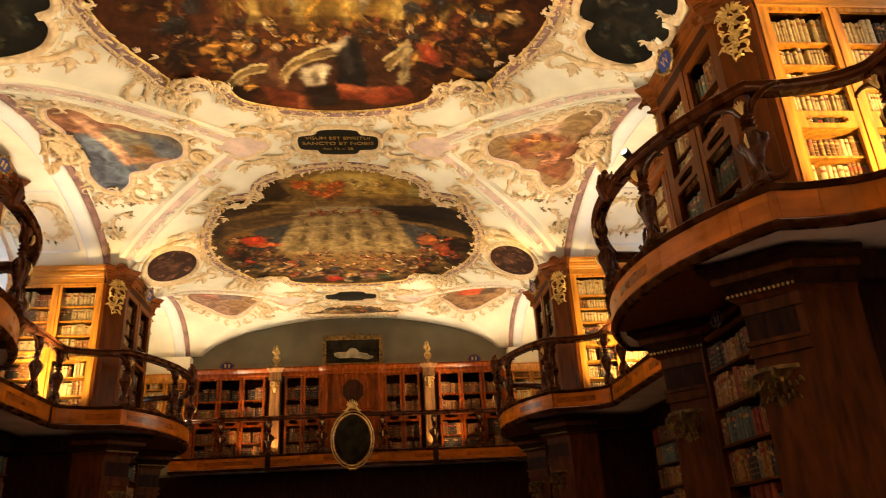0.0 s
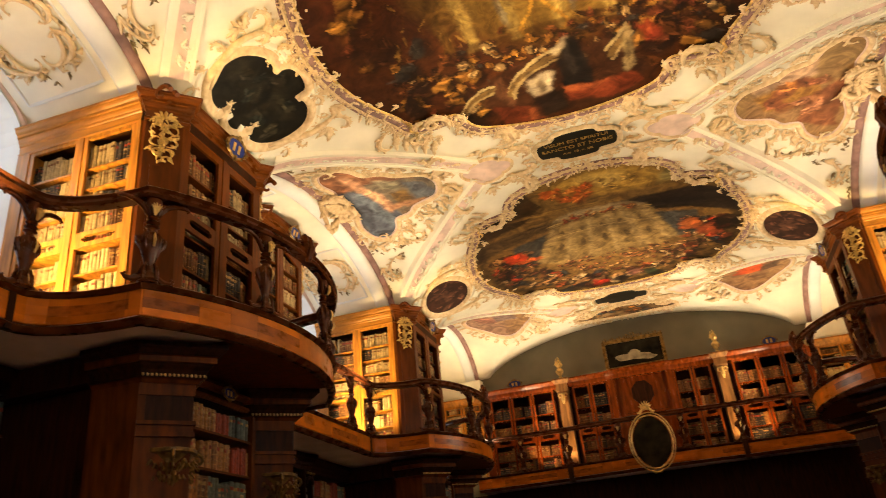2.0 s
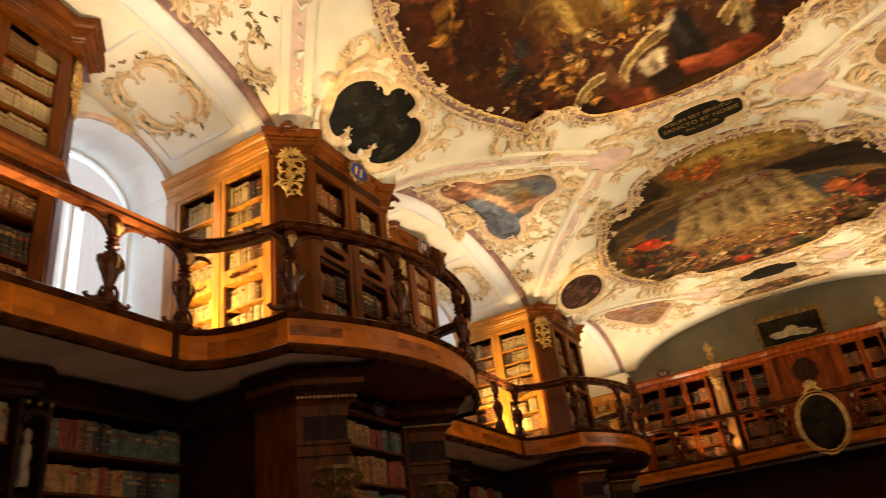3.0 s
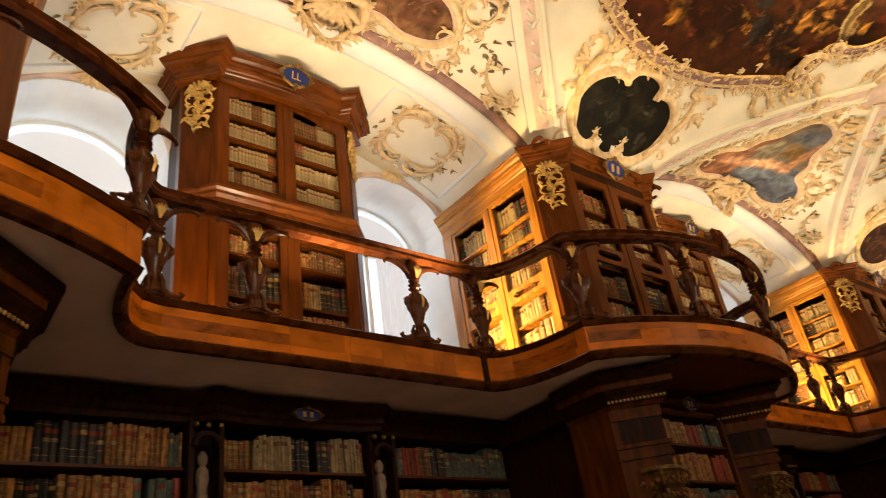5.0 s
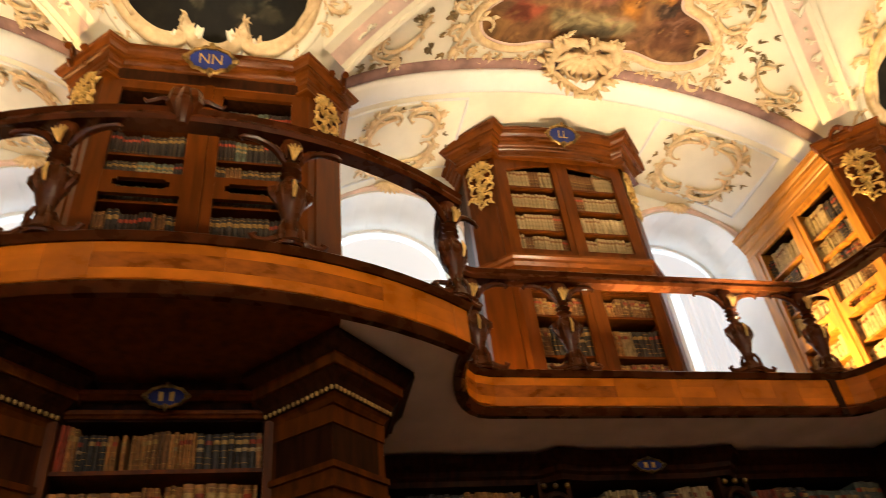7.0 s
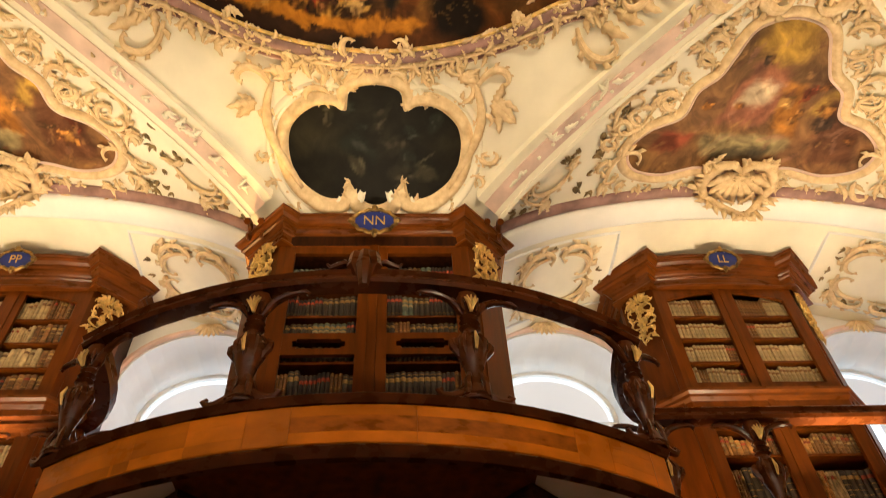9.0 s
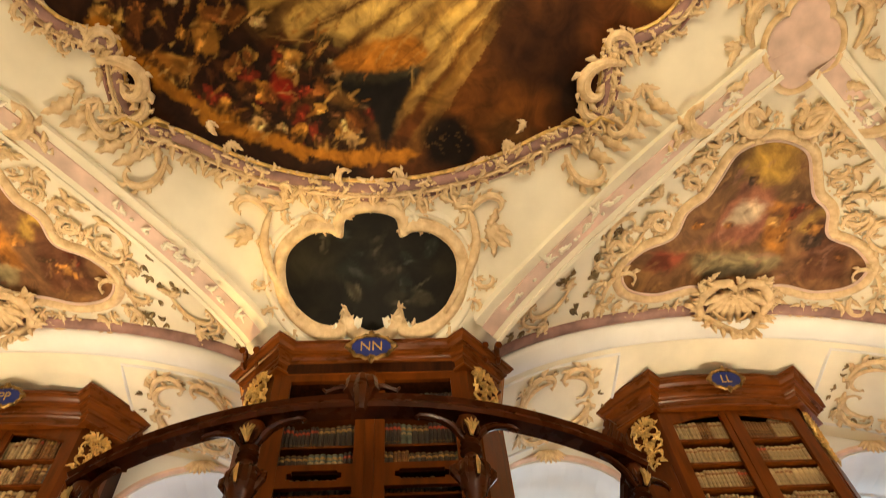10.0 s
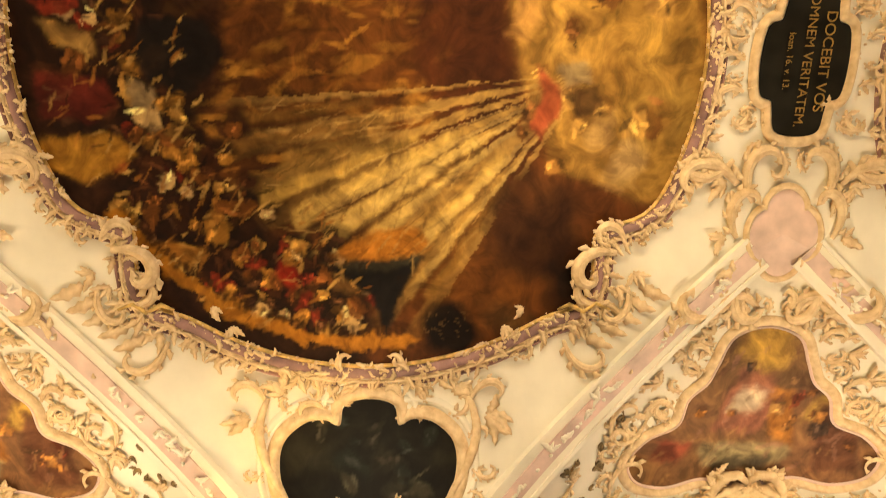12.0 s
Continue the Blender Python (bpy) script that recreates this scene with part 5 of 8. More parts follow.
    ob["kind"] = "stuff"
    return t


def cartouche(sx, yc, seed, brown):
    t = thing("cartouche_painting", pose(0, 0, 0), "small brown oval painting in stucco frame" if brown else "blackened small painting in scrolled ivory stucco frame", "ceiling painting", "cartouches")
    loop = full_loop(CART_CTRL, sx, yc)
    if brown:
        loop = [(sx * 3.22 + 0.40 * math.cos(i / 48 * 6.2832), yc + 0.66 * math.sin(i / 48 * 6.2832)) for i in range(48)]
    x0, x1 = sorted((sx * 2.7, sx * 3.72))
    cv = Canvas(x0, x1, yc - 0.8, yc + 0.8, 0.018, seed, (54, 34, 26) if brown else (20, 18, 14))
    cv.mottle((80, 52, 40) if brown else (46, 44, 34), 4, 0.45, 0.8, 0.7)
    cv.crowd(16, lambda g: (sx * g.uniform(2.9, 3.5), yc + g.uniform(-0.5, 0.5)), [(96, 66, 52)] if brown else [(40, 38, 30), (54, 52, 40), (30, 34, 30)], 0.09, shade=(40, 26, 20) if brown else (12, 11, 9))
    ob = new("canvas", cv.mesh("canvas", inside_of(grown(loop, 0.035)), drop=0.006))
    ob.parent = t
    ribbon("frame_band", loop, half_round(0.0, 0.11, 0.005, 0.06), STUCCO, t)
    ribbon("outer_band", loop, half_round(0.13, 0.19, 0.0, 0.03), PLASTER, t)
    rel = Relief(seed)
    rel.avoid = inside_of(loop)
    rocaille_along(rel, [(p[0] + q[0] * 0.1, p[1] + q[1] * 0.1) for p, q in zip(loop, loop_normals(loop))], 0.2, 0.13, 0.03, 0.4, inward=False)
    for q in (-1, 1):
        # long side scrolls that hold the cartouche, and small tongues at its foot
        rel.on_vault([(sx * (2.74 + 0.10 * j), yc + q * (0.78 + 0.14 * math.sin(0.42 * j + 0.3) - 0.012 * j)) for j in range(9)], [0.04] * 9, [0.02, 0.03, 0.035, 0.04, 0.04, 0.04, 0.035, 0.03, 0.02], 6)
        rel.scroll(sx * 2.76, yc + q * 0.84, math.atan2(q * 0.4, -sx), 0.2, -q * sx, 0.14, 0.04)
        rel.spray(sx * 2.72, yc + q * 0.7, math.atan2(q, -sx), 0.2, 7)
        rel.spray(sx * 2.9, yc + q * 0.98, math.atan2(q, sx * 0.3), 0.22, 6)
    ob = new("stucco_rocaille", rel.mesh("stucco_rocaille", STUCCO))
    ob.parent = t
    ob["kind"] = "stuff"


def end_painting():
    t = thing("end_ceiling_painting", pose(0, 0, 0), "small dark oval fresco above the end arch", "ceiling painting")
    loop = [(1.2 * math.cos(i / 60 * 6.2832), 18.55 + (0.34 + 0.05 * math.cos(i / 60 * 6.2832 * 4)) * math.sin(i / 60 * 6.2832)) for i in range(60)]
    cv = Canvas(-1.3, 1.3, 18.1, 19.0, 0.02, 77, (110, 86, 60))
    cv.mottle((176, 150, 110), 3, 0.4, 0.7, 0.8)
    cv.crowd(30, lambda g: (g.uniform(-1, 1), 18.55 + g.uniform(-0.25, 0.3)), FLESH + [(60, 70, 80), (170, 150, 120)], 0.09)
    cv.warp(0.04, 8)
    ob = new("canvas", cv.mesh("canvas", inside_of(loop)))
    ob.parent = t
    ribbon("frame_band", loop, half_round(0.0, 0.09, 0.005, 0.05), STUCCO, t)
    rel = Relief(71)
    crust(rel, loop, 0.02, 0.2, 0.04)
    ob = new("stucco_rocaille", rel.mesh("stucco_rocaille", STUCCO))
    ob.parent = t
    ob["kind"] = "stuff"


end_painting()

# diagonal ribs, arch mouldings, plaques
TEXTS = {3.5: ("DOCEBIT VOS", "OMNEM VERITATEM.", "Ioan. 16. v. 13."), 10.5: ("VISUM EST SPIRITUI", "SANCTO ET NOBIS", "Act. 15. v. 28.")}
LETTER_GOLD = material("letter_gilding", (0.62, 0.40, 0.12), 0.4, 0.6, 10, 0.2, 0.05, 30)
PLAQUE = material("black_plaque", (0.014, 0.013, 0.009), 0.45, 0, 5, 0.3, 0.05, 30)


def lettering(body, size, parent, m, mat, name="lettering"):
    cu = bpy.data.curves.new(name, "FONT")
    cu.body, cu.size, cu.align_x, cu.align_y, cu.extrude = body, size, "CENTER", "CENTER", 0.002
    tmp = bpy.data.objects.new("tmp", cu)
    scene.collection.objects.link(tmp)
    me = bpy.data.meshes.new_from_object(tmp.evaluated_get(bpy.context.evaluated_depsgraph_get()))
    bpy.data.objects.remove(tmp)
    me.materials.clear()
    me.materials.append(mat)
    ob = new(name, me)
    ob.parent = parent
    ob.matrix_local = m
    return ob


def plaque(yc, seed):
    t = thing("text_plaque", pose(0, 0, 0), "black plaque with gilt Latin lettering in stucco frame", "plaque", "text plaques")
    ctrl = [(-0.60, 0.0), (-0.56, 0.18), (-0.40, 0.22), (-0.32, 0.24), (-0.26, 0.34), (0.0, 0.37)]
    c = ctrl + [(-x, y) for x, y in ctrl[-2::-1]] + [(-x, -y) for x, y in ctrl[1:]] + [(x, -y) for x, y in ctrl[-2:0:-1]]
    loop = smooth_loop([(x, yc + y) for x, y in c], 5)
    bm = bmesh.new()
    vs = [bm.verts.new((x, y, vault(x, y) - 0.02)) for x, y in loop]
    mid = bm.verts.new((0, yc, vault(0, yc) - 0.02))
    for i in range(len(vs)):
        bm.faces.new((vs[i], vs[(i + 1) % len(vs)], mid))
    part("board", bm, PLAQUE, t)
    ribbon("frame_band", loop, half_round(0.0, 0.09, 0.01, 0.05), STUCCO, t)
    rel = Relief(seed)
    rel.avoid = inside_of(loop)
    rocaille_along(rel, [(p[0] + q[0] * 0.1, p[1] + q[1] * 0.1) for p, q in zip(loop, loop_normals(loop))], 0.12, 0.13, 0.03, 0.8, inward=False)
    ob = new("stucco_rocaille", rel.mesh("stucco_rocaille", STUCCO))
    ob.parent = t
    ob["kind"] = "stuff"
    if yc in TEXTS:
        flip = 180 if yc < 7 else 0
        sg = -1 if yc < 7 else 1
        for i, (row, size) in enumerate(zip(TEXTS[yc], (0.125, 0.125, 0.085))):
            lettering(row, size * (0.9 if len(row) > 15 else 1.0), t, pose(0, yc - sg * (0.15 - 0.15 * i), 7.403, 180, 0, flip), LETTER_GOLD)


def quatrefoil(sx, yc, seed):
    t = thing("pink_quatrefoil", pose(0, 0, 0), "pink quatrefoil field framed by ivory stucco scrolls", "stucco ornament", "pink quatrefoils")
    loop = []
    for i in range(64):
        a = 2 * math.pi * i / 64
        r = 0.27 + 0.075 * abs(math.cos(2 * a)) ** 0.7 - 0.03
        loop.append((sx * 1.42 + r * 1.2 * math.cos(a), yc + r * 0.95 * math.sin(a)))
    bm = bmesh.new()
    vs = [bm.verts.new((x, y, vault(x, y) - 0.012)) for x, y in loop]
    mid = bm.verts.new((sx * 1.42, yc, vault(sx * 1.42, yc) - 0.012))
    for i in range(len(vs)):
        bm.faces.new((vs[i], vs[(i + 1) % len(vs)], mid))
    part("field", bm, PINK, t)
    ribbon("frame_band", loop, half_round(0.0, 0.06, 0.005, 0.04), STUCCO, t)
    rel = Relief(seed)
    for sy in (-1, 1):
        for k, (x, y, s, tn) in enumerate(((1.15, 0.30, 0.34, 1), (1.75, 0.30, 0.34, -1), (1.0, 0.45, 0.36, -1), (1.95, 0.35, 0.4, 1), (2.1, 0.12, 0.3, -1), (0.8, 0.5, 0.3, 1), (1.45, 0.42, 0.3, 1))):
            rel.scroll(sx * x, yc + sy * y, math.atan2(sy * 0.7, sx * (1 if k % 2 else -1)), s, tn * sx * sy, 0.12)
            rel.spray(sx * x, yc + sy * (y + 0.1), math.atan2(sy, sx * 0.3), 0.2, 4)
    ob = new("stucco_rocaille", rel.mesh("stucco_rocaille", STUCCO))
    ob.parent = t
    ob["kind"] = "stuff"


def rib_and_arch(sx, yp, sy, seed):
    """One diagonal rib from a pier to the crown."""
    n = 40
    line = [(sx * (3.70 - 2.13 * i / n), yp + sy * (0.98 + 2.30 * i / n)) for i in range(n + 1)]
    rib = thing("vault_rib", pose(0, 0, 0), "cream and pink stucco rib across the vault", "vault rib", "vault ribs", "structure")

    def strip(name, o0, o1, h, mat):
        d = Vector((line[-1][0] - line[0][0], line[-1][1] - line[0][1])).normalized()
        nx, ny = -d.y, d.x
        prof = [(o0, 0.0), (o0 + 0.005, h), (o1 - 0.005, h), (o1, 0.0)]
        verts, m = [], len(prof)
        for x, y in line:
            base = max(min(vault(x, y), vault(x + nx * 0.1, y + ny * 0.1), vault(x - nx * 0.1, y - ny * 0.1)) - 0.0, 6.3)
            for o, hh in prof:
                verts.append((x + nx * o, y + ny * o, (vault(x + nx * o, y + ny * o) if hh == 0 else min(base, vault(x + nx * o, y + ny * o))) - hh))
        me = bpy.data.meshes.new(name)
        me.from_pydata(verts, [], [(i * m + j, (i + 1) * m + j, (i + 1) * m + j + 1, i * m + j + 1) for i in range(n) for j in range(m - 1)])
        me.materials.append(mat)
        ob = new(name, me)
        ob.parent = rib
    strip("rib_band", -0.17, 0.17, 0.02, PLASTER)
    strip("edge_fillet", -0.17, -0.125, 0.04, PLASTER)
    strip("edge_fillet", 0.125, 0.17, 0.04, PLASTER)
    strip("pink_inlay", -0.075, 0.075, 0.026, PINK)
    rel = Relief(seed)
    for i in range(3, 36, 2):
        if 20 < i < 27:
            continue
        x, y = line[i]
        rel.spray(x + rel.rng.uniform(-0.05, 0.05), y + rel.rng.uniform(-0.05, 0.05), rel.rng.uniform(0, 6.28), 0.12, 3, lift=0.04)
        rel.bud(x, y, 0.016, 0.045)
    ob = new("rib_flowers", rel.mesh("rib_flowers", PLASTER))
    ob.parent = rib


for k, yc in enumerate((-3.5, 3.5, 10.5, 17.5)):
    for sx in (-1, 1):
        if sx > 0 and yc < 0:
            continue
        quatrefoil(sx, yc, 300 + k)
        side_painting(sx, yc, 0 if yc < 7 else 1, 40 + k + (20 if sx > 0 else 0))
    plaque(yc, 200 + k)
for k, yp in enumerate((-7.0, 0.0, 7.0, 14.0)):
    for sx in (-1, 1):
        cartouche(sx, yp, 100 + k, yp > 10)
        for sy in (-1, 1):
            rib_and_arch(sx, yp, sy, 500 + k)

# arch mouldings over the windows, soffit panels and sprigs
SPRIG = material("olive_sprig", (0.27, 0.19, 0.085), 0.7, 0, 12, 0.4, 0.2, 50)
for side in (-1, 1):
    for yc in (-3.5, 3.5, 10.5, 17.5):
        y1 = min(yc + 2.62, END - 0.02)
        ys = np.linspace(yc - 2.62, y1, 60).tolist()
        for name, prof, mat, label in (("arch_moulding", [(-0.16, 0.0), (-0.15, 0.035), (-0.07, 0.05), (-0.04, 0.02)], MAUVE, "mauve-brown arch moulding over the windows"),
                                       ("arch_band", [(-0.05, 0.0), (-0.04, 0.06), (0.0, 0.085), (0.05, 0.10), (0.16, 0.115), (0.20, 0.09), (0.20, 0.05)], WHITE, "white band along the window arch")):
            verts, m = [], len(prof)
            for y in ys:
                for o, h in prof:
                    verts.append((side * (ARCH_X + o), y, vault(side * (ARCH_X + min(o, -0.002)), y) - h))
            me = bpy.data.meshes.new(name)
            me.from_pydata(verts, [], [(i * m + j, (i + 1) * m + j, (i + 1) * m + j + 1, i * m + j + 1) for i in range(len(ys) - 1) for j in range(m - 1)])
            me.materials.append(mat)
            me.shade_smooth()
            tagged(new(name, me), label, "moulding", kind="structure")
        fz = lambda x, y: soffit(y, x)
        for q in (-1, 1):
            if yc > 15 and q > 0:
                continue
            c = yc + q * 1.72
            pan = thing("soffit_panel", pose(0, 0, 0), "framed plaster panel with gilded ivory scroll wreath", "stucco panel", "soffit panels")
            loop = [(side * 4.48, c - 0.62), (side * 4.48, c + 0.62), (side * 5.42, c + 0.62), (side * 5.42, c - 0.62)]
            dense = []
            for a, b in zip(loop, loop[1:] + loop[:1]):
                dense += [(a[0] + (b[0] - a[0]) * i / 8, a[1] + (b[1] - a[1]) * i / 8) for i in range(8)]
            ribbon("panel_fillet", dense, half_round(0.0, 0.035, 0.0, 0.02), WHITE, pan, fz=fz)
            rel = Relief(int(900 + yc * 10 + q))
            for qx in (-1, 1):
                for qy in (-1, 1):
                    ang = math.atan2(qy * 0.25, qx)
                    rel.scroll(side * 4.95 + qx * 0.03, c + qy * 0.36, ang, 0.36, -qx * qy, 0.075, 0.012, fz, 4.9)
                    rel.scroll(side * 4.95 + qx * 0.31, c + qy * 0.02, math.atan2(qy, qx * 0.2), 0.30, qx * qy, 0.075, 0.012, fz, 4.6)
                    rel.spray(side * 4.95 + qx * 0.3, c + qy * 0.36, math.atan2(qy, qx), 0.11, 4, fz)
            ob = new("scroll_wreath", rel.mesh("scroll_wreath", STUCCO))
            ob.parent = pan
            ob["kind"] = "stuff"
            rel = Relief(int(950 + yc * 10 + q))
            for j in range(16):
                a = 2 * math.pi * j / 16
                rel.spray(side * 4.95 + 0.38 * math.cos(a) + rel.rng.gauss(0, 0.03), c + 0.50 * math.sin(a) + rel.rng.gauss(0, 0.03), a + rel.rng.uniform(-1, 1), 0.07, 3, fz, 0.004)
            ob = new("leaf_sprigs", rel.mesh("leaf_sprigs", SPRIG))
            ob.parent = pan
            ob["kind"] = "stuff"
        rel = Relief(int(1200 + yc * 10))
        for q in (-1, 1):
            if yc > 15 and q > 0:
                continue
            for bx, bv in ((3.55, 1.75), (3.95, 2.0), (2.9, 1.35), (3.9, 1.55), (3.4, 1.5), (4.0, 2.3)):
                for j in range(6):
                    x, y = bx + rel.rng.gauss(0, 0.09), yc + q * (bv + rel.rng.gauss(0, 0.09))
                    if x < 4.02 and vault(x, y) > 6.6:
                        rel.spray(side * x, y, rel.rng.uniform(0, 6.28), 0.075, 3, lift=0.004)
        tagged(new("painted_sprigs", rel.mesh("painted_sprigs", SPRIG)), "olive stucco leaf sprigs on the lunette", "stucco ornament", kind="stuff")
        rel = Relief(int(1400 + yc * 10))
        for q in (-1, 1):
            if yc > 15 and q > 0:
                continue
            for x, v, s, a in ((3.3, 1.35, 0.3, 2.6), (3.62, 1.72, 0.3, 0.4), (2.75, 0.95, 0.26, 1.2), (2.5, 0.75, 0.3, 2.0), (3.85, 1.35, 0.3, 3.0), (3.95, 1.9, 0.26, 1.5), (3.1, 1.05, 0.26, 0.2), (2.3, 0.5, 0.24, 1.0)):
                rel.scroll(side * x, yc + q * v, math.atan2(q * math.sin(a), side * math.cos(a)), s, q * side, 0.07)
                rel.spray(side * x, yc + q * v, a * q, 0.16, 4)
        tagged(new("stucco_scrolls", rel.mesh("stucco_scrolls", STUCCO)), "thin ivory stucco scrolls on the lunette", "stucco ornament", kind="stuff")

# ---- books ----
CALF = material("brown_calf_leather", (0.20, 0.092, 0.032), 0.5, 0, 25, 0.35, 0.15, 90, island=0.45)
VELLUM = material("cream_vellum", (0.41, 0.295, 0.145), 0.6, 0, 20, 0.25, 0.1, 90, island=0.25)
DARKL = material("black_leather", (0.045, 0.035, 0.028), 0.45, 0, 25, 0.3, 0.15, 90, island=0.4)
REDL = material("red_leather_label", (0.30, 0.05, 0.022), 0.5, 0, 20, 0.3, 0.1, 90, island=0.3)
GREENL = material("grey_green_binding", (0.12, 0.14, 0.10), 0.55, 0, 20, 0.3, 0.1, 90, island=0.3)
TOOLED = material("gold_tooling", (0.45, 0.28, 0.09), 0.45, 0.4, 30, 0.3, 0.1, 90)
TAN = material("tan_leather", (0.36, 0.165, 0.045), 0.5, 0, 25, 0.35, 0.15, 90, island=0.4)
BOOK_MATS = [CALF, VELLUM, DARKL, REDL, GREENL, TOOLED, TAN]
PAL_MIX = [0, 0, 1, 0, 2, 1, 4, 0, 2]
PAL_PALE = [1, 1, 1, 0, 1, 0, 2]
PAL_BROWN = [0, 6, 0, 2, 6, 1, 0, 6]
PAL_DIM = [0, 2, 0, 0, 2, 6]
PAL_RED = [6, 2, 4, 3, 0, 6, 2, 4, 6]


class BookStack:
    def __init__(self, seed):
        self.v, self.f, self.m = [], [], []
        self.rng = random.Random(seed)

    def add(self, mat4, y, z, t, h, d, front, mi, lean=0.0):
        """A book with a rounded spine, raised bands and a label; the spine looks along local x."""
        b = len(self.v)
        plan = [(front - d, y), (front - 0.012, y), (front - 0.003, y + t * 0.22), (front, y + t * 0.5), (front - 0.003, y + t * 0.78), (front - 0.012, y + t), (front - d, y + t)]
        for zz in (z, z + h):
            for x, yy in plan:
                self.v.append(tuple(mat4 @ Vector((x, yy + lean * (zz - z), zz))))
        n = len(plan)
        for i in range(n):
            j = (i + 1) % n
            self.f.append((b + i, b + j, b + n + j, b + n + i))
            self.m.append(mi)
        self.f.append(tuple(b + n + i for i in range(n)))
        self.m.append(1 if mi != 1 else 0)
        self.f.append(tuple(b + i for i in range(n))[::-1])
        self.m.append(mi)
        r = self.rng.random()
        bands = []
        if mi in (0, 2, 4, 6) and r < 0.75:
            bands = [(0.70, 0.82, 3 if self.rng.random() < 0.5 else 5)] + ([(0.50, 0.60, 1)] if self.rng.random() < 0.2 else [])
        elif mi == 1 and r < 0.5:
            bands = [(0.72, 0.84, 3 if self.rng.random() < 0.12 else 0)]
        for k in (0.18, 0.34, 0.52, 0.9):
            bands.append((k, k + 0.018, 5 if mi in (0, 2, 6) and self.rng.random() < 0.6 else mi))
        for k0, k1, bmat in bands:
            b = len(self.v)
            for k in (k0, k1):
                for x, yy in plan[1:6]:
                    self.v.append(tuple(mat4 @ Vector((x + 0.003, yy + lean * h * k, z + h * k))))
            for i in range(4):
                self.f.append((b + i, b + i + 1, b + 5 + i + 1, b + 5 + i))
                self.m.append(bmat)

    def row(self, mat4, y0, y1, z, clear, front, depth, palette):
        y = y0 + 0.004
        run, hh, tt = 0, 0, 0
        while y < y1 - 0.02:
            if run <= 0:
                run = self.rng.randint(2, 9)
                mi = self.rng.choice(palette)
                hh = clear * self.rng.uniform(0.68, 0.93)
                tt = self.rng.uniform(0.022, 0.06)
            run -= 1
            t = min(tt * self.rng.uniform(0.85, 1.15), y1 - y)
            if self.rng.random() < 0.03:
                y += t * 0.8
                continue
            self.add(mat4, y, z, t * 0.97, hh * self.rng.uniform(0.97, 1.02), min(depth - 0.02, hh * 0.7), front - self.rng.uniform(0.0, 0.02), mi, self.rng.uniform(-0.03, 0.03) if self.rng.random() < 0.1 else 0)
            y += t

    def finish(self, name, label):
        me = bpy.data.meshes.new(name)
        me.from_pydata(self.v, [], self.f)
        for m in BOOK_MATS:
            me.materials.append(m)
        me.polygons.foreach_set("material_index", self.m)
        me.update()
        return tagged(new(name, me), label, "books", kind="stuff")


SINGLE = {}


def book_variants():
    """A few books of their own, to be set out one by one."""
    r = random.Random(77)
    for k in range(14):
        st = BookStack(k)
        mi = (1, 1, 0, 1, 0, 2, 0, 1, 4, 0, 2, 1, 0, 0)[k]
        t, h = r.uniform(0.028, 0.055), r.uniform(0.19, 0.235)
        st.add(Matrix(), 0, 0, t * 0.97, h, 0.15, 0, mi)
        me = bpy.data.meshes.new("book")
        me.from_pydata(st.v, [], st.f)
        for m in BOOK_MATS:
            me.materials.append(m)
        me.polygons.foreach_set("material_index", st.m)
        SINGLE[k] = (me, t, h, ("brown calf", "cream vellum", "black leather", "", "grey-green")[mi])


book_variants()


def single_row(mat4, y0, y1, z, clear, front, seed, group):
    pick = (5, 10, 2, 5, 6, 10, 8) if seed < 900 else (0, 1, 3, 7, 11, 1, 3, 2, 4)
    r = random.Random(seed)
    y, run, k, sc = y0 + 0.004, 0, 0, 1.0
    while True:
        if run <= 0:
            k, run, sc = r.choice(pick), r.randint(2, 6), clear * r.uniform(0.78, 0.95) / 0.235
        run -= 1
        me, t, h, word = SINGLE[k]
        if y + t > y1:
            break
        ob = new("book", me)
        ob.matrix_basis = mat4 @ Matrix.Translation((front - r.uniform(0, 0.015), y, z)) @ Matrix.Diagonal((1, 1, min(sc, 1.35), 1))
        tagged(ob, "old %s book with ribbed spine on the shelf" % word, "book", group)
        y += t


# ---- gallery ----


def gallery_line(n_bow=20, n_cove=8):
    """The plan line of the gallery front from one mid-bay to the next, round a pier."""
    half = [(1.45, -P / 2), (1.45, -2.07)]
    half += [(2.30 - 0.85 * math.cos(a), -2.05 + 0.37 * math.sin(a)) for a in [math.pi / 2 * i / n_cove for i in range(n_cove + 1)]]
    R = 2.883
    bow = [(2.84 - R + R * math.cos(a), R * math.sin(a)) for a in [radians(35.6) * (2 * i / n_bow - 1) for i in range(1, n_bow)]]
    return half + bow + [(u, -v) for u, v in half[::-1]]


LINE = gallery_line()


def at_line(v):
    for (u0, v0), (u1, v1) in zip(LINE, LINE[1:]):
        if v0 <= v <= v1 and v1 > v0:
            return u0 + (u1 - u0) * (v - v0) / (v1 - v0)
    return 1.45


def walk_line(line, s0, s1, n=4):
    """A stretch of a plan line between two lengths along it."""
    acc, out = 0.0, []
    marks = [s0 + (s1 - s0) * i / n for i in range(n + 1)]
    for (a, b) in zip(line, line[1:]):
        d = math.dist(a, b)
        while marks and acc <= marks[0] <= acc + d + 1e-9:
            k = (marks[0] - acc) / max(d, 1e-9)
            out.append((a[0] + (b[0] - a[0]) * k, a[1] + (b[1] - a[1]) * k))
            marks.pop(0)
        acc += d
    return out


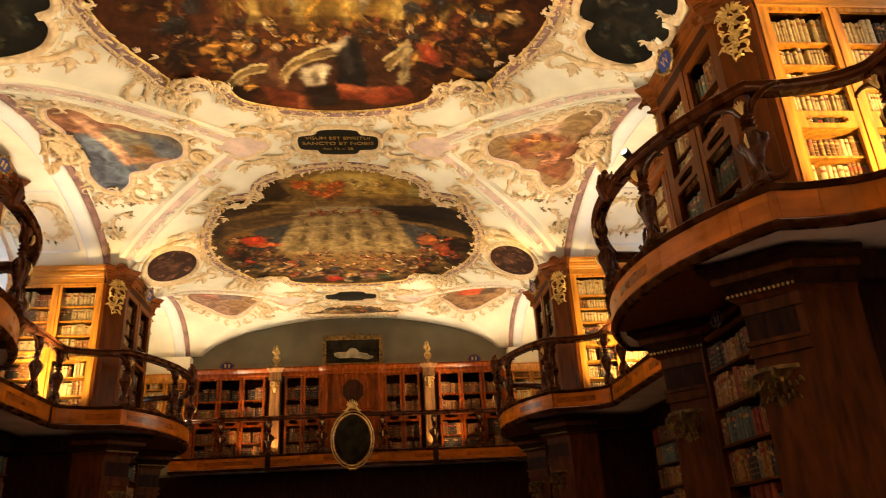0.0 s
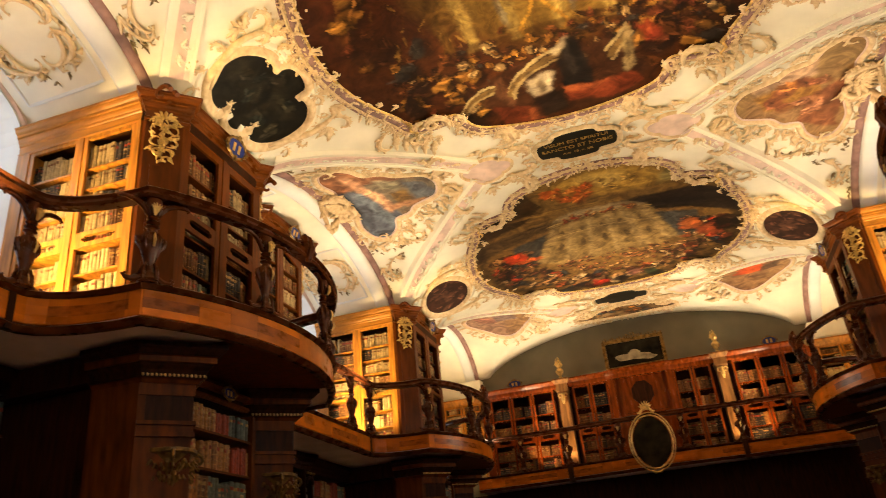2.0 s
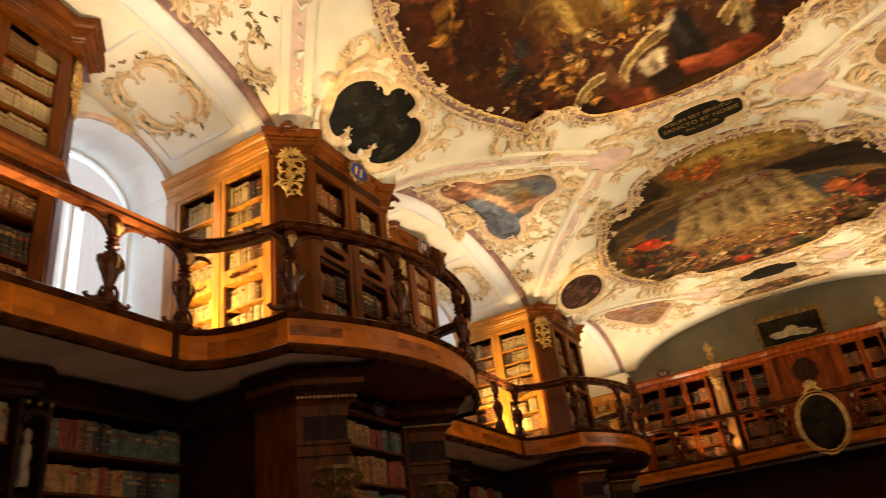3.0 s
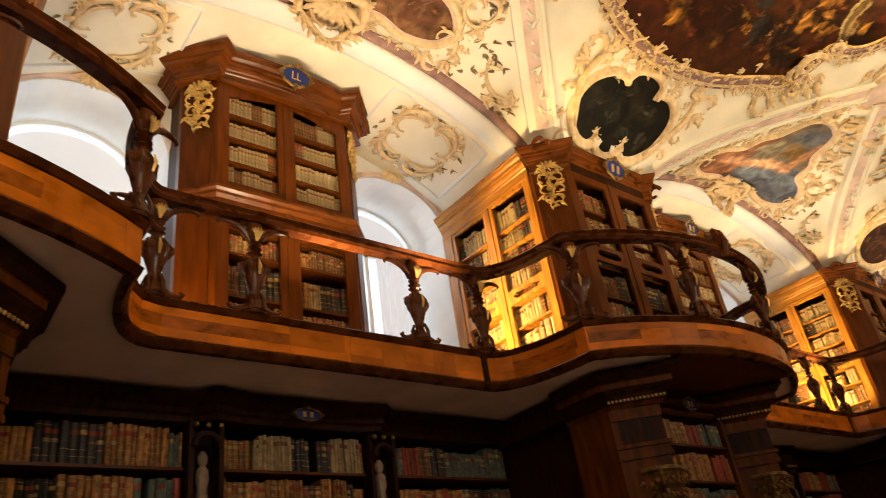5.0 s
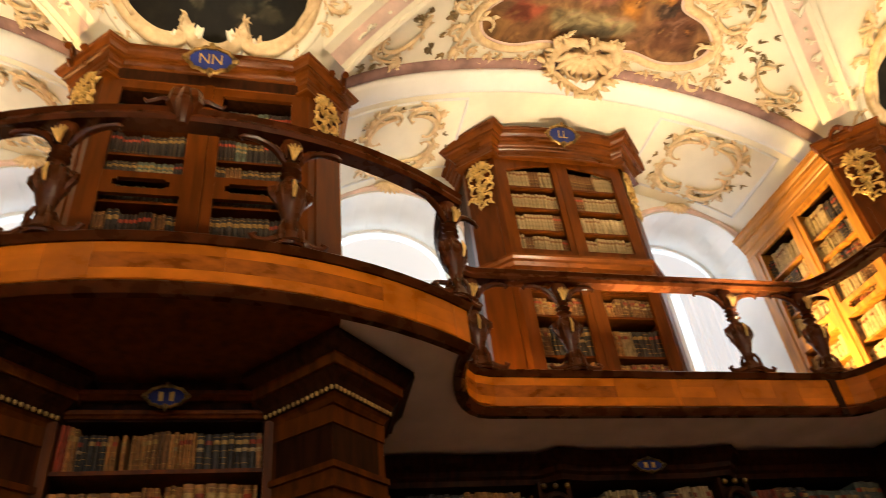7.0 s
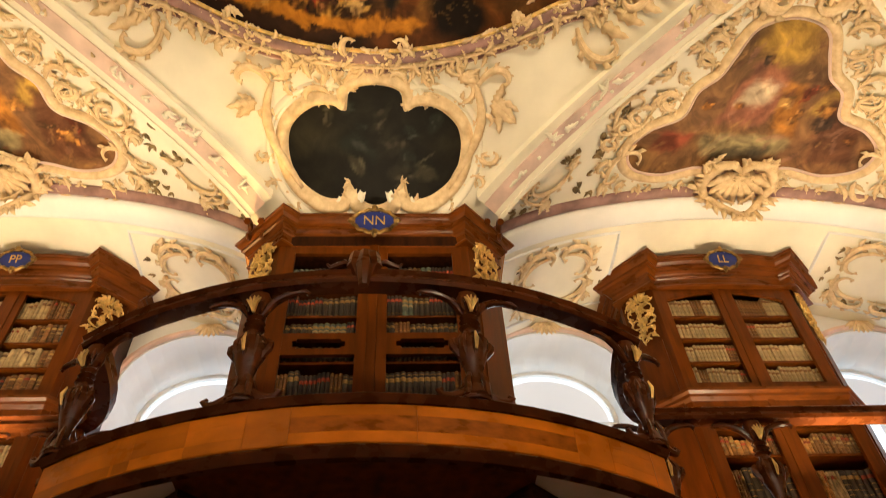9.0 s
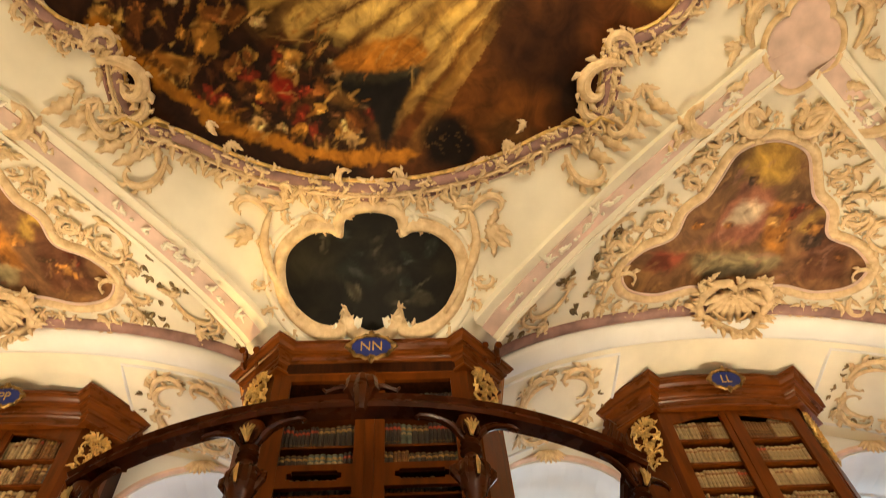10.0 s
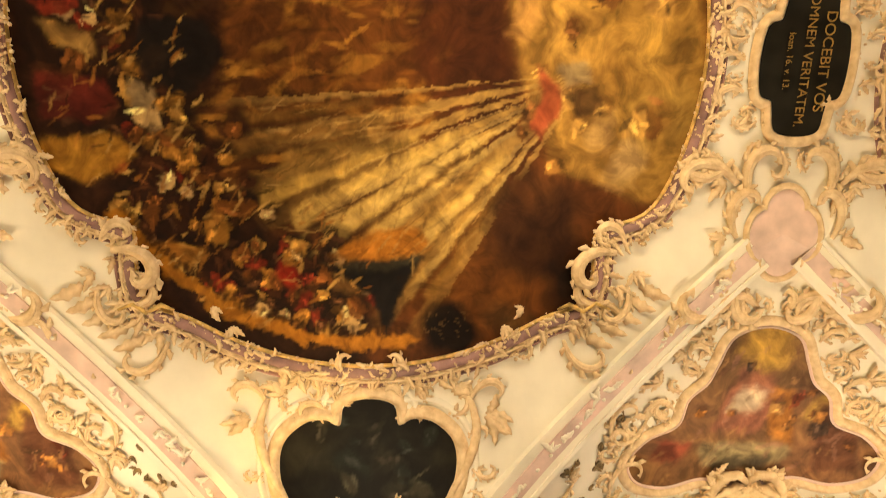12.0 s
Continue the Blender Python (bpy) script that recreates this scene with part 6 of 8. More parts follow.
def baluster_mesh():
    bm = bmesh.new()
    prof = [(0.05, 0.0), (0.078, 0.03), (0.055, 0.07), (0.036, 0.13), (0.042, 0.19), (0.066, 0.27), (0.084, 0.345), (0.074, 0.41), (0.036, 0.47), (0.036, 0.49), (0.058, 0.505), (0.036, 0.525), (0.056, 0.545), (0.034, 0.565), (0.052, 0.585), (0.036, 0.61), (0.05, 0.67), (0.064, 0.73), (0.05, 0.79)]
    lathe(bm, prof, (0, 0, 0), 14)
    for k in range(8):
        a = k * math.pi / 4
        c, s = math.cos(a), math.sin(a)
        # gadroons on the belly and leaves round foot and neck
        tube(bm, [(0.05 * c, 0.05 * s, 0.26), (0.076 * c, 0.076 * s, 0.33), (0.082 * c, 0.082 * s, 0.39), (0.05 * c, 0.05 * s, 0.455)], [0.008, 0.017, 0.018, 0.006], 6)
        tube(bm, [(0.048 * c, 0.048 * s, 0.62), (0.058 * c, 0.058 * s, 0.67), (0.048 * c, 0.048 * s, 0.745)], [0.008, 0.016, 0.008], 6)
        if k % 2:
            tube(bm, [(0.045 * c, 0.045 * s, 0.17), (0.066 * c, 0.066 * s, 0.11), (0.068 * c, 0.068 * s, 0.05), (0.075 * c, 0.075 * s, 0.02)], [0.012, 0.018, 0.018, 0.012], 6)
    lathe(bm, [(0.075, -0.002), (0.08, 0.012), (0.07, 0.026)], (0, 0, 0), 10)
    # curled feet and ears along the rail
    for q in (-1, 1):
        tube(bm, [(0, q * 0.03, 0.10), (0, q * 0.07, 0.05), (0, q * 0.12, 0.026), (0, q * 0.165, 0.03), (0, q * 0.185, 0.055), (0, q * 0.165, 0.07)], [0.02, 0.03, 0.026, 0.02, 0.018, 0.01], 7)
        tube(bm, [(0, q * 0.06, 0.30), (0, q * 0.095, 0.36), (0, q * 0.105, 0.40), (0, q * 0.085, 0.42)], [0.02, 0.026, 0.016, 0.008], 6)
    bmesh.ops.scale(bm, vec=(0.85, 1.08, 1.0), verts=bm.verts)
    return bm


def leaf_mesh():
    bm = bmesh.new()
    for k in range(5):
        a = -1.2 + 0.6 * k
        tube(bm, [(0.05, 0, 0.60), (0.075, 0.02 * math.sin(a), 0.65), (0.075, 0.045 * math.sin(a), 0.67 + 0.035 * math.cos(a))], [0.010, 0.013, 0.005], 4)
    tube(bm, [(0.08, 0.0, 0.30), (0.10, 0.0, 0.36), (0.085, 0.0, 0.42)], [0.008, 0.014, 0.005], 4)
    return bm


def bracket_mesh(s):
    """A curled arm from a post up to the handrail."""
    bm = bmesh.new()
    ctl = [(0.02, 0.59), (0.045, 0.625), (0.07, 0.67), (0.105, 0.71), (0.16, 0.738), (0.22, 0.75), (0.275, 0.748), (0.30, 0.73), (0.285, 0.715)]
    tube(bm, [(0.0, s * y, z) for y, z in ctl], [0.012, 0.020, 0.024, 0.025, 0.023, 0.020, 0.016, 0.012, 0.008], 8)
    return bm


POSTS = (-2.75, -2.02, -1.64, -0.6, 0.6, 1.64, 2.02, 2.75)
BAL = finish(baluster_mesh(), "baluster", WOOD_RAIL, True)
LEAF = finish(leaf_mesh(), "gilt_leaf", GILT, True)
ARM = {s: finish(bracket_mesh(s), "bracket", WOOD_RAIL, True) for s in (-1, 1)}


def parapet(g, line, seed):
    """Inlaid parapet, mouldings and handrail along a plan line."""
    bm = bmesh.new()
    sweep(bm, line, [(-0.05, GAL_LO + 0.05), (-0.05, GAL_HI - 0.05), (0.0, GAL_HI - 0.05), (0.0, GAL_LO + 0.05)])
    part("parapet", bm, VENEER, g)
    total = sum(math.dist(a, b) for a, b in zip(line, line[1:]))
    rng = random.Random(seed)
    s = 0.03
    while s < total - 0.12:
        w = min(rng.choice((0.22, 0.62, 0.85, 0.3)), total - s - 0.02)
        seg = walk_line(line, s, s + w - 0.0015, 4)
        if len(seg) == 5:
            if w > 0.25:
                layers = ((GAL_LO + 0.055, GAL_LO + 0.115, VENEER), (GAL_LO + 0.1155, GAL_HI - 0.1155, VENEER_BURL if w > 0.5 and rng.random() < 0.75 else VENEER), (GAL_HI - 0.115, GAL_HI - 0.055, VENEER))
            else:
                layers = ((GAL_LO + 0.055, GAL_HI - 0.055, VENEER),)
            for z0, z1, mat in layers:
                bm = bmesh.new()
                sweep(bm, seg, [(-0.002, z0), (-0.002, z1), (0.003, z1), (0.003, z0)])
                part("veneer", bm, mat, g)
        s += w
    bm = bmesh.new()
    sweep(bm, line, [(-0.06, GAL_HI - 0.05), (-0.06, GAL_HI), (0.03, GAL_HI), (0.042, GAL_HI - 0.012), (0.032, GAL_HI - 0.025), (0.015, GAL_HI - 0.05)])
    part("upper_moulding", bm, WOOD_RAIL, g, smooth=True)
    bm = bmesh.new()
    sweep(bm, line, [(-0.06, GAL_LO - 0.02), (-0.06, GAL_LO + 0.04), (0.008, GAL_LO + 0.04), (0.022, GAL_LO + 0.025), (0.012, GAL_LO + 0.008), (-0.015, GAL_LO - 0.02)])
    part("lower_moulding", bm, WOOD_RAIL, g, smooth=True)
    bm = bmesh.new()
    sweep(bm, line, [(-0.05, 4.705), (-0.065, 4.73), (-0.055, 4.76), (-0.075, 4.785), (-0.045, 4.81), (0.045, 4.81), (0.075, 4.785), (0.055, 4.76), (0.065, 4.73), (0.05, 4.705)])
    part("handrail", bm, WOOD_RAIL, g, smooth=True)


def posts_on(g, places):
    for x, y, turn, arms in places:
        m = pose(x, y, GAL_HI, 0, 0, turn)
        b = new("baluster", BAL)
        b.parent, b.matrix_local = g, m
        b["label"] = "carved dark wooden baluster with gilt leaves"
        l = new("gilt_leaf", LEAF)
        l.parent = b
        for s in arms:
            a = new("bracket", ARM[s])
            a.parent = b


def gallery(m, seed):
    g = thing("gallery", m, "walnut gallery bowing round the pier with inlaid parapet", "gallery", "galleries", "structure")
    line = LINE
    bm = bmesh.new()
    prism(bm, [(0.0, line[0][1])] + [(u - 0.03, v) for u, v in line] + [(0.0, line[-1][1])], GAL_LO + 0.02, GAL_HI - 0.06)
    part("floor_slab", bm, SOFFIT, g, "grey plastered gallery underside")
    parapet(g, line, seed)
    # dark wooden soffit between the pilasters of the pier
    bow = [(u - 0.07, v) for u, v in line if abs(v) < 0.99]
    bm = bmesh.new()
    prism(bm, [(1.5, bow[0][1])] + bow + [(1.5, bow[-1][1])], GAL_LO - 0.014, GAL_LO + 0.016)
    part("soffit_board", bm, WOOD_MID, g, "dark wooden soffit board under the bow")
    # dark strip where the straight front meets the cove
    q = -2.09 if m.translation.x < 0 else 2.09
    bm = bmesh.new()
    box(bm, 1.42, 1.468, q - 0.03, q + 0.03, GAL_LO - 0.024, GAL_HI - 0.004)
    part("parapet_strip", bm, WOOD_DARK, g, "dark strip on the parapet")
    posts_on(g, [(at_line(v) - 0.01, v, 0 if abs(v) > 1.7 else v * 20, (-1, 1)) for v in POSTS])
    bm = bmesh.new()
    for s in (-1, 1):
        tube(bm, [(2.87, s * 0.02, 4.72), (2.90, s * 0.06, 4.82), (2.89, s * 0.05, 4.92), (2.87, s * 0.02, 4.97)], [0.03, 0.045, 0.04, 0.02], 6)
        tube(bm, [(2.88, s * 0.05, 4.84), (2.89, s * 0.12, 4.86), (2.88, s * 0.2, 4.83), (2.88, s * 0.22, 4.86)], [0.02, 0.022, 0.016, 0.008], 6)
    tube(bm, [(2.9, 0, 4.66), (2.93, 0, 4.8), (2.91, 0, 4.93)], [0.03, 0.05, 0.03], 7)
    part("carved_crest", bm, WOOD_RAIL, g, smooth=True)
    return g


VENEER_BURL = material("burl_veneer", (0.31, 0.082, 0.005), 0.30, 0, 9.0, 0.3, 0.04, 40, (1, 1, 2), gloss=0.16, random_ob=0.25)

# ---- bookcases ----


def case_outline(half, front, cant, back=0.0):
    return [(back, -half), (front - cant, -half), (front, -half + cant), (front, half - cant), (front - cant, half), (back, half)]


CORNICE = [(-0.05, -0.31), (0.02, -0.31), (0.026, -0.295), (0.02, -0.28), (0.008, -0.272), (0.012, -0.20), (0.03, -0.19), (0.034, -0.165), (0.05, -0.155), (0.066, -0.135), (0.072, -0.11), (0.10, -0.105), (0.10, -0.075), (0.112, -0.07), (0.135, -0.058), (0.15, -0.04), (0.155, -0.025), (0.172, -0.02), (0.172, 0.0), (-0.05, 0.0)]


def winged(half, front, cant, arch=False):
    """The line of a cornice whose corners stand out as wings."""
    a = [(0, -half), (front - cant - 0.03, -half), (front - cant + 0.03, -half - 0.07), (front + 0.07, -half + cant - 0.03), (front + 0.0, -half + cant + 0.05)]
    mid = [(front + 0.04, -0.35), (front + 0.05, 0.0), (front + 0.04, 0.35)] if arch else []
    return a + mid + [(u, -v) for u, v in a[::-1]]


def rosette(parent, m):
    """Pierced gilt ornament of scrolls."""
    bm = bmesh.new()
    rng = random.Random(5)
    for s in (-1, 1):
        for (y, z, r, a0, a1) in ((0.05, 0.10, 0.065, -0.6, 4.2), (0.06, -0.02, 0.06, -2.2, 2.4), (0.04, -0.13, 0.05, -1.2, 3.4), (0.09, 0.17, 0.035, 0, 5), (0.02, -0.2, 0.03, 0, 5)):
            pts = [(0.02 + 0.01 * math.sin(i), s * (y + r * (1 - 0.4 * i / 9) * math.cos(a0 + (a1 - a0) * i / 9)), z + r * (1 - 0.4 * i / 9) * math.sin(a0 + (a1 - a0) * i / 9)) for i in range(10)]
            tube(bm, pts, [0.005 + 0.006 * math.sin(math.pi * i / 9) for i in range(10)], 5)
    for k in range(7):
        a = math.pi * (k / 6)
        tube(bm, [(0.02, 0.03 * math.cos(a), 0.2 + 0.02 * math.sin(a)), (0.035, 0.08 * math.cos(a), 0.22 + 0.06 * math.sin(a)), (0.02, 0.11 * math.cos(a), 0.22 + 0.09 * math.sin(a))], [0.012, 0.016, 0.004], 4)
    for k in range(84):
        y, z = rng.uniform(-0.10, 0.10), rng.uniform(-0.24, 0.24)
        if abs(y) > 0.11 - 0.2 * max(0, -z - 0.05):
            continue
        a, q = rng.uniform(0, 6.28), rng.uniform(0.035, 0.065)
        tube(bm, [(0.012, y, z), (0.03, y + 0.5 * q * math.cos(a), z + 0.5 * q * math.sin(a)), (0.016, y + q * math.cos(a + 0.5), z + q * math.sin(a + 0.5))], [0.009, 0.015, 0.003], 4)
    lathe(bm, [(0.045, -0.02), (0.04, 0.015), (0.015, 0.03)], (0, 0, 0), 8)
    vs = list(bm.verts)[-24:]
    bmesh.ops.rotate(bm, cent=(0, 0, 0), matrix=Matrix.Rotation(math.pi / 2, 3, "Y"), verts=vs)
    ob = part("gilt_rosette", bm, GILT, parent, "pierced gilt scroll ornament", smooth=True)
    ob.matrix_local = m @ Matrix.Diagonal((1.2, 1.2, 1.15, 1))
    return ob


def name_plate(parent, m, text):
    """Blue oval plate in a gilt frame."""
    bm = bmesh.new()
    vs = [bm.verts.new((0.02, 0.15 * math.cos(a), 0.085 * math.sin(a))) for a in [2 * math.pi * i / 24 for i in range(24)]]
    bm.faces.new(vs)
    r = bmesh.ops.extrude_face_region(bm, geom=bm.faces[:])
    bmesh.ops.translate(bm, vec=(-0.03, 0, 0), verts=[e for e in r["geom"] if isinstance(e, bmesh.types.BMVert)])
    p = part("name_plate", bm, BLUE, parent, "blue enamel plate in a gilt frame")
    p.matrix_local = m
    bm = bmesh.new()
    n = 24
    ring = [(0.022, (0.16 + 0.012 * (i % 2)) * math.cos(2 * math.pi * i / n), (0.095 + 0.012 * (i % 2)) * math.sin(2 * math.pi * i / n)) for i in range(n)]
    tube(bm, ring + ring[:1], 0.016, 5)
    for a in (math.pi / 2, -math.pi / 2, 0, math.pi):
        tube(bm, [(0.02, 0.16 * math.cos(a), 0.09 * math.sin(a)), (0.03, 0.19 * math.cos(a), 0.125 * math.sin(a)), (0.02, 0.205 * math.cos(a), 0.145 * math.sin(a))], [0.03, 0.022, 0.006], 5)
    part("gilt_frame", bm, GILT_OLD, p, smooth=True)
    if text:
        lettering(text, 0.115, p, Matrix.Translation((0.024, 0, 0)) @ pose(0, 0, 0, 90, 0, 90), LETTER_GOLD)
    else:
        for y in (-0.045, 0.045):
            bm = bmesh.new()
            box(bm, 0.021, 0.025, y - 0.02, y + 0.02, -0.045, 0.045)
            part("letter_bar", bm, LETTER_GOLD, p)
    return p


def frame_bars(parent, name, m, y0, y1, z0, z1, w, mat, slots=(), front=0.0, depth=0.035, label="", arch=0.0):
    """A door frame: stiles, rails and, at each slot height, a rail pierced by a cartouche opening."""
    bm = bmesh.new()
    f0, f1 = front - depth, front
    box(bm, f0, f1, y0, y0 + w, z0, z1)
    box(bm, f0, f1, y1 - w, y1, z0, z1)
    box(bm, f0, f1, y0 + w, y1 - w, z0, z0 + w)
    if arch:
        n = 8
        for i in range(n):
            ya, yb = y0 + w + (y1 - y0 - 2 * w) * i / n, y0 + w + (y1 - y0 - 2 * w) * (i + 1) / n
            # rises towards the middle of the case
            ka, kb = ((ya - y0) / (y1 - y0), (yb - y0) / (y1 - y0))
            if arch < 0:
                ka, kb = 1 - ka, 1 - kb
            za, zb = z1 - w - abs(arch) * (1 - math.sin(ka * math.pi / 2)), z1 - w - abs(arch) * (1 - math.sin(kb * math.pi / 2))
            vs = [bm.verts.new((x, y, z)) for x in (f0, f1) for y, z in ((ya, za), (yb, zb), (yb, z1), (ya, z1))]
            for q in ((3, 2, 1, 0), (4, 5, 6, 7), (0, 1, 5, 4)):
                bm.faces.new([vs[k] for k in q])
    else:
        box(bm, f0, f1, y0 + w, y1 - w, z1 - w, z1)
    for sz, sh in slots:
        ya, yb = y0 + w, y1 - w
        t = sh * 0.28
        box(bm, f0, f1 - 0.002, ya, yb, sz, sz + t)
        box(bm, f0, f1 - 0.002, ya, yb, sz + sh - t, sz + sh)
        e = (yb - ya) * 0.14
        prism_pts = ((ya, ya + e), (yb - e, yb))
        for k, (a, b) in enumerate(prism_pts):
            box(bm, f0, f1 - 0.002, a, b, sz + t, sz + sh - t)
            c = b if k == 0 else a
            box(bm, f0, f1 - 0.002, min(c, c + (0.03 if k == 0 else -0.03)), max(c, c + (0.03 if k == 0 else -0.03)), sz + t, sz + t + 0.02)
            box(bm, f0, f1 - 0.002, min(c, c + (0.03 if k == 0 else -0.03)), max(c, c + (0.03 if k == 0 else -0.03)), sz + sh - t - 0.02, sz + sh - t)
    ob = part(name, bm, mat, parent, label)
    ob.matrix_local = m
    return ob


def shelf_bay(parent, base, m, y0, y1, zs, top, depth, mat, stack, palette, singles=None, front=-0.045, sets={}):
    """Shelves and their books; local x looks out of the case."""
    for i, z in enumerate(zs):
        bm = bmesh.new()
        box(bm, front - depth, front + 0.005, y0, y1, z - 0.022, z)
        ob = part("shelf", bm, mat, parent)
        ob.matrix_local = m
        nxt = zs[i + 1] - 0.022 if i + 1 < len(zs) else top
        if nxt - z > 0.12:
            if singles:
                single_row(base @ m, y0, y1, z, nxt - z, front - 0.01, singles * 100 + i, "books in the bookcase")
            else:
                stack.row(base @ m, y0, y1, z, min(nxt - z, 0.36), front - 0.01, depth, sets.get(i, palette))
    bm = bmesh.new()
    box(bm, front - depth - 0.02, front - depth, y0, y1, zs[0], top)
    ob = part("back_panel", bm, WOOD_DARK, parent)
    ob.matrix_local = m


FACE_P = Matrix.Rotation(math.pi / 2, 4, "Z")
FACE_M = Matrix.Rotation(-math.pi / 2, 4, "Z")


def pier_bookcase(m, text, seed, singles=None):
    c = thing("pier_bookcase", m, "tall walnut bookcase round a pier, full of old books", "bookcase", "pier bookcases")
    stack = BookStack(seed)
    z0, z1 = GAL_HI - 0.06, 6.46
    half, front, cant = 1.02, 1.87, 0.26
    out = case_outline(half, front, cant)
    for s in (-1, 1):
        bm = bmesh.new()
        prism(bm, [(front - cant, s * half), (front, s * (half - cant)), (front, s * (half - cant - 0.06)), (front - 0.12, s * (half - cant - 0.06)), (front - cant - 0.06, s * (half - 0.14)), (front - cant - 0.06, s * half)][::s], z0, z1 - 0.28)
        part("corner_post", bm, WOOD, c)
        # raised panel and rosette on the cant
        cm = Matrix.Translation((front - cant / 2, s * (half - cant / 2), 0)) @ Matrix.Rotation(s * math.pi / 4, 4, "Z")
        bm = bmesh.new()
        box(bm, 0.0, 0.012, -0.11, 0.11, z0 + 0.12, 5.62)
        p = part("raised_panel", bm, WOOD, c)
        p.matrix_local = cm
        rosette(c, cm @ Matrix.Translation((0.0, 0, 5.93)))
    bm = bmesh.new()
    line = winged(half - 0.05, front - 0.02, cant)
    prof = [(o * 0.66, z + z1) for o, z in CORNICE]
    sweep(bm, line[1:-1], prof)
    part("cornice", bm, WOOD_MOULD, c)
    for pa, pb in ((line[0], line[1]), (line[-2], line[-1])):
        bm = bmesh.new()
        sweep(bm, [pa, pb], [(o + 0.05, z) for o, z in prof])
        part("side_cornice", bm, LIT_MOULD, c, "stepped side cornice in walnut tinted as lamplit")
    bm = bmesh.new()
    prism(bm, out, z1 - 0.30, z1 - 0.02)
    part("top_board", bm, WOOD_DARK, c)
    # carved scrolls that stand over the corners
    for s in (-1, 1):
        bm = bmesh.new()
        for k in (-0.08, 0.08):
            pts = [(front - 0.06 + 0.10 * math.cos(a) * (1 - 0.06 * i), s * (half - 0.02 + k * 0.7), z1 - 0.06 + 0.10 * math.sin(a) * (1 - 0.06 * i)) for i, a in enumerate([0.2 + 0.5 * j for j in range(11)])]
            tube(bm, pts, [0.03 - 0.0015 * i for i in range(11)], 6)
        part("corner_scroll", bm, WOOD, c, smooth=True)
    bm = bmesh.new()
    box(bm, 0, 1.5, -0.70, 0.70, z0, z1 - 0.31)
    part("core", bm, WOOD_DARK, c)
    zs = [3.98, 4.32, 4.66, 5.02, 5.22, 5.46, 5.74]
    top = 6.06
    for s in (-1, 1):
        a, b = sorted((s * 0.035, s * 0.70))
        frame_bars(c, "door", Matrix.Translation((front, 0, 0)), a, b, 3.96, 6.14, 0.075, WOOD, ((5.02, 0.2),), label="walnut door with a pierced middle rail")
        a, b = sorted((s * 0.04, s * 0.69))
        shelf_bay(c, m, Matrix.Translation((front, 0, 0)), a, b, zs, top, 0.24, WOOD, stack, PAL_MIX, singles + (s > 0) if singles else None, front=-0.085)
    bm = bmesh.new()
    box(bm, front - 0.05, front + 0.01, -0.034, 0.034, 3.96, 6.16)
    part("centre_stile", bm, WOOD, c)
    # the two flanks, in walnut whose colour already holds the gold lamplight
    for s, rot in ((-1, FACE_M), (1, FACE_P)):
        f = Matrix.Translation((0, s * half, 0)) @ rot
        zs2 = [3.98, 4.28, 4.58, 4.86, 5.03, 5.28, 5.53, 5.78]
        for a, b in ((0.16, 0.80), (0.86, 1.50)):
            a2, b2 = (a, b) if s < 0 else (-b, -a)
            frame_bars(c, "side_door", f, a2, b2, 3.96, 6.16, 0.05, WOOD_LIT, ((4.84, 0.17),), label="open side shelf frame in walnut tinted as lamplit")
            shelf_bay(c, m, f, a2 + 0.01, b2 - 0.01, zs2, 6.1, 0.22, WOOD_LIT, stack, PAL_PALE)
        for a, b in ((0.0, 0.155), (0.805, 0.855), (1.505, 1.56)):
            a2, b2 = (a, b) if s < 0 else (-b, -a)
            bm = bmesh.new()
            box(bm, -0.27, 0.012, a2, b2, 3.9, 6.17)
            p = part("side_stile", bm, WOOD_LIT, c)
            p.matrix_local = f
    name_plate(c, Matrix.Translation((front + 0.13, 0, 6.30)) @ pose(0, 0, 0, 0, 14, 0) @ Matrix.Diagonal((1, 1.05, 1.12, 1)), text)
    stack.finish("shelved_books", "rows of old leather and vellum books")
    return c


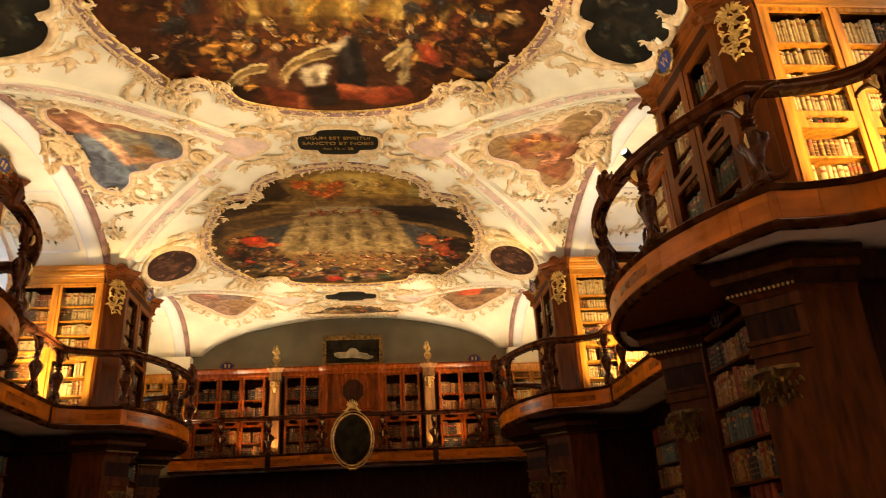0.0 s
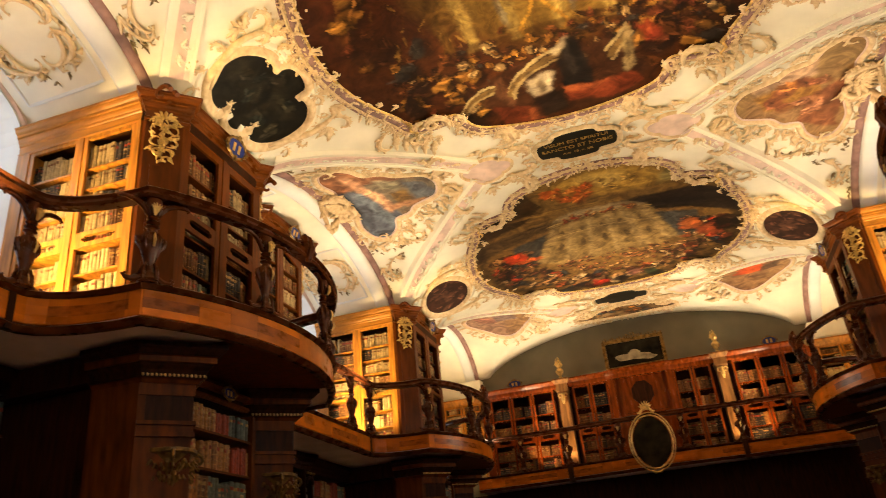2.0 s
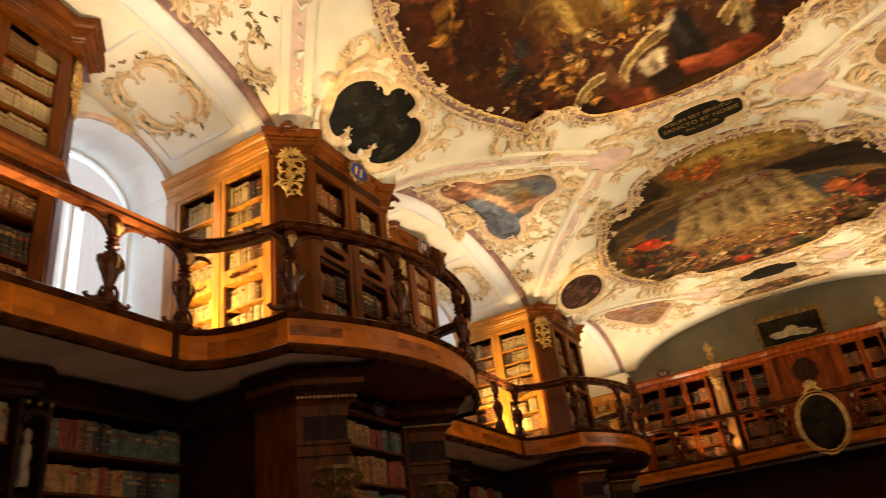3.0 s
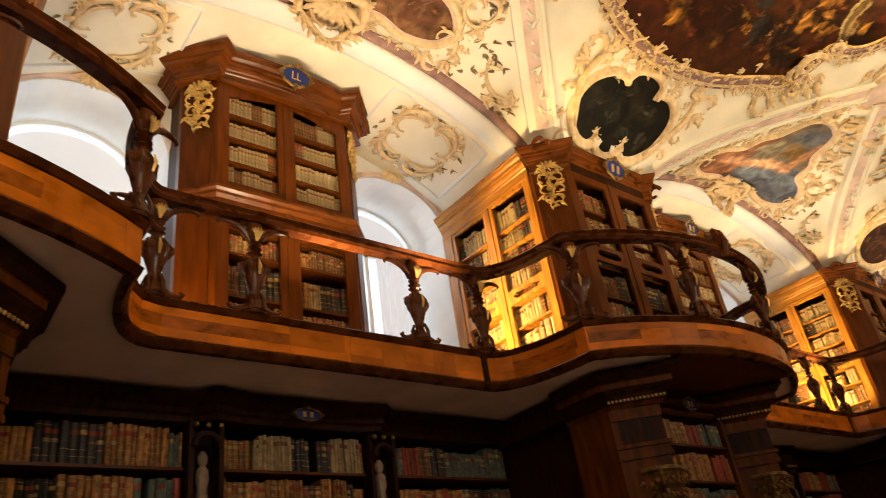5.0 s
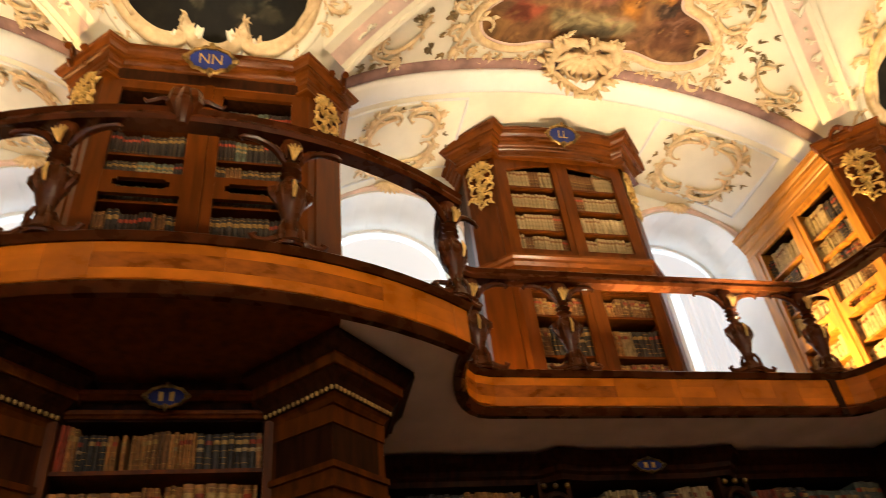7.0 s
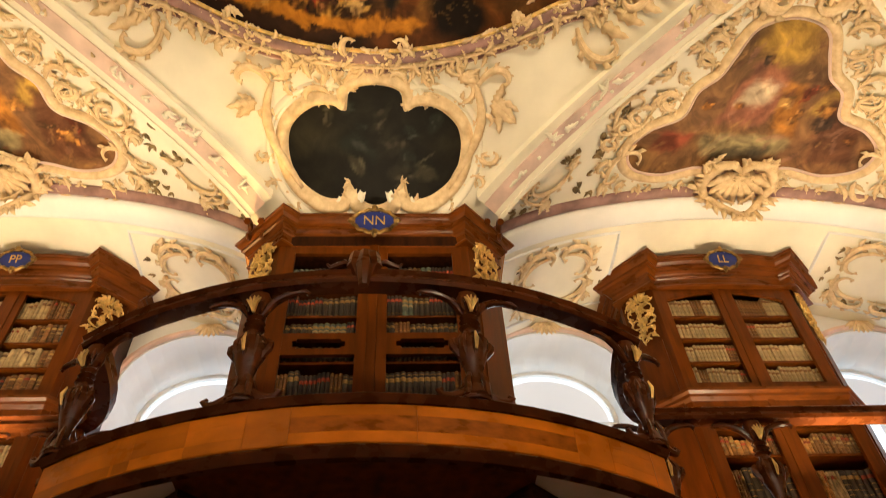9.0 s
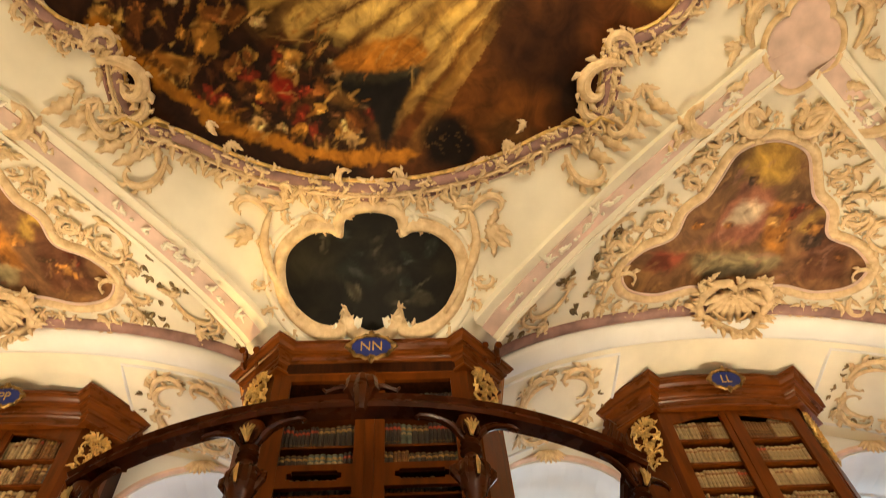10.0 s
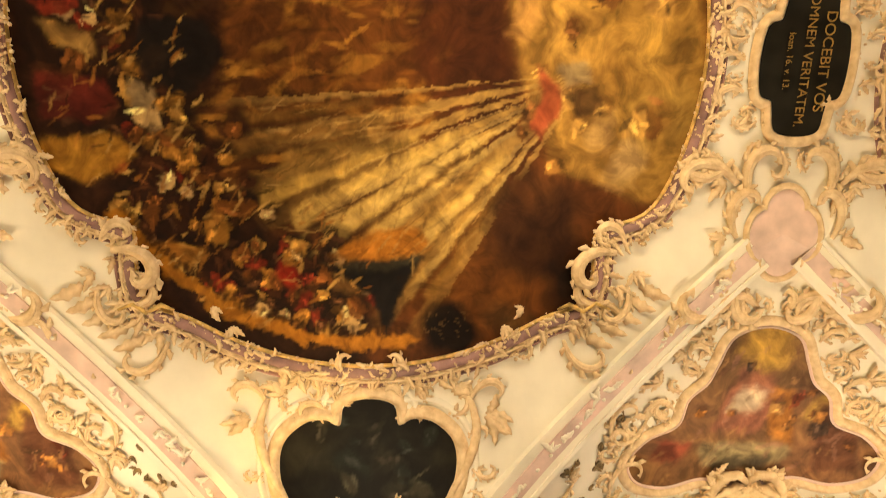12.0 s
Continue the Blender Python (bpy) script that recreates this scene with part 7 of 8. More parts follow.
def wall_bookcase(m, text, seed, singles=None):
    c = thing("wall_bookcase", m, "walnut bookcase with canted corners between two windows", "bookcase", "wall bookcases")
    stack = BookStack(seed)
    z0, z1 = GAL_HI - 0.06, 7.2
    half, front, cant = 0.98, 0.62, 0.26
    out = case_outline(half, front, cant)
    bm = bmesh.new()
    prism(bm, [(0, -half + 0.02), (0.28, -half + 0.02), (0.28, half - 0.02), (0, half - 0.02)], z0, z1 - 0.31)
    part("back_body", bm, WOOD_DARK, c)
    for s in (-1, 1):
        bm = bmesh.new()
        prism(bm, [(0.281, s * half), (front - cant, s * half), (front, s * (half - cant)), (front, s * (half - cant - 0.05)), (0.281, s * (half - cant - 0.05))][::s], z0, z1 - 0.28)
        part("corner_post", bm, WOOD, c)
        cm = Matrix.Translation((front - cant / 2, s * (half - cant / 2), 0)) @ Matrix.Rotation(s * math.pi / 4, 4, "Z")
        bm = bmesh.new()
        box(bm, 0.0, 0.012, -0.12, 0.12, z0 + 0.12, 6.25)
        p = part("raised_panel", bm, WOOD, c)
        p.matrix_local = cm
        rosette(c, cm @ Matrix.Translation((0.0, 0, 6.57)))
    bm = bmesh.new()
    sweep(bm, winged(half, front, cant, True), [(o, z + z1) for o, z in CORNICE])
    part("cornice", bm, WOOD_MOULD, c)
    bm = bmesh.new()
    prism(bm, out, z1 - 0.30, z1 - 0.03)
    part("top_board", bm, WOOD_DARK, c)
    bm = bmesh.new()
    sweep(bm, out[1:5], [(-0.06, 5.50), (0.0, 5.50), (0.03, 5.53), (0.03, 5.56), (0.055, 5.58), (0.055, 5.61), (0.01, 5.64), (-0.06, 5.64)])
    part("middle_moulding", bm, WOOD_MOULD, c)
    f = Matrix.Translation((front, 0, 0))
    for s in (-1, 1):
        a, b = sorted((s * 0.03, s * 0.67))
        frame_bars(c, "upper_door", f, a, b, 5.64, 6.92, 0.065, WOOD, arch=0.14 * -s, label="walnut door with an arched top")
        frame_bars(c, "lower_door", f, a, b, 3.96, 5.50, 0.07, WOOD, ((5.24, 0.17),), label="walnut door with a pierced top rail")
        a, b = sorted((s * 0.035, s * 0.66))
        shelf_bay(c, m, f, a, b, [5.70, 5.98, 6.27, 6.56], 6.88, 0.22, WOOD, stack, PAL_PALE, singles + (s > 0) if singles else None)
        shelf_bay(c, m, f, a, b, [4.02, 4.34, 4.56, 4.98, 5.24], 5.46, 0.22, WOOD, stack, PAL_BROWN)
    bm = bmesh.new()
    box(bm, front - 0.05, front + 0.008, -0.029, 0.029, 3.96, 6.92)
    part("centre_stile", bm, WOOD, c)
    name_plate(c, Matrix.Translation((front + 0.25, 0, 7.06)) @ pose(0, 0, 0, 0, 14, 0) @ Matrix.Diagonal((1, 1.0, 1.1, 1)), text)
    stack.finish("shelved_books", "rows of pale vellum and brown books")
    return c


# ---- lower storey ----


def capital(parent, m):
    bm = bmesh.new()
    lathe(bm, [(0.12, -0.24), (0.14, -0.22), (0.12, -0.2), (0.125, -0.1), (0.16, 0.02), (0.20, 0.09), (0.23, 0.10), (0.23, 0.13)], (0, 0, 0), 12)
    for row, (z0, z1, r1) in enumerate(((-0.2, -0.06, 0.20), (-0.12, 0.03, 0.235))):
        for k in range(10):
            a = (k + 0.5 * row) * math.pi / 5
            for da, w, dz in ((-0.2, 0.7, -0.03), (0.0, 1.0, 0.0), (0.2, 0.7, -0.03)):
                c, s = math.cos(a + da), math.sin(a + da)
                c0, s0 = math.cos(a + da * 0.5), math.sin(a + da * 0.5)
                tube(bm, [(0.125 * c0, 0.125 * s0, z0), (0.15 * c, 0.15 * s, (z0 + z1) / 2), (r1 * 0.95 * c, r1 * 0.95 * s, z1 + dz), (r1 * 1.06 * c, r1 * 1.06 * s, z1 - 0.035 + dz)], [0.014, 0.024 * w, 0.018 * w, 0.008], 5)
    for k in range(4):
        a = (k + 0.5) * math.pi / 2
        c, s = math.cos(a), math.sin(a)
        pts = [((0.235 + (0.055 - 0.0045 * j) * math.cos(t)) * c, (0.235 + (0.055 - 0.0045 * j) * math.cos(t)) * s, 0.055 + (0.055 - 0.0045 * j) * math.sin(t)) for j, t in enumerate([2.2 - 0.75 * j for j in range(11)])]
        tube(bm, pts, [0.018 - 0.0008 * j for j in range(11)], 6)
    ob = part("capital", bm, GILT_OLD, parent, "tarnished gilt leaf capital", smooth=True)
    ob["kind"] = "stuff"
    ob.matrix_local = m


GILT_OLD = material("tarnished_gilding", (0.26, 0.155, 0.045), 0.42, 0.6, 14, 0.5, 0.3, 50)


def lower_pier(m, seed):
    c = thing("pier_base_bookcase", m, "dark walnut pier base with prow pilasters and books", "bookcase", "pier bases")
    stack = BookStack(seed)
    bm = bmesh.new()
    box(bm, 0, 1.55, -1.12, 1.12, 0, 3.36)
    part("body", bm, WOOD_DARK, c)
    bm = bmesh.new()
    prism(bm, [(0, -1.26), (1.6, -1.26), (1.90, -0.5), (1.90, 0.5), (1.6, 1.26), (0, 1.26)], 3.365, 3.60)
    part("frieze", bm, WOOD_DARK, c)
    # browner than the frieze, so that these two mouldings read as lit lines
    for z, o in ((3.385, 0.045), (3.485, 0.085)):
        bm = bmesh.new()
        sweep(bm, [(1.902, -0.53), (1.902, 0.53)], [(0.0, z - 0.012), (o * 0.5, z - 0.012), (o * 0.7, z), (o, z + 0.006), (o, z + 0.028), (0.0, z + 0.04)])
        part("frieze_moulding", bm, WOOD_MID, c)
    for s in (-1, 1):
        shaft = [(1.5, s * 0.54), (1.93, s * 0.55), (2.25, s * 0.87), (1.95, s * 1.19), (1.5, s * 1.21)]
        head = [(1.5, s * 0.50), (1.96, s * 0.52), (2.37, s * 0.87), (2.0, s * 1.24), (1.5, s * 1.26)]
        inner = [tuple(Vector(shaft[1]).lerp(Vector(shaft[2]), 0.14)), shaft[2], tuple(Vector(shaft[2]).lerp(Vector(shaft[3]), 0.86))]
        bm = bmesh.new()
        prism(bm, shaft[::s], 0, 3.335)
        part("pilaster", bm, WOOD_MID, c)
        bm = bmesh.new()
        prism(bm, head[::s], 3.34, 3.598)
        part("entablature", bm, WOOD_DARK, c)
        # fascia in browner walnut as if lit, cavetto and corona dark as if shaded
        for name, prof, mat in (("architrave", [(-0.10, 3.30), (-0.05, 3.30), (-0.03, 3.325), (-0.012, 3.338), (-0.10, 3.338)], WOOD_MID),
                                ("cavetto", [(-0.05, 3.372), (0.0, 3.372), (0.012, 3.40), (0.04, 3.43), (0.05, 3.448), (-0.05, 3.448)], WOOD_DARK),
                                ("fascia", [(-0.05, 3.45), (0.065, 3.45), (0.068, 3.456), (0.068, 3.498), (0.078, 3.506), (-0.05, 3.506)], WOOD_MID),
                                ("corona", [(-0.05, 3.508), (0.085, 3.508), (0.12, 3.545), (0.14, 3.56), (0.14, 3.599), (-0.05, 3.599)], WOOD_DARK)):
            bm = bmesh.new()
            sweep(bm, head[::s], prof)
            part(name, bm, mat, c)
        # row of gilt beads under the cavetto
        for (a, b) in ((head[1], head[2]), (head[2], head[3])):
            bm = bmesh.new()
            n = 15
            for i in range(n):
                k = (i + 0.5) / n
                lathe(bm, [(0.003, -0.014), (0.010, -0.009), (0.0125, 0.0), (0.010, 0.009), (0.003, 0.013)], (a[0] + (b[0] - a[0]) * k, a[1] + (b[1] - a[1]) * k, 3.355), 6)
            part("gilt_beading", bm, GILT, c, "row of small gilt beads")["kind"] = "stuff"
        # chevron bands, the sunk dark panel between them and the corner stile
        for name, o, z0, z1, mat in (("neck_band", 0.014, 3.20, 3.30, WOOD_MID), ("sunk_panel", 0.004, 2.99, 3.198, WOOD_DARK), ("chevron_moulding", 0.03, 2.955, 2.988, WOOD_MID), ("chevron_band", 0.012, 2.90, 2.953, WOOD_MID), ("chevron_moulding", 0.024, 2.86, 2.898, WOOD_MID)):
            bm = bmesh.new()
            sweep(bm, (inner if name == "sunk_panel" else shaft[1:4])[::s], [(-0.02, z0), (o, z0), (o, z1), (-0.02, z1)])
            part(name, bm, mat, c)
        bm = bmesh.new()
        y0, y1 = sorted((s * 0.525, s * 0.575))
        box(bm, 1.86, 1.975, y0, y1, 1.5, 3.335)
        part("corner_stile", bm, WOOD_MID, c)
        capital(c, Matrix.Translation((2.04, s * 0.87, 2.64)))
    f = Matrix.Translation((1.97, 0, 0))
    shelf_bay(c, m, f, -0.52, 0.52, [1.71, 2.05, 2.39, 2.73, 3.07], 3.36, 0.3, WOOD_MID, stack, PAL_RED, front=-0.01, sets={3: [6, 3, 6]})
    name_plate(c, Matrix.Translation((2.02, 0, 3.45)) @ Matrix.Diagonal((0.8, 0.62, 0.6, 1)), "")
    stack.finish("shelved_books", "rows of tall old books with red labels")
    return c


def statuette(parent, m):
    bm = bmesh.new()
    lathe(bm, [(0.045, 0.0), (0.05, 0.08), (0.035, 0.16), (0.05, 0.24), (0.045, 0.3), (0.02, 0.33), (0.035, 0.36), (0.038, 0.4), (0.015, 0.44)], (0, 0, 0), 8)
    ob = part("statuette", bm, STATUE, parent, "small pale carved figure in a niche", smooth=True)
    ob.matrix_local = m


STATUE = material("painted_wood_figure", (0.34, 0.25, 0.17), 0.6, 0, 12, 0.3, 0.2, 40)


def lower_bay(m, seed):
    c = thing("lower_wall_bookcase", m, "dark lower bookcase under the gallery, full of books", "bookcase", "lower bookcases")
    stack = BookStack(seed)
    bm = bmesh.new()
    box(bm, 0, 0.3, -2.35, 2.35, 0, 3.6)
    part("body", bm, WOOD_DARK, c)
    bm = bmesh.new()
    sweep(bm, [(0.6, -2.35), (0.6, -0.85), (0.72, -0.72), (0.66, -0.5), (0.66, 0.5), (0.72, 0.72), (0.6, 0.85), (0.6, 2.35)], [(-0.3, 3.40), (0.02, 3.40), (0.03, 3.44), (0.06, 3.46), (0.06, 3.50), (0.12, 3.55), (0.12, 3.61), (-0.3, 3.61)])
    part("frieze", bm, WOOD_DARK, c)
    f = Matrix.Translation((0.62, 0, 0))
    zs = [1.7, 2.05, 2.4, 2.74, 3.07]
    for a, b, pal in ((-2.3, -0.92, PAL_RED), (-0.64, 0.64, PAL_BROWN), (0.92, 2.3, PAL_RED)):
        shelf_bay(c, m, f, a, b, zs, 3.40, 0.3, WOOD, stack, pal, front=-0.02)
    for s in (-1, 1):
        bm = bmesh.new()
        box(bm, 0.3, 0.66, s * 0.78 - 0.13, s * 0.78 + 0.13, 0, 2.55)
        for k in (-1, 1):
            box(bm, 0.56, 0.68, s * 0.78 + k * 0.115 - 0.018, s * 0.78 + k * 0.115 + 0.018, 2.55, 3.4)
        box(bm, 0.3, 0.5, s * 0.78 - 0.1, s * 0.78 + 0.1, 2.55, 3.4)
        part("niche_pilaster", bm, WOOD_DARK, c)
        bm = bmesh.new()
        pts = [(0.69, s * 0.78 + 0.1 * math.cos(t), 3.2 + 0.1 * math.sin(t)) for t in [math.pi * j / 8 for j in range(9)]]
        tube(bm, pts, 0.028, 6)
        part("niche_arch", bm, WOOD_DARK, c, smooth=True)
        bm = bmesh.new()
        for k in (-1, 0, 1):
            lathe(bm, [(0.008, 0), (0.022, 0.012), (0.022, 0.03), (0.008, 0.044)], (0.71, s * 0.78 + k * 0.095, 3.335), 8)
        part("gilt_boss", bm, GILT_OLD, c, smooth=True)["kind"] = "stuff"
        statuette(c, Matrix.Translation((0.6, s * 0.78, 2.75)))
    name_plate(c, Matrix.Translation((0.79, 0, 3.47)) @ Matrix.Diagonal((0.8, 0.72, 0.5, 1)), "")
    stack.finish("shelved_books", "rows of old brown and red books")
    return c


PIER_TEXT = {(-1, 0.0): "NN", (1, 7.0): "VV"}
for side, piers in ((-1, (-7.0, 0.0, 7.0, 14.0)), (1, (7.0, 14.0))):
    for y in piers:
        m = side_pose(side, y)
        gallery(m, int(60 + y + 3 * side))
        if y >= 0:
            pier_bookcase(m, PIER_TEXT.get((side, y), ""), int(200 + y * 3 + side), 5 if (side, y) == (-1, 0.0) else None)
            lower_pier(m, int(300 + y * 3 + side))
    for y in ((-3.5, 3.5, 10.5, 17.5) if side < 0 else (10.5, 17.5)):
        m = side_pose(side, y)
        wall_bookcase(m, {-3.5: "PP", 3.5: "LL"}.get(y, ""), int(400 + y * 2 + side), 9 if y == 3.5 else None)
        lower_bay(m, int(500 + y * 2 + side))
    for y in ys_w:
        if side < 0 and y > -6 or y > 5:
            window(side_pose(side, y))

# ---- end wall ----
ENDM = pose(0, END, 0, 0, 0, -90)     # local x looks back into the hall, local y runs to the east


def end_bookcase():
    c = thing("end_bookcase", ENDM, "reddish walnut bookcase wall below the end arch", "bookcase")
    stack = BookStack(900)
    front = 0.42
    bm = bmesh.new()
    box(bm, 0, 0.12, -3.9, 3.9, 0, 6.0)
    part("back_body", bm, WOOD_DARK, c)
    f = Matrix.Translation((front, 0, 0))
    zs = [3.98, 4.31, 4.86, 5.32]
    for s in (-1, 1):
        for a, b in ((0.78, 1.20), (1.22, 1.64), (2.12, 2.66), (2.68, 3.20), (3.22, 3.74)):
            y0, y1 = sorted((s * a, s * b))
            frame_bars(c, "door", f, y0, y1, 3.95, 5.86, 0.05, WOOD_RED, ((4.66, 0.18),), label="reddish walnut door frame")
            shelf_bay(c, ENDM, f, y0 + 0.01, y1 - 0.01, zs, 5.84, 0.22, WOOD_RED, stack, PAL_DIM, front=-0.08)
        bm = bmesh.new()
        y0, y1 = sorted((s * 1.76, s * 2.00))
        box(bm, 0.1, front + 0.06, y0, y1, 3.9, 5.75)
        p = part("pilaster", bm, WOOD_PALE, c, "wooden pilaster, its colour paled as if uplit")
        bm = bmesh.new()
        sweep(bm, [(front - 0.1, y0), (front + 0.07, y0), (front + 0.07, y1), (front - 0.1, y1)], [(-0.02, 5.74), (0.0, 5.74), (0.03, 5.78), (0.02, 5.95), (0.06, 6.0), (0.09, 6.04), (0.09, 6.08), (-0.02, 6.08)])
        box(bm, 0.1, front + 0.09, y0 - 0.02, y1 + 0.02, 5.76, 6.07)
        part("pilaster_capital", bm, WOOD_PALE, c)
        bm = bmesh.new()
        for q in (-0.07, 0.07):
            tube(bm, [(front + 0.1, s * 1.88 + q + 0.05 * math.cos(t) * (1 - 0.07 * i), 5.66 + 0.05 * math.sin(t)) for i, t in enumerate([0.7 * j for j in range(9)])], 0.016, 5)
        tube(bm, [(front + 0.08, s * 1.88, 5.45), (front + 0.11, s * 1.88, 5.55), (front + 0.09, s * 1.88, 5.72)], [0.02, 0.05, 0.03], 6)
        part("gilt_mount", bm, GILT, c, smooth=True)
        y0, y1 = sorted((s * 3.75, s * 3.95))
        bm = bmesh.new()
        box(bm, 0.1, front + 0.05, y0, y1, 3.9, 5.9)
        part("end_post", bm, WOOD_RED, c)
        y0, y1 = sorted((s * 0.62, s * 0.77))
        bm = bmesh.new()
        box(bm, 0.1, front + 0.05, y0, y1, 3.9, 6.0)
        part("centre_post", bm, WOOD_RED, c)
    bm = bmesh.new()
    box(bm, 0.1, front - 0.02, -0.62, 0.62, 3.9, 6.02)
    part("centre_panel", bm, WOOD_RED, c)
    bm = bmesh.new()
    for y0, y1, z0, z1 in ((-0.5, 0.5, 5.0, 5.06), (-0.5, 0.5, 5.84, 5.9), (-0.5, -0.44, 5.06, 5.84), (0.44, 0.5, 5.06, 5.84)):
        box(bm, front - 0.02, front + 0.02, y0, y1, z0, z1)
    part("panel_moulding", bm, WOOD_RED, c)
    bm = bmesh.new()
    vs = [bm.verts.new((front - 0.012, 0.27 * math.cos(a), 5.45 + 0.30 * math.sin(a))) for a in [math.pi / 8 + math.pi / 4 * i for i in range(8)]]
    r = bmesh.ops.extrude_face_region(bm, geom=[bm.faces.new(vs)])
    bmesh.ops.translate(bm, vec=(0.012, 0, 0), verts=[e for e in r["geom"] if isinstance(e, bmesh.types.BMVert)])
    part("octagonal_panel", bm, WOOD_DARK, c, "dark octagonal inlaid panel")
    bm = bmesh.new()
    sweep(bm, [(front, -3.95), (front, -2.1), (front + 0.03, -0.8), (front + 0.1, -0.62), (front + 0.1, 0.62), (front + 0.03, 0.8), (front, 2.1), (front, 3.95)], [(-0.3, 5.86), (0.0, 5.86), (0.02, 5.9), (0.02, 5.96), (0.06, 6.0), (0.1, 6.03), (0.1, 6.07), (-0.3, 6.07)])
    part("cornice", bm, WOOD_RED, c)
    stack.finish("shelved_books", "rows of old brown books on the end wall")


# pilaster wood made paler to carry the small uplights' light in its colour
WOOD_PALE = material("uplit_pale_wood", (0.30, 0.135, 0.04), 0.4, 0, 3.0, 0.35, 0.06, 40, (6, 6, 0.7))
WOOD_RED = material("reddish_walnut", (0.21, 0.040, 0.004), 0.24, 0, 3.0, 0.3, 0.05, 40, (5, 5, 0.9), gloss=0.3, coat=0.05)
end_bookcase()


def corner_bookcase(s):
    c = thing("corner_bookcase", ENDM, "walnut corner bookcase lit from below, lamplight also in its colour", "bookcase", "corner bookcases")
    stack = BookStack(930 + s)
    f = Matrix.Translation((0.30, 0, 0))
    # gold lamplight is put into the wood colour here, besides corner_lamp
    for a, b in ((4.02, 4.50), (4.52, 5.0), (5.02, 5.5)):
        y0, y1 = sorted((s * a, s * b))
        frame_bars(c, "door", f, y0, y1, 3.95, 5.86, 0.045, WOOD_LIT, ((4.66, 0.18),))
        shelf_bay(c, ENDM, f, y0 + 0.01, y1 - 0.01, [3.98, 4.32, 4.66, 4.86, 5.16, 5.46, 5.68], 5.84, 0.2, WOOD_LIT, stack, PAL_PALE)
    y0, y1 = sorted((s * 3.98, s * 5.54))
    bm = bmesh.new()
    sweep(bm, [(0.3, y0), (0.3, y1)], [(-0.25, 5.86), (0.0, 5.86), (0.02, 5.9), (0.06, 5.94), (0.1, 5.98), (0.1, 6.02), (-0.25, 6.02)])
    part("cornice", bm, WOOD_LIT, c)
    stack.finish("shelved_books", "rows of pale books in the corner bookcase")


corner_bookcase(-1)
corner_bookcase(1)


def end_gallery():
    g = thing("end_gallery", ENDM, "walnut gallery with inlaid parapet across the end wall", "gallery", kind="structure")
    line = [(0.92, -4.12), (0.92, -1.95), (0.98, -1.6), (1.05, -0.8), (1.08, 0.0), (1.05, 0.8), (0.98, 1.6), (0.92, 1.95), (0.92, 4.12)]
    bm = bmesh.new()
    prism(bm, [(0, -4.12)] + [(u - 0.03, v) for u, v in line] + [(0, 4.12)], GAL_LO + 0.02, GAL_HI - 0.06)
    part("floor_slab", bm, SOFFIT, g)
    parapet(g, line, 99)
    posts_on(g, [(0.92 if abs(v) > 1.8 else 1.0, v, 0, ()) for v in (-3.0, -1.92, -0.7, 0.7, 1.92, 3.0)])
    for s in (-1, 1):
        bm = bmesh.new()
        box(bm, 0.86, 0.98, s * 1.92 - 0.06, s * 1.92 + 0.06, GAL_LO - 0.04, GAL_HI + 0.02)
        part("parapet_block", bm, WOOD_DARK, g)


end_gallery()
bm = bmesh.new()
box(bm, -5.3, 5.3, END - 0.3, END - 0.02, 0, 3.6)
solid("lower_end_panelling", bm, WOOD_DARK, "dark wooden panelling under the end gallery", "panelling", "structure")


def oval_portrait():
    t = thing("oval_portrait", Matrix.Translation((0, END - 1.15, 4.17)), "dark oval portrait in a gilt frame on the rail", "painting")
    bm = bmesh.new()
    vs = [bm.verts.new((0.40 * math.cos(a), -0.02, 0.54 * math.sin(a))) for a in [2 * math.pi * i / 40 for i in range(40)]]
    bm.faces.new(vs)
    part("canvas", bm, PORTRAIT, t)
    bm = bmesh.new()
    n = 48
    for r, rad in ((1.0, 0.02), (1.11, 0.015)):
        ring = [(0.44 * r * math.cos(2 * math.pi * i / n), -0.03, 0.58 * r * math.sin(2 * math.pi * i / n)) for i in range(n)]
        tube(bm, ring + ring[:1], rad, 6)
    for s in (-1, 1):
        tube(bm, [(0, -0.04, 0.74), (s * 0.08, -0.05, 0.72), (s * 0.15, -0.05, 0.64), (s * 0.2, -0.05, 0.66)], [0.03, 0.035, 0.03, 0.012], 6)
        tube(bm, [(0, -0.04, -0.66), (s * 0.07, -0.05, -0.66), (s * 0.13, -0.05, -0.6)], [0.03, 0.03, 0.012], 6)
    for k in range(7):
        a = -1.2 + 0.4 * k
        tube(bm, [(0.03 * math.sin(a), -0.05, 0.70), (0.10 * math.sin(a), -0.06, 0.74 + 0.08 * math.cos(a)), (0.15 * math.sin(a), -0.05, 0.74 + 0.17 * math.cos(a))], [0.02, 0.025, 0.006], 5)
    part("gilt_frame", bm, GILT, t, smooth=True)


PORTRAIT = material("darkened_canvas", (0.022, 0.017, 0.009), 0.7, 0, 4, 0.6, 0.05, 30, gloss=0.1)
oval_portrait()


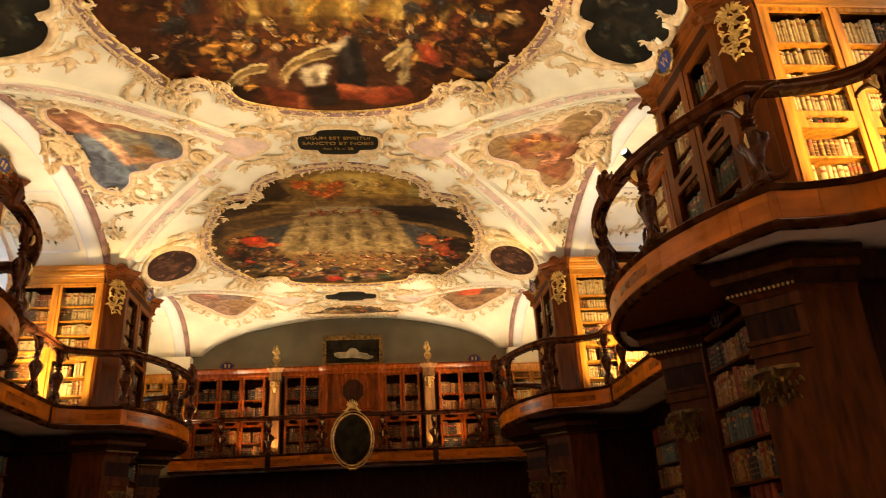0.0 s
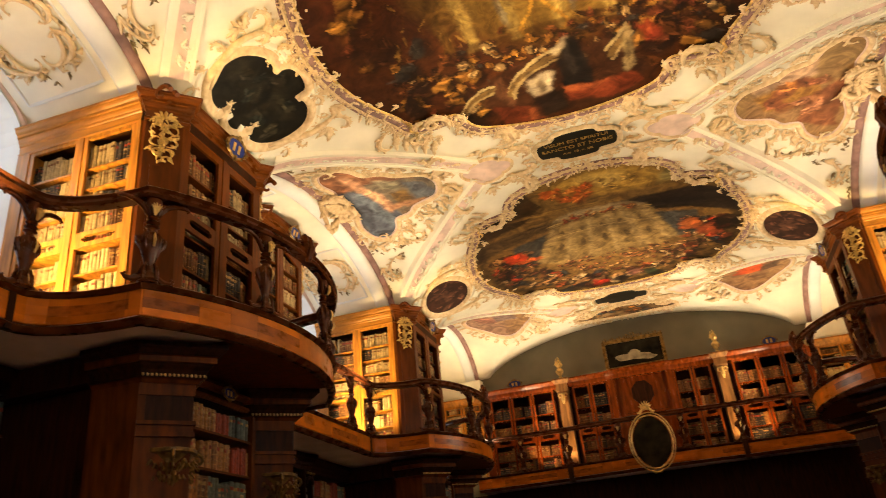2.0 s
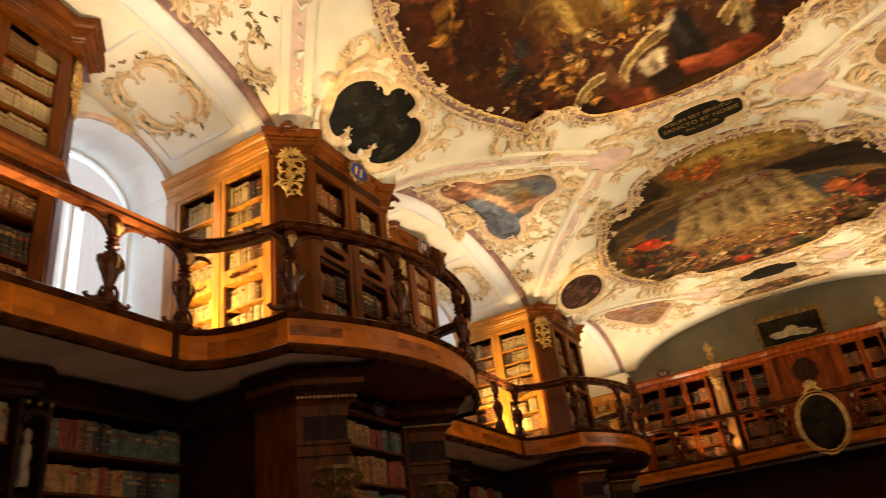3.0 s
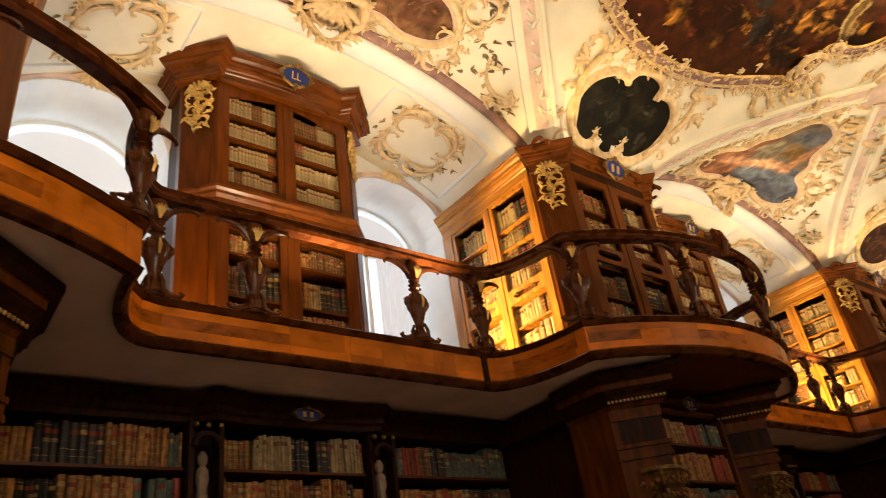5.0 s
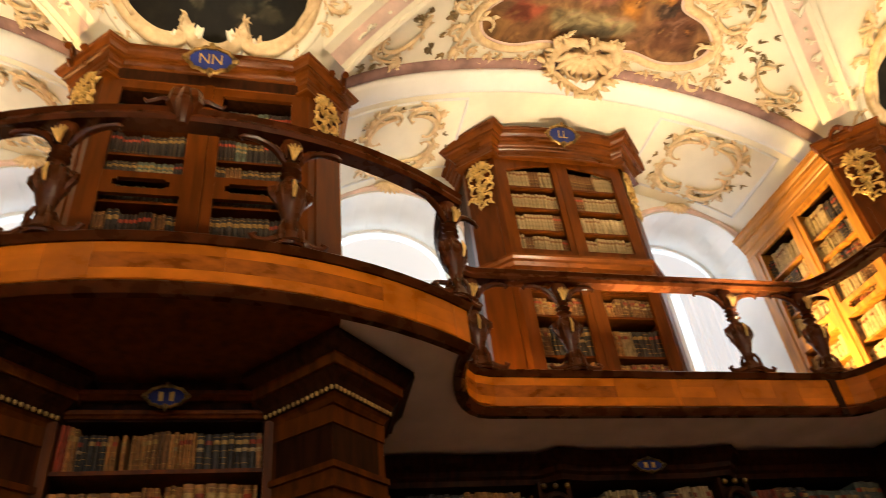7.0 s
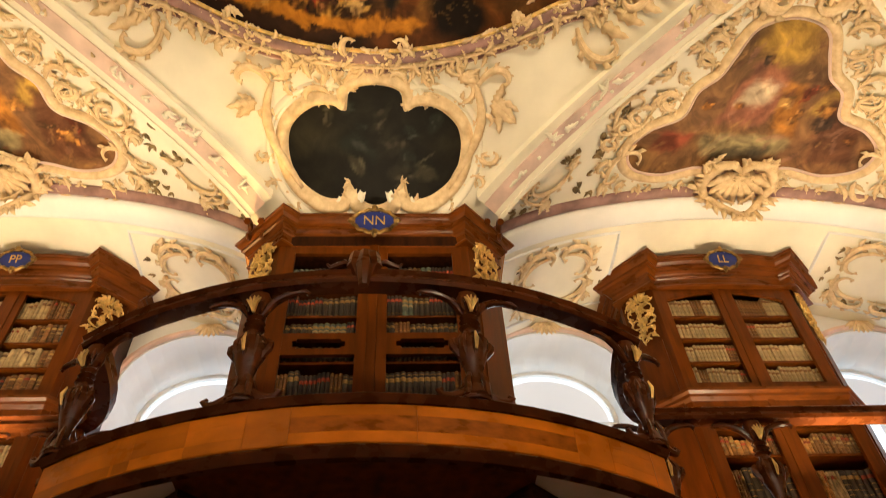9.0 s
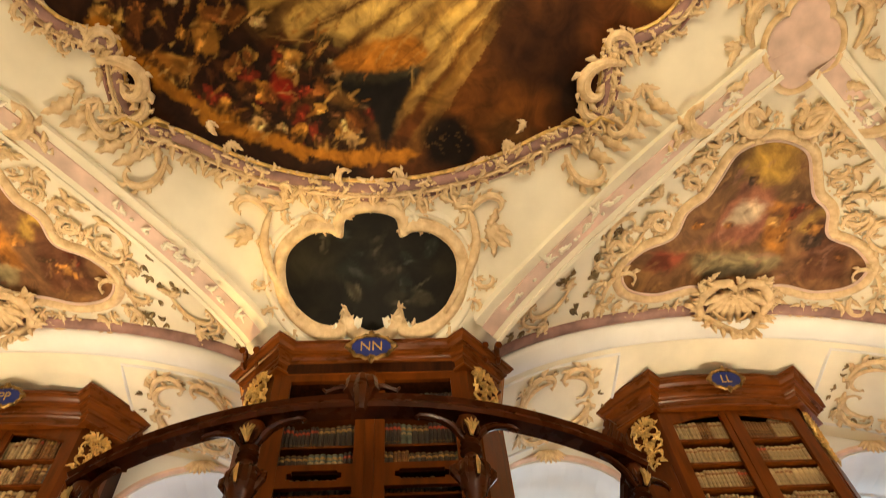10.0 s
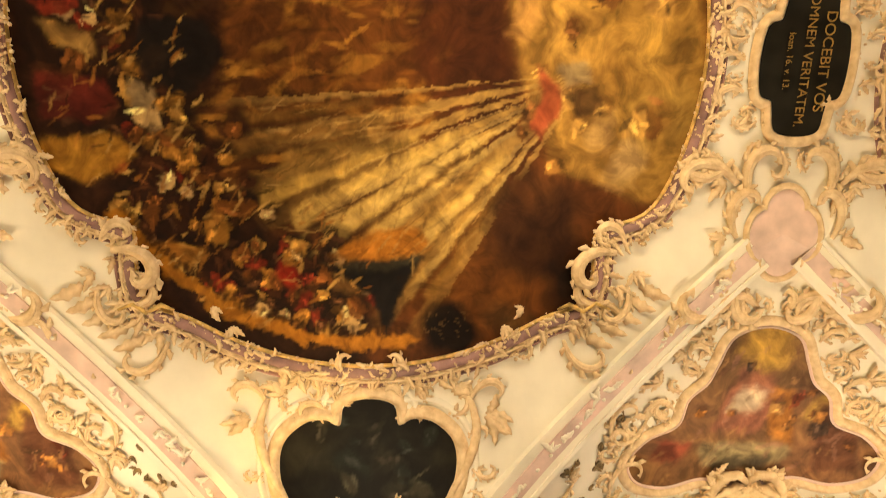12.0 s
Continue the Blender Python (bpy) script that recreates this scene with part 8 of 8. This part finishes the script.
def end_picture():
    t = thing("framed_picture", Matrix.Translation((0, END - 0.36, 6.08)) @ pose(0, 0, 0, 4, 0, 0), "dark framed picture with pale shapes above the bookcase", "painting")
    bm = bmesh.new()
    box(bm, -0.66, 0.66, -0.01, 0.01, 0.08, 0.66)
    part("canvas", bm, PORTRAIT, t)
    rng = random.Random(3)
    for k, (x, z, a, b) in enumerate(((-0.22, 0.28, 0.24, 0.10), (0.1, 0.27, 0.26, 0.09), (0.32, 0.22, 0.18, 0.06), (0.0, 0.38, 0.14, 0.06))):
        bm = bmesh.new()
        vs = [bm.verts.new((x + a * math.cos(q) * (1 + 0.15 * math.sin(3 * q + k)), -0.014 - 0.001 * k, z + b * math.sin(q) * (1 + 0.2 * math.cos(2 * q + k)))) for q in [2 * math.pi * i / 20 for i in range(20)]]
        bm.faces.new(vs)
        part("pale_shape", bm, PALE, t)
    bm = bmesh.new()
    for x0, x1, z0, z1 in ((-0.74, 0.74, 0.0, 0.08), (-0.74, 0.74, 0.66, 0.74), (-0.74, -0.66, 0.08, 0.66), (0.66, 0.74, 0.08, 0.66)):
        box(bm, x0, x1, -0.05, 0.02, z0, z1)
    part("gilt_frame", bm, GILT_OLD, t)
    bm = bmesh.new()
    for i in range(25):
        x = -0.7 + 1.4 * i / 24
        h = 0.05 + 0.08 * math.exp(-(x / 0.15) ** 2) + 0.03 * math.sin(i * 2.1)
        tube(bm, [(x, -0.03, 0.72), (x + 0.02, -0.04, 0.74 + h * 0.6), (x - 0.01, -0.03, 0.74 + h)], [0.02, 0.025, 0.006], 5)
    part("carved_crest", bm, GILT_OLD, t, smooth=True)


PALE = material("pale_ochre_paint", (0.42, 0.34, 0.20), 0.5, 0, 6, 0.35, 0.05, 30)
end_picture()


def finial(x):
    t = thing("gilt_finial", Matrix.Translation((x, END - 0.36, 6.08)), "gilt carved vase finial on the bookcase pilaster", "finial", "gilt finials")
    bm = bmesh.new()
    lathe(bm, [(0.08, 0), (0.085, 0.03), (0.04, 0.06), (0.03, 0.1), (0.085, 0.17), (0.1, 0.23), (0.06, 0.3), (0.03, 0.33)], (0, 0, 0), 10)
    part("vase", bm, GILT, t, smooth=True)
    bm = bmesh.new()
    for k in range(9):
        a = 2 * math.pi * k / 9
        r = 0.05 + 0.03 * (k % 2)
        tube(bm, [(0, 0, 0.3), (r * math.cos(a), r * math.sin(a), 0.40), (0.6 * r * math.cos(a), 0.6 * r * math.sin(a), 0.46 + 0.05 * (k % 3))], [0.02, 0.03, 0.008], 5)
    tube(bm, [(0, 0, 0.3), (0, 0, 0.45), (0, 0, 0.6)], [0.03, 0.035, 0.006], 6)
    part("flame", bm, GILT, t, smooth=True)


finial(-1.88)
finial(1.88)
for x in (-3.05, 3.05):
    t = thing("standing_plate", Matrix.Translation((x, END - 0.4, 6.16)) @ pose(0, 0, 0, 0, 0, -90), "small blue name plate in a gilt frame", "plate", "standing plates")
    name_plate(t, Matrix(), "")

# spotlights on the pier bookcases
LAMP_GLASS = bpy.data.materials.new("lit_lamp_lens")
LAMP_GLASS.use_nodes = True
lb = LAMP_GLASS.node_tree.nodes["Principled BSDF"]
lb.inputs["Emission Color"].default_value = (1, 0.95, 0.85, 1)
lb.inputs["Emission Strength"].default_value = 5


def spotlight(m):
    t = thing("spotlight", m, "small black spotlight on an arm at the bookcase", "spotlight", "spotlights")
    bm = bmesh.new()
    lathe(bm, [(0.045, -0.14), (0.05, -0.05), (0.055, 0.0)], (0, 0, 0), 12)
    bmesh.ops.rotate(bm, cent=(0, 0, 0), matrix=Matrix.Rotation(radians(-60), 3, "X"), verts=bm.verts)
    part("housing", bm, BLACKM, t, smooth=True)
    bm = bmesh.new()
    lathe(bm, [(0.04, 0.002), (0.035, 0.012)], (0, 0, 0), 12)
    bmesh.ops.rotate(bm, cent=(0, 0, 0), matrix=Matrix.Rotation(radians(-60), 3, "X"), verts=bm.verts)
    part("lens", bm, LAMP_GLASS, t)
    bm = bmesh.new()
    tube(bm, [(0, -0.1, -0.06), (0.02, -0.2, -0.08), (-0.3, -0.34, -0.08)], 0.014, 6)
    part("arm", bm, BLACKM, t)


spotlight(Matrix.Translation((3.50, 8.28, 5.95)) @ pose(0, 0, 0, 0, 0, 120))
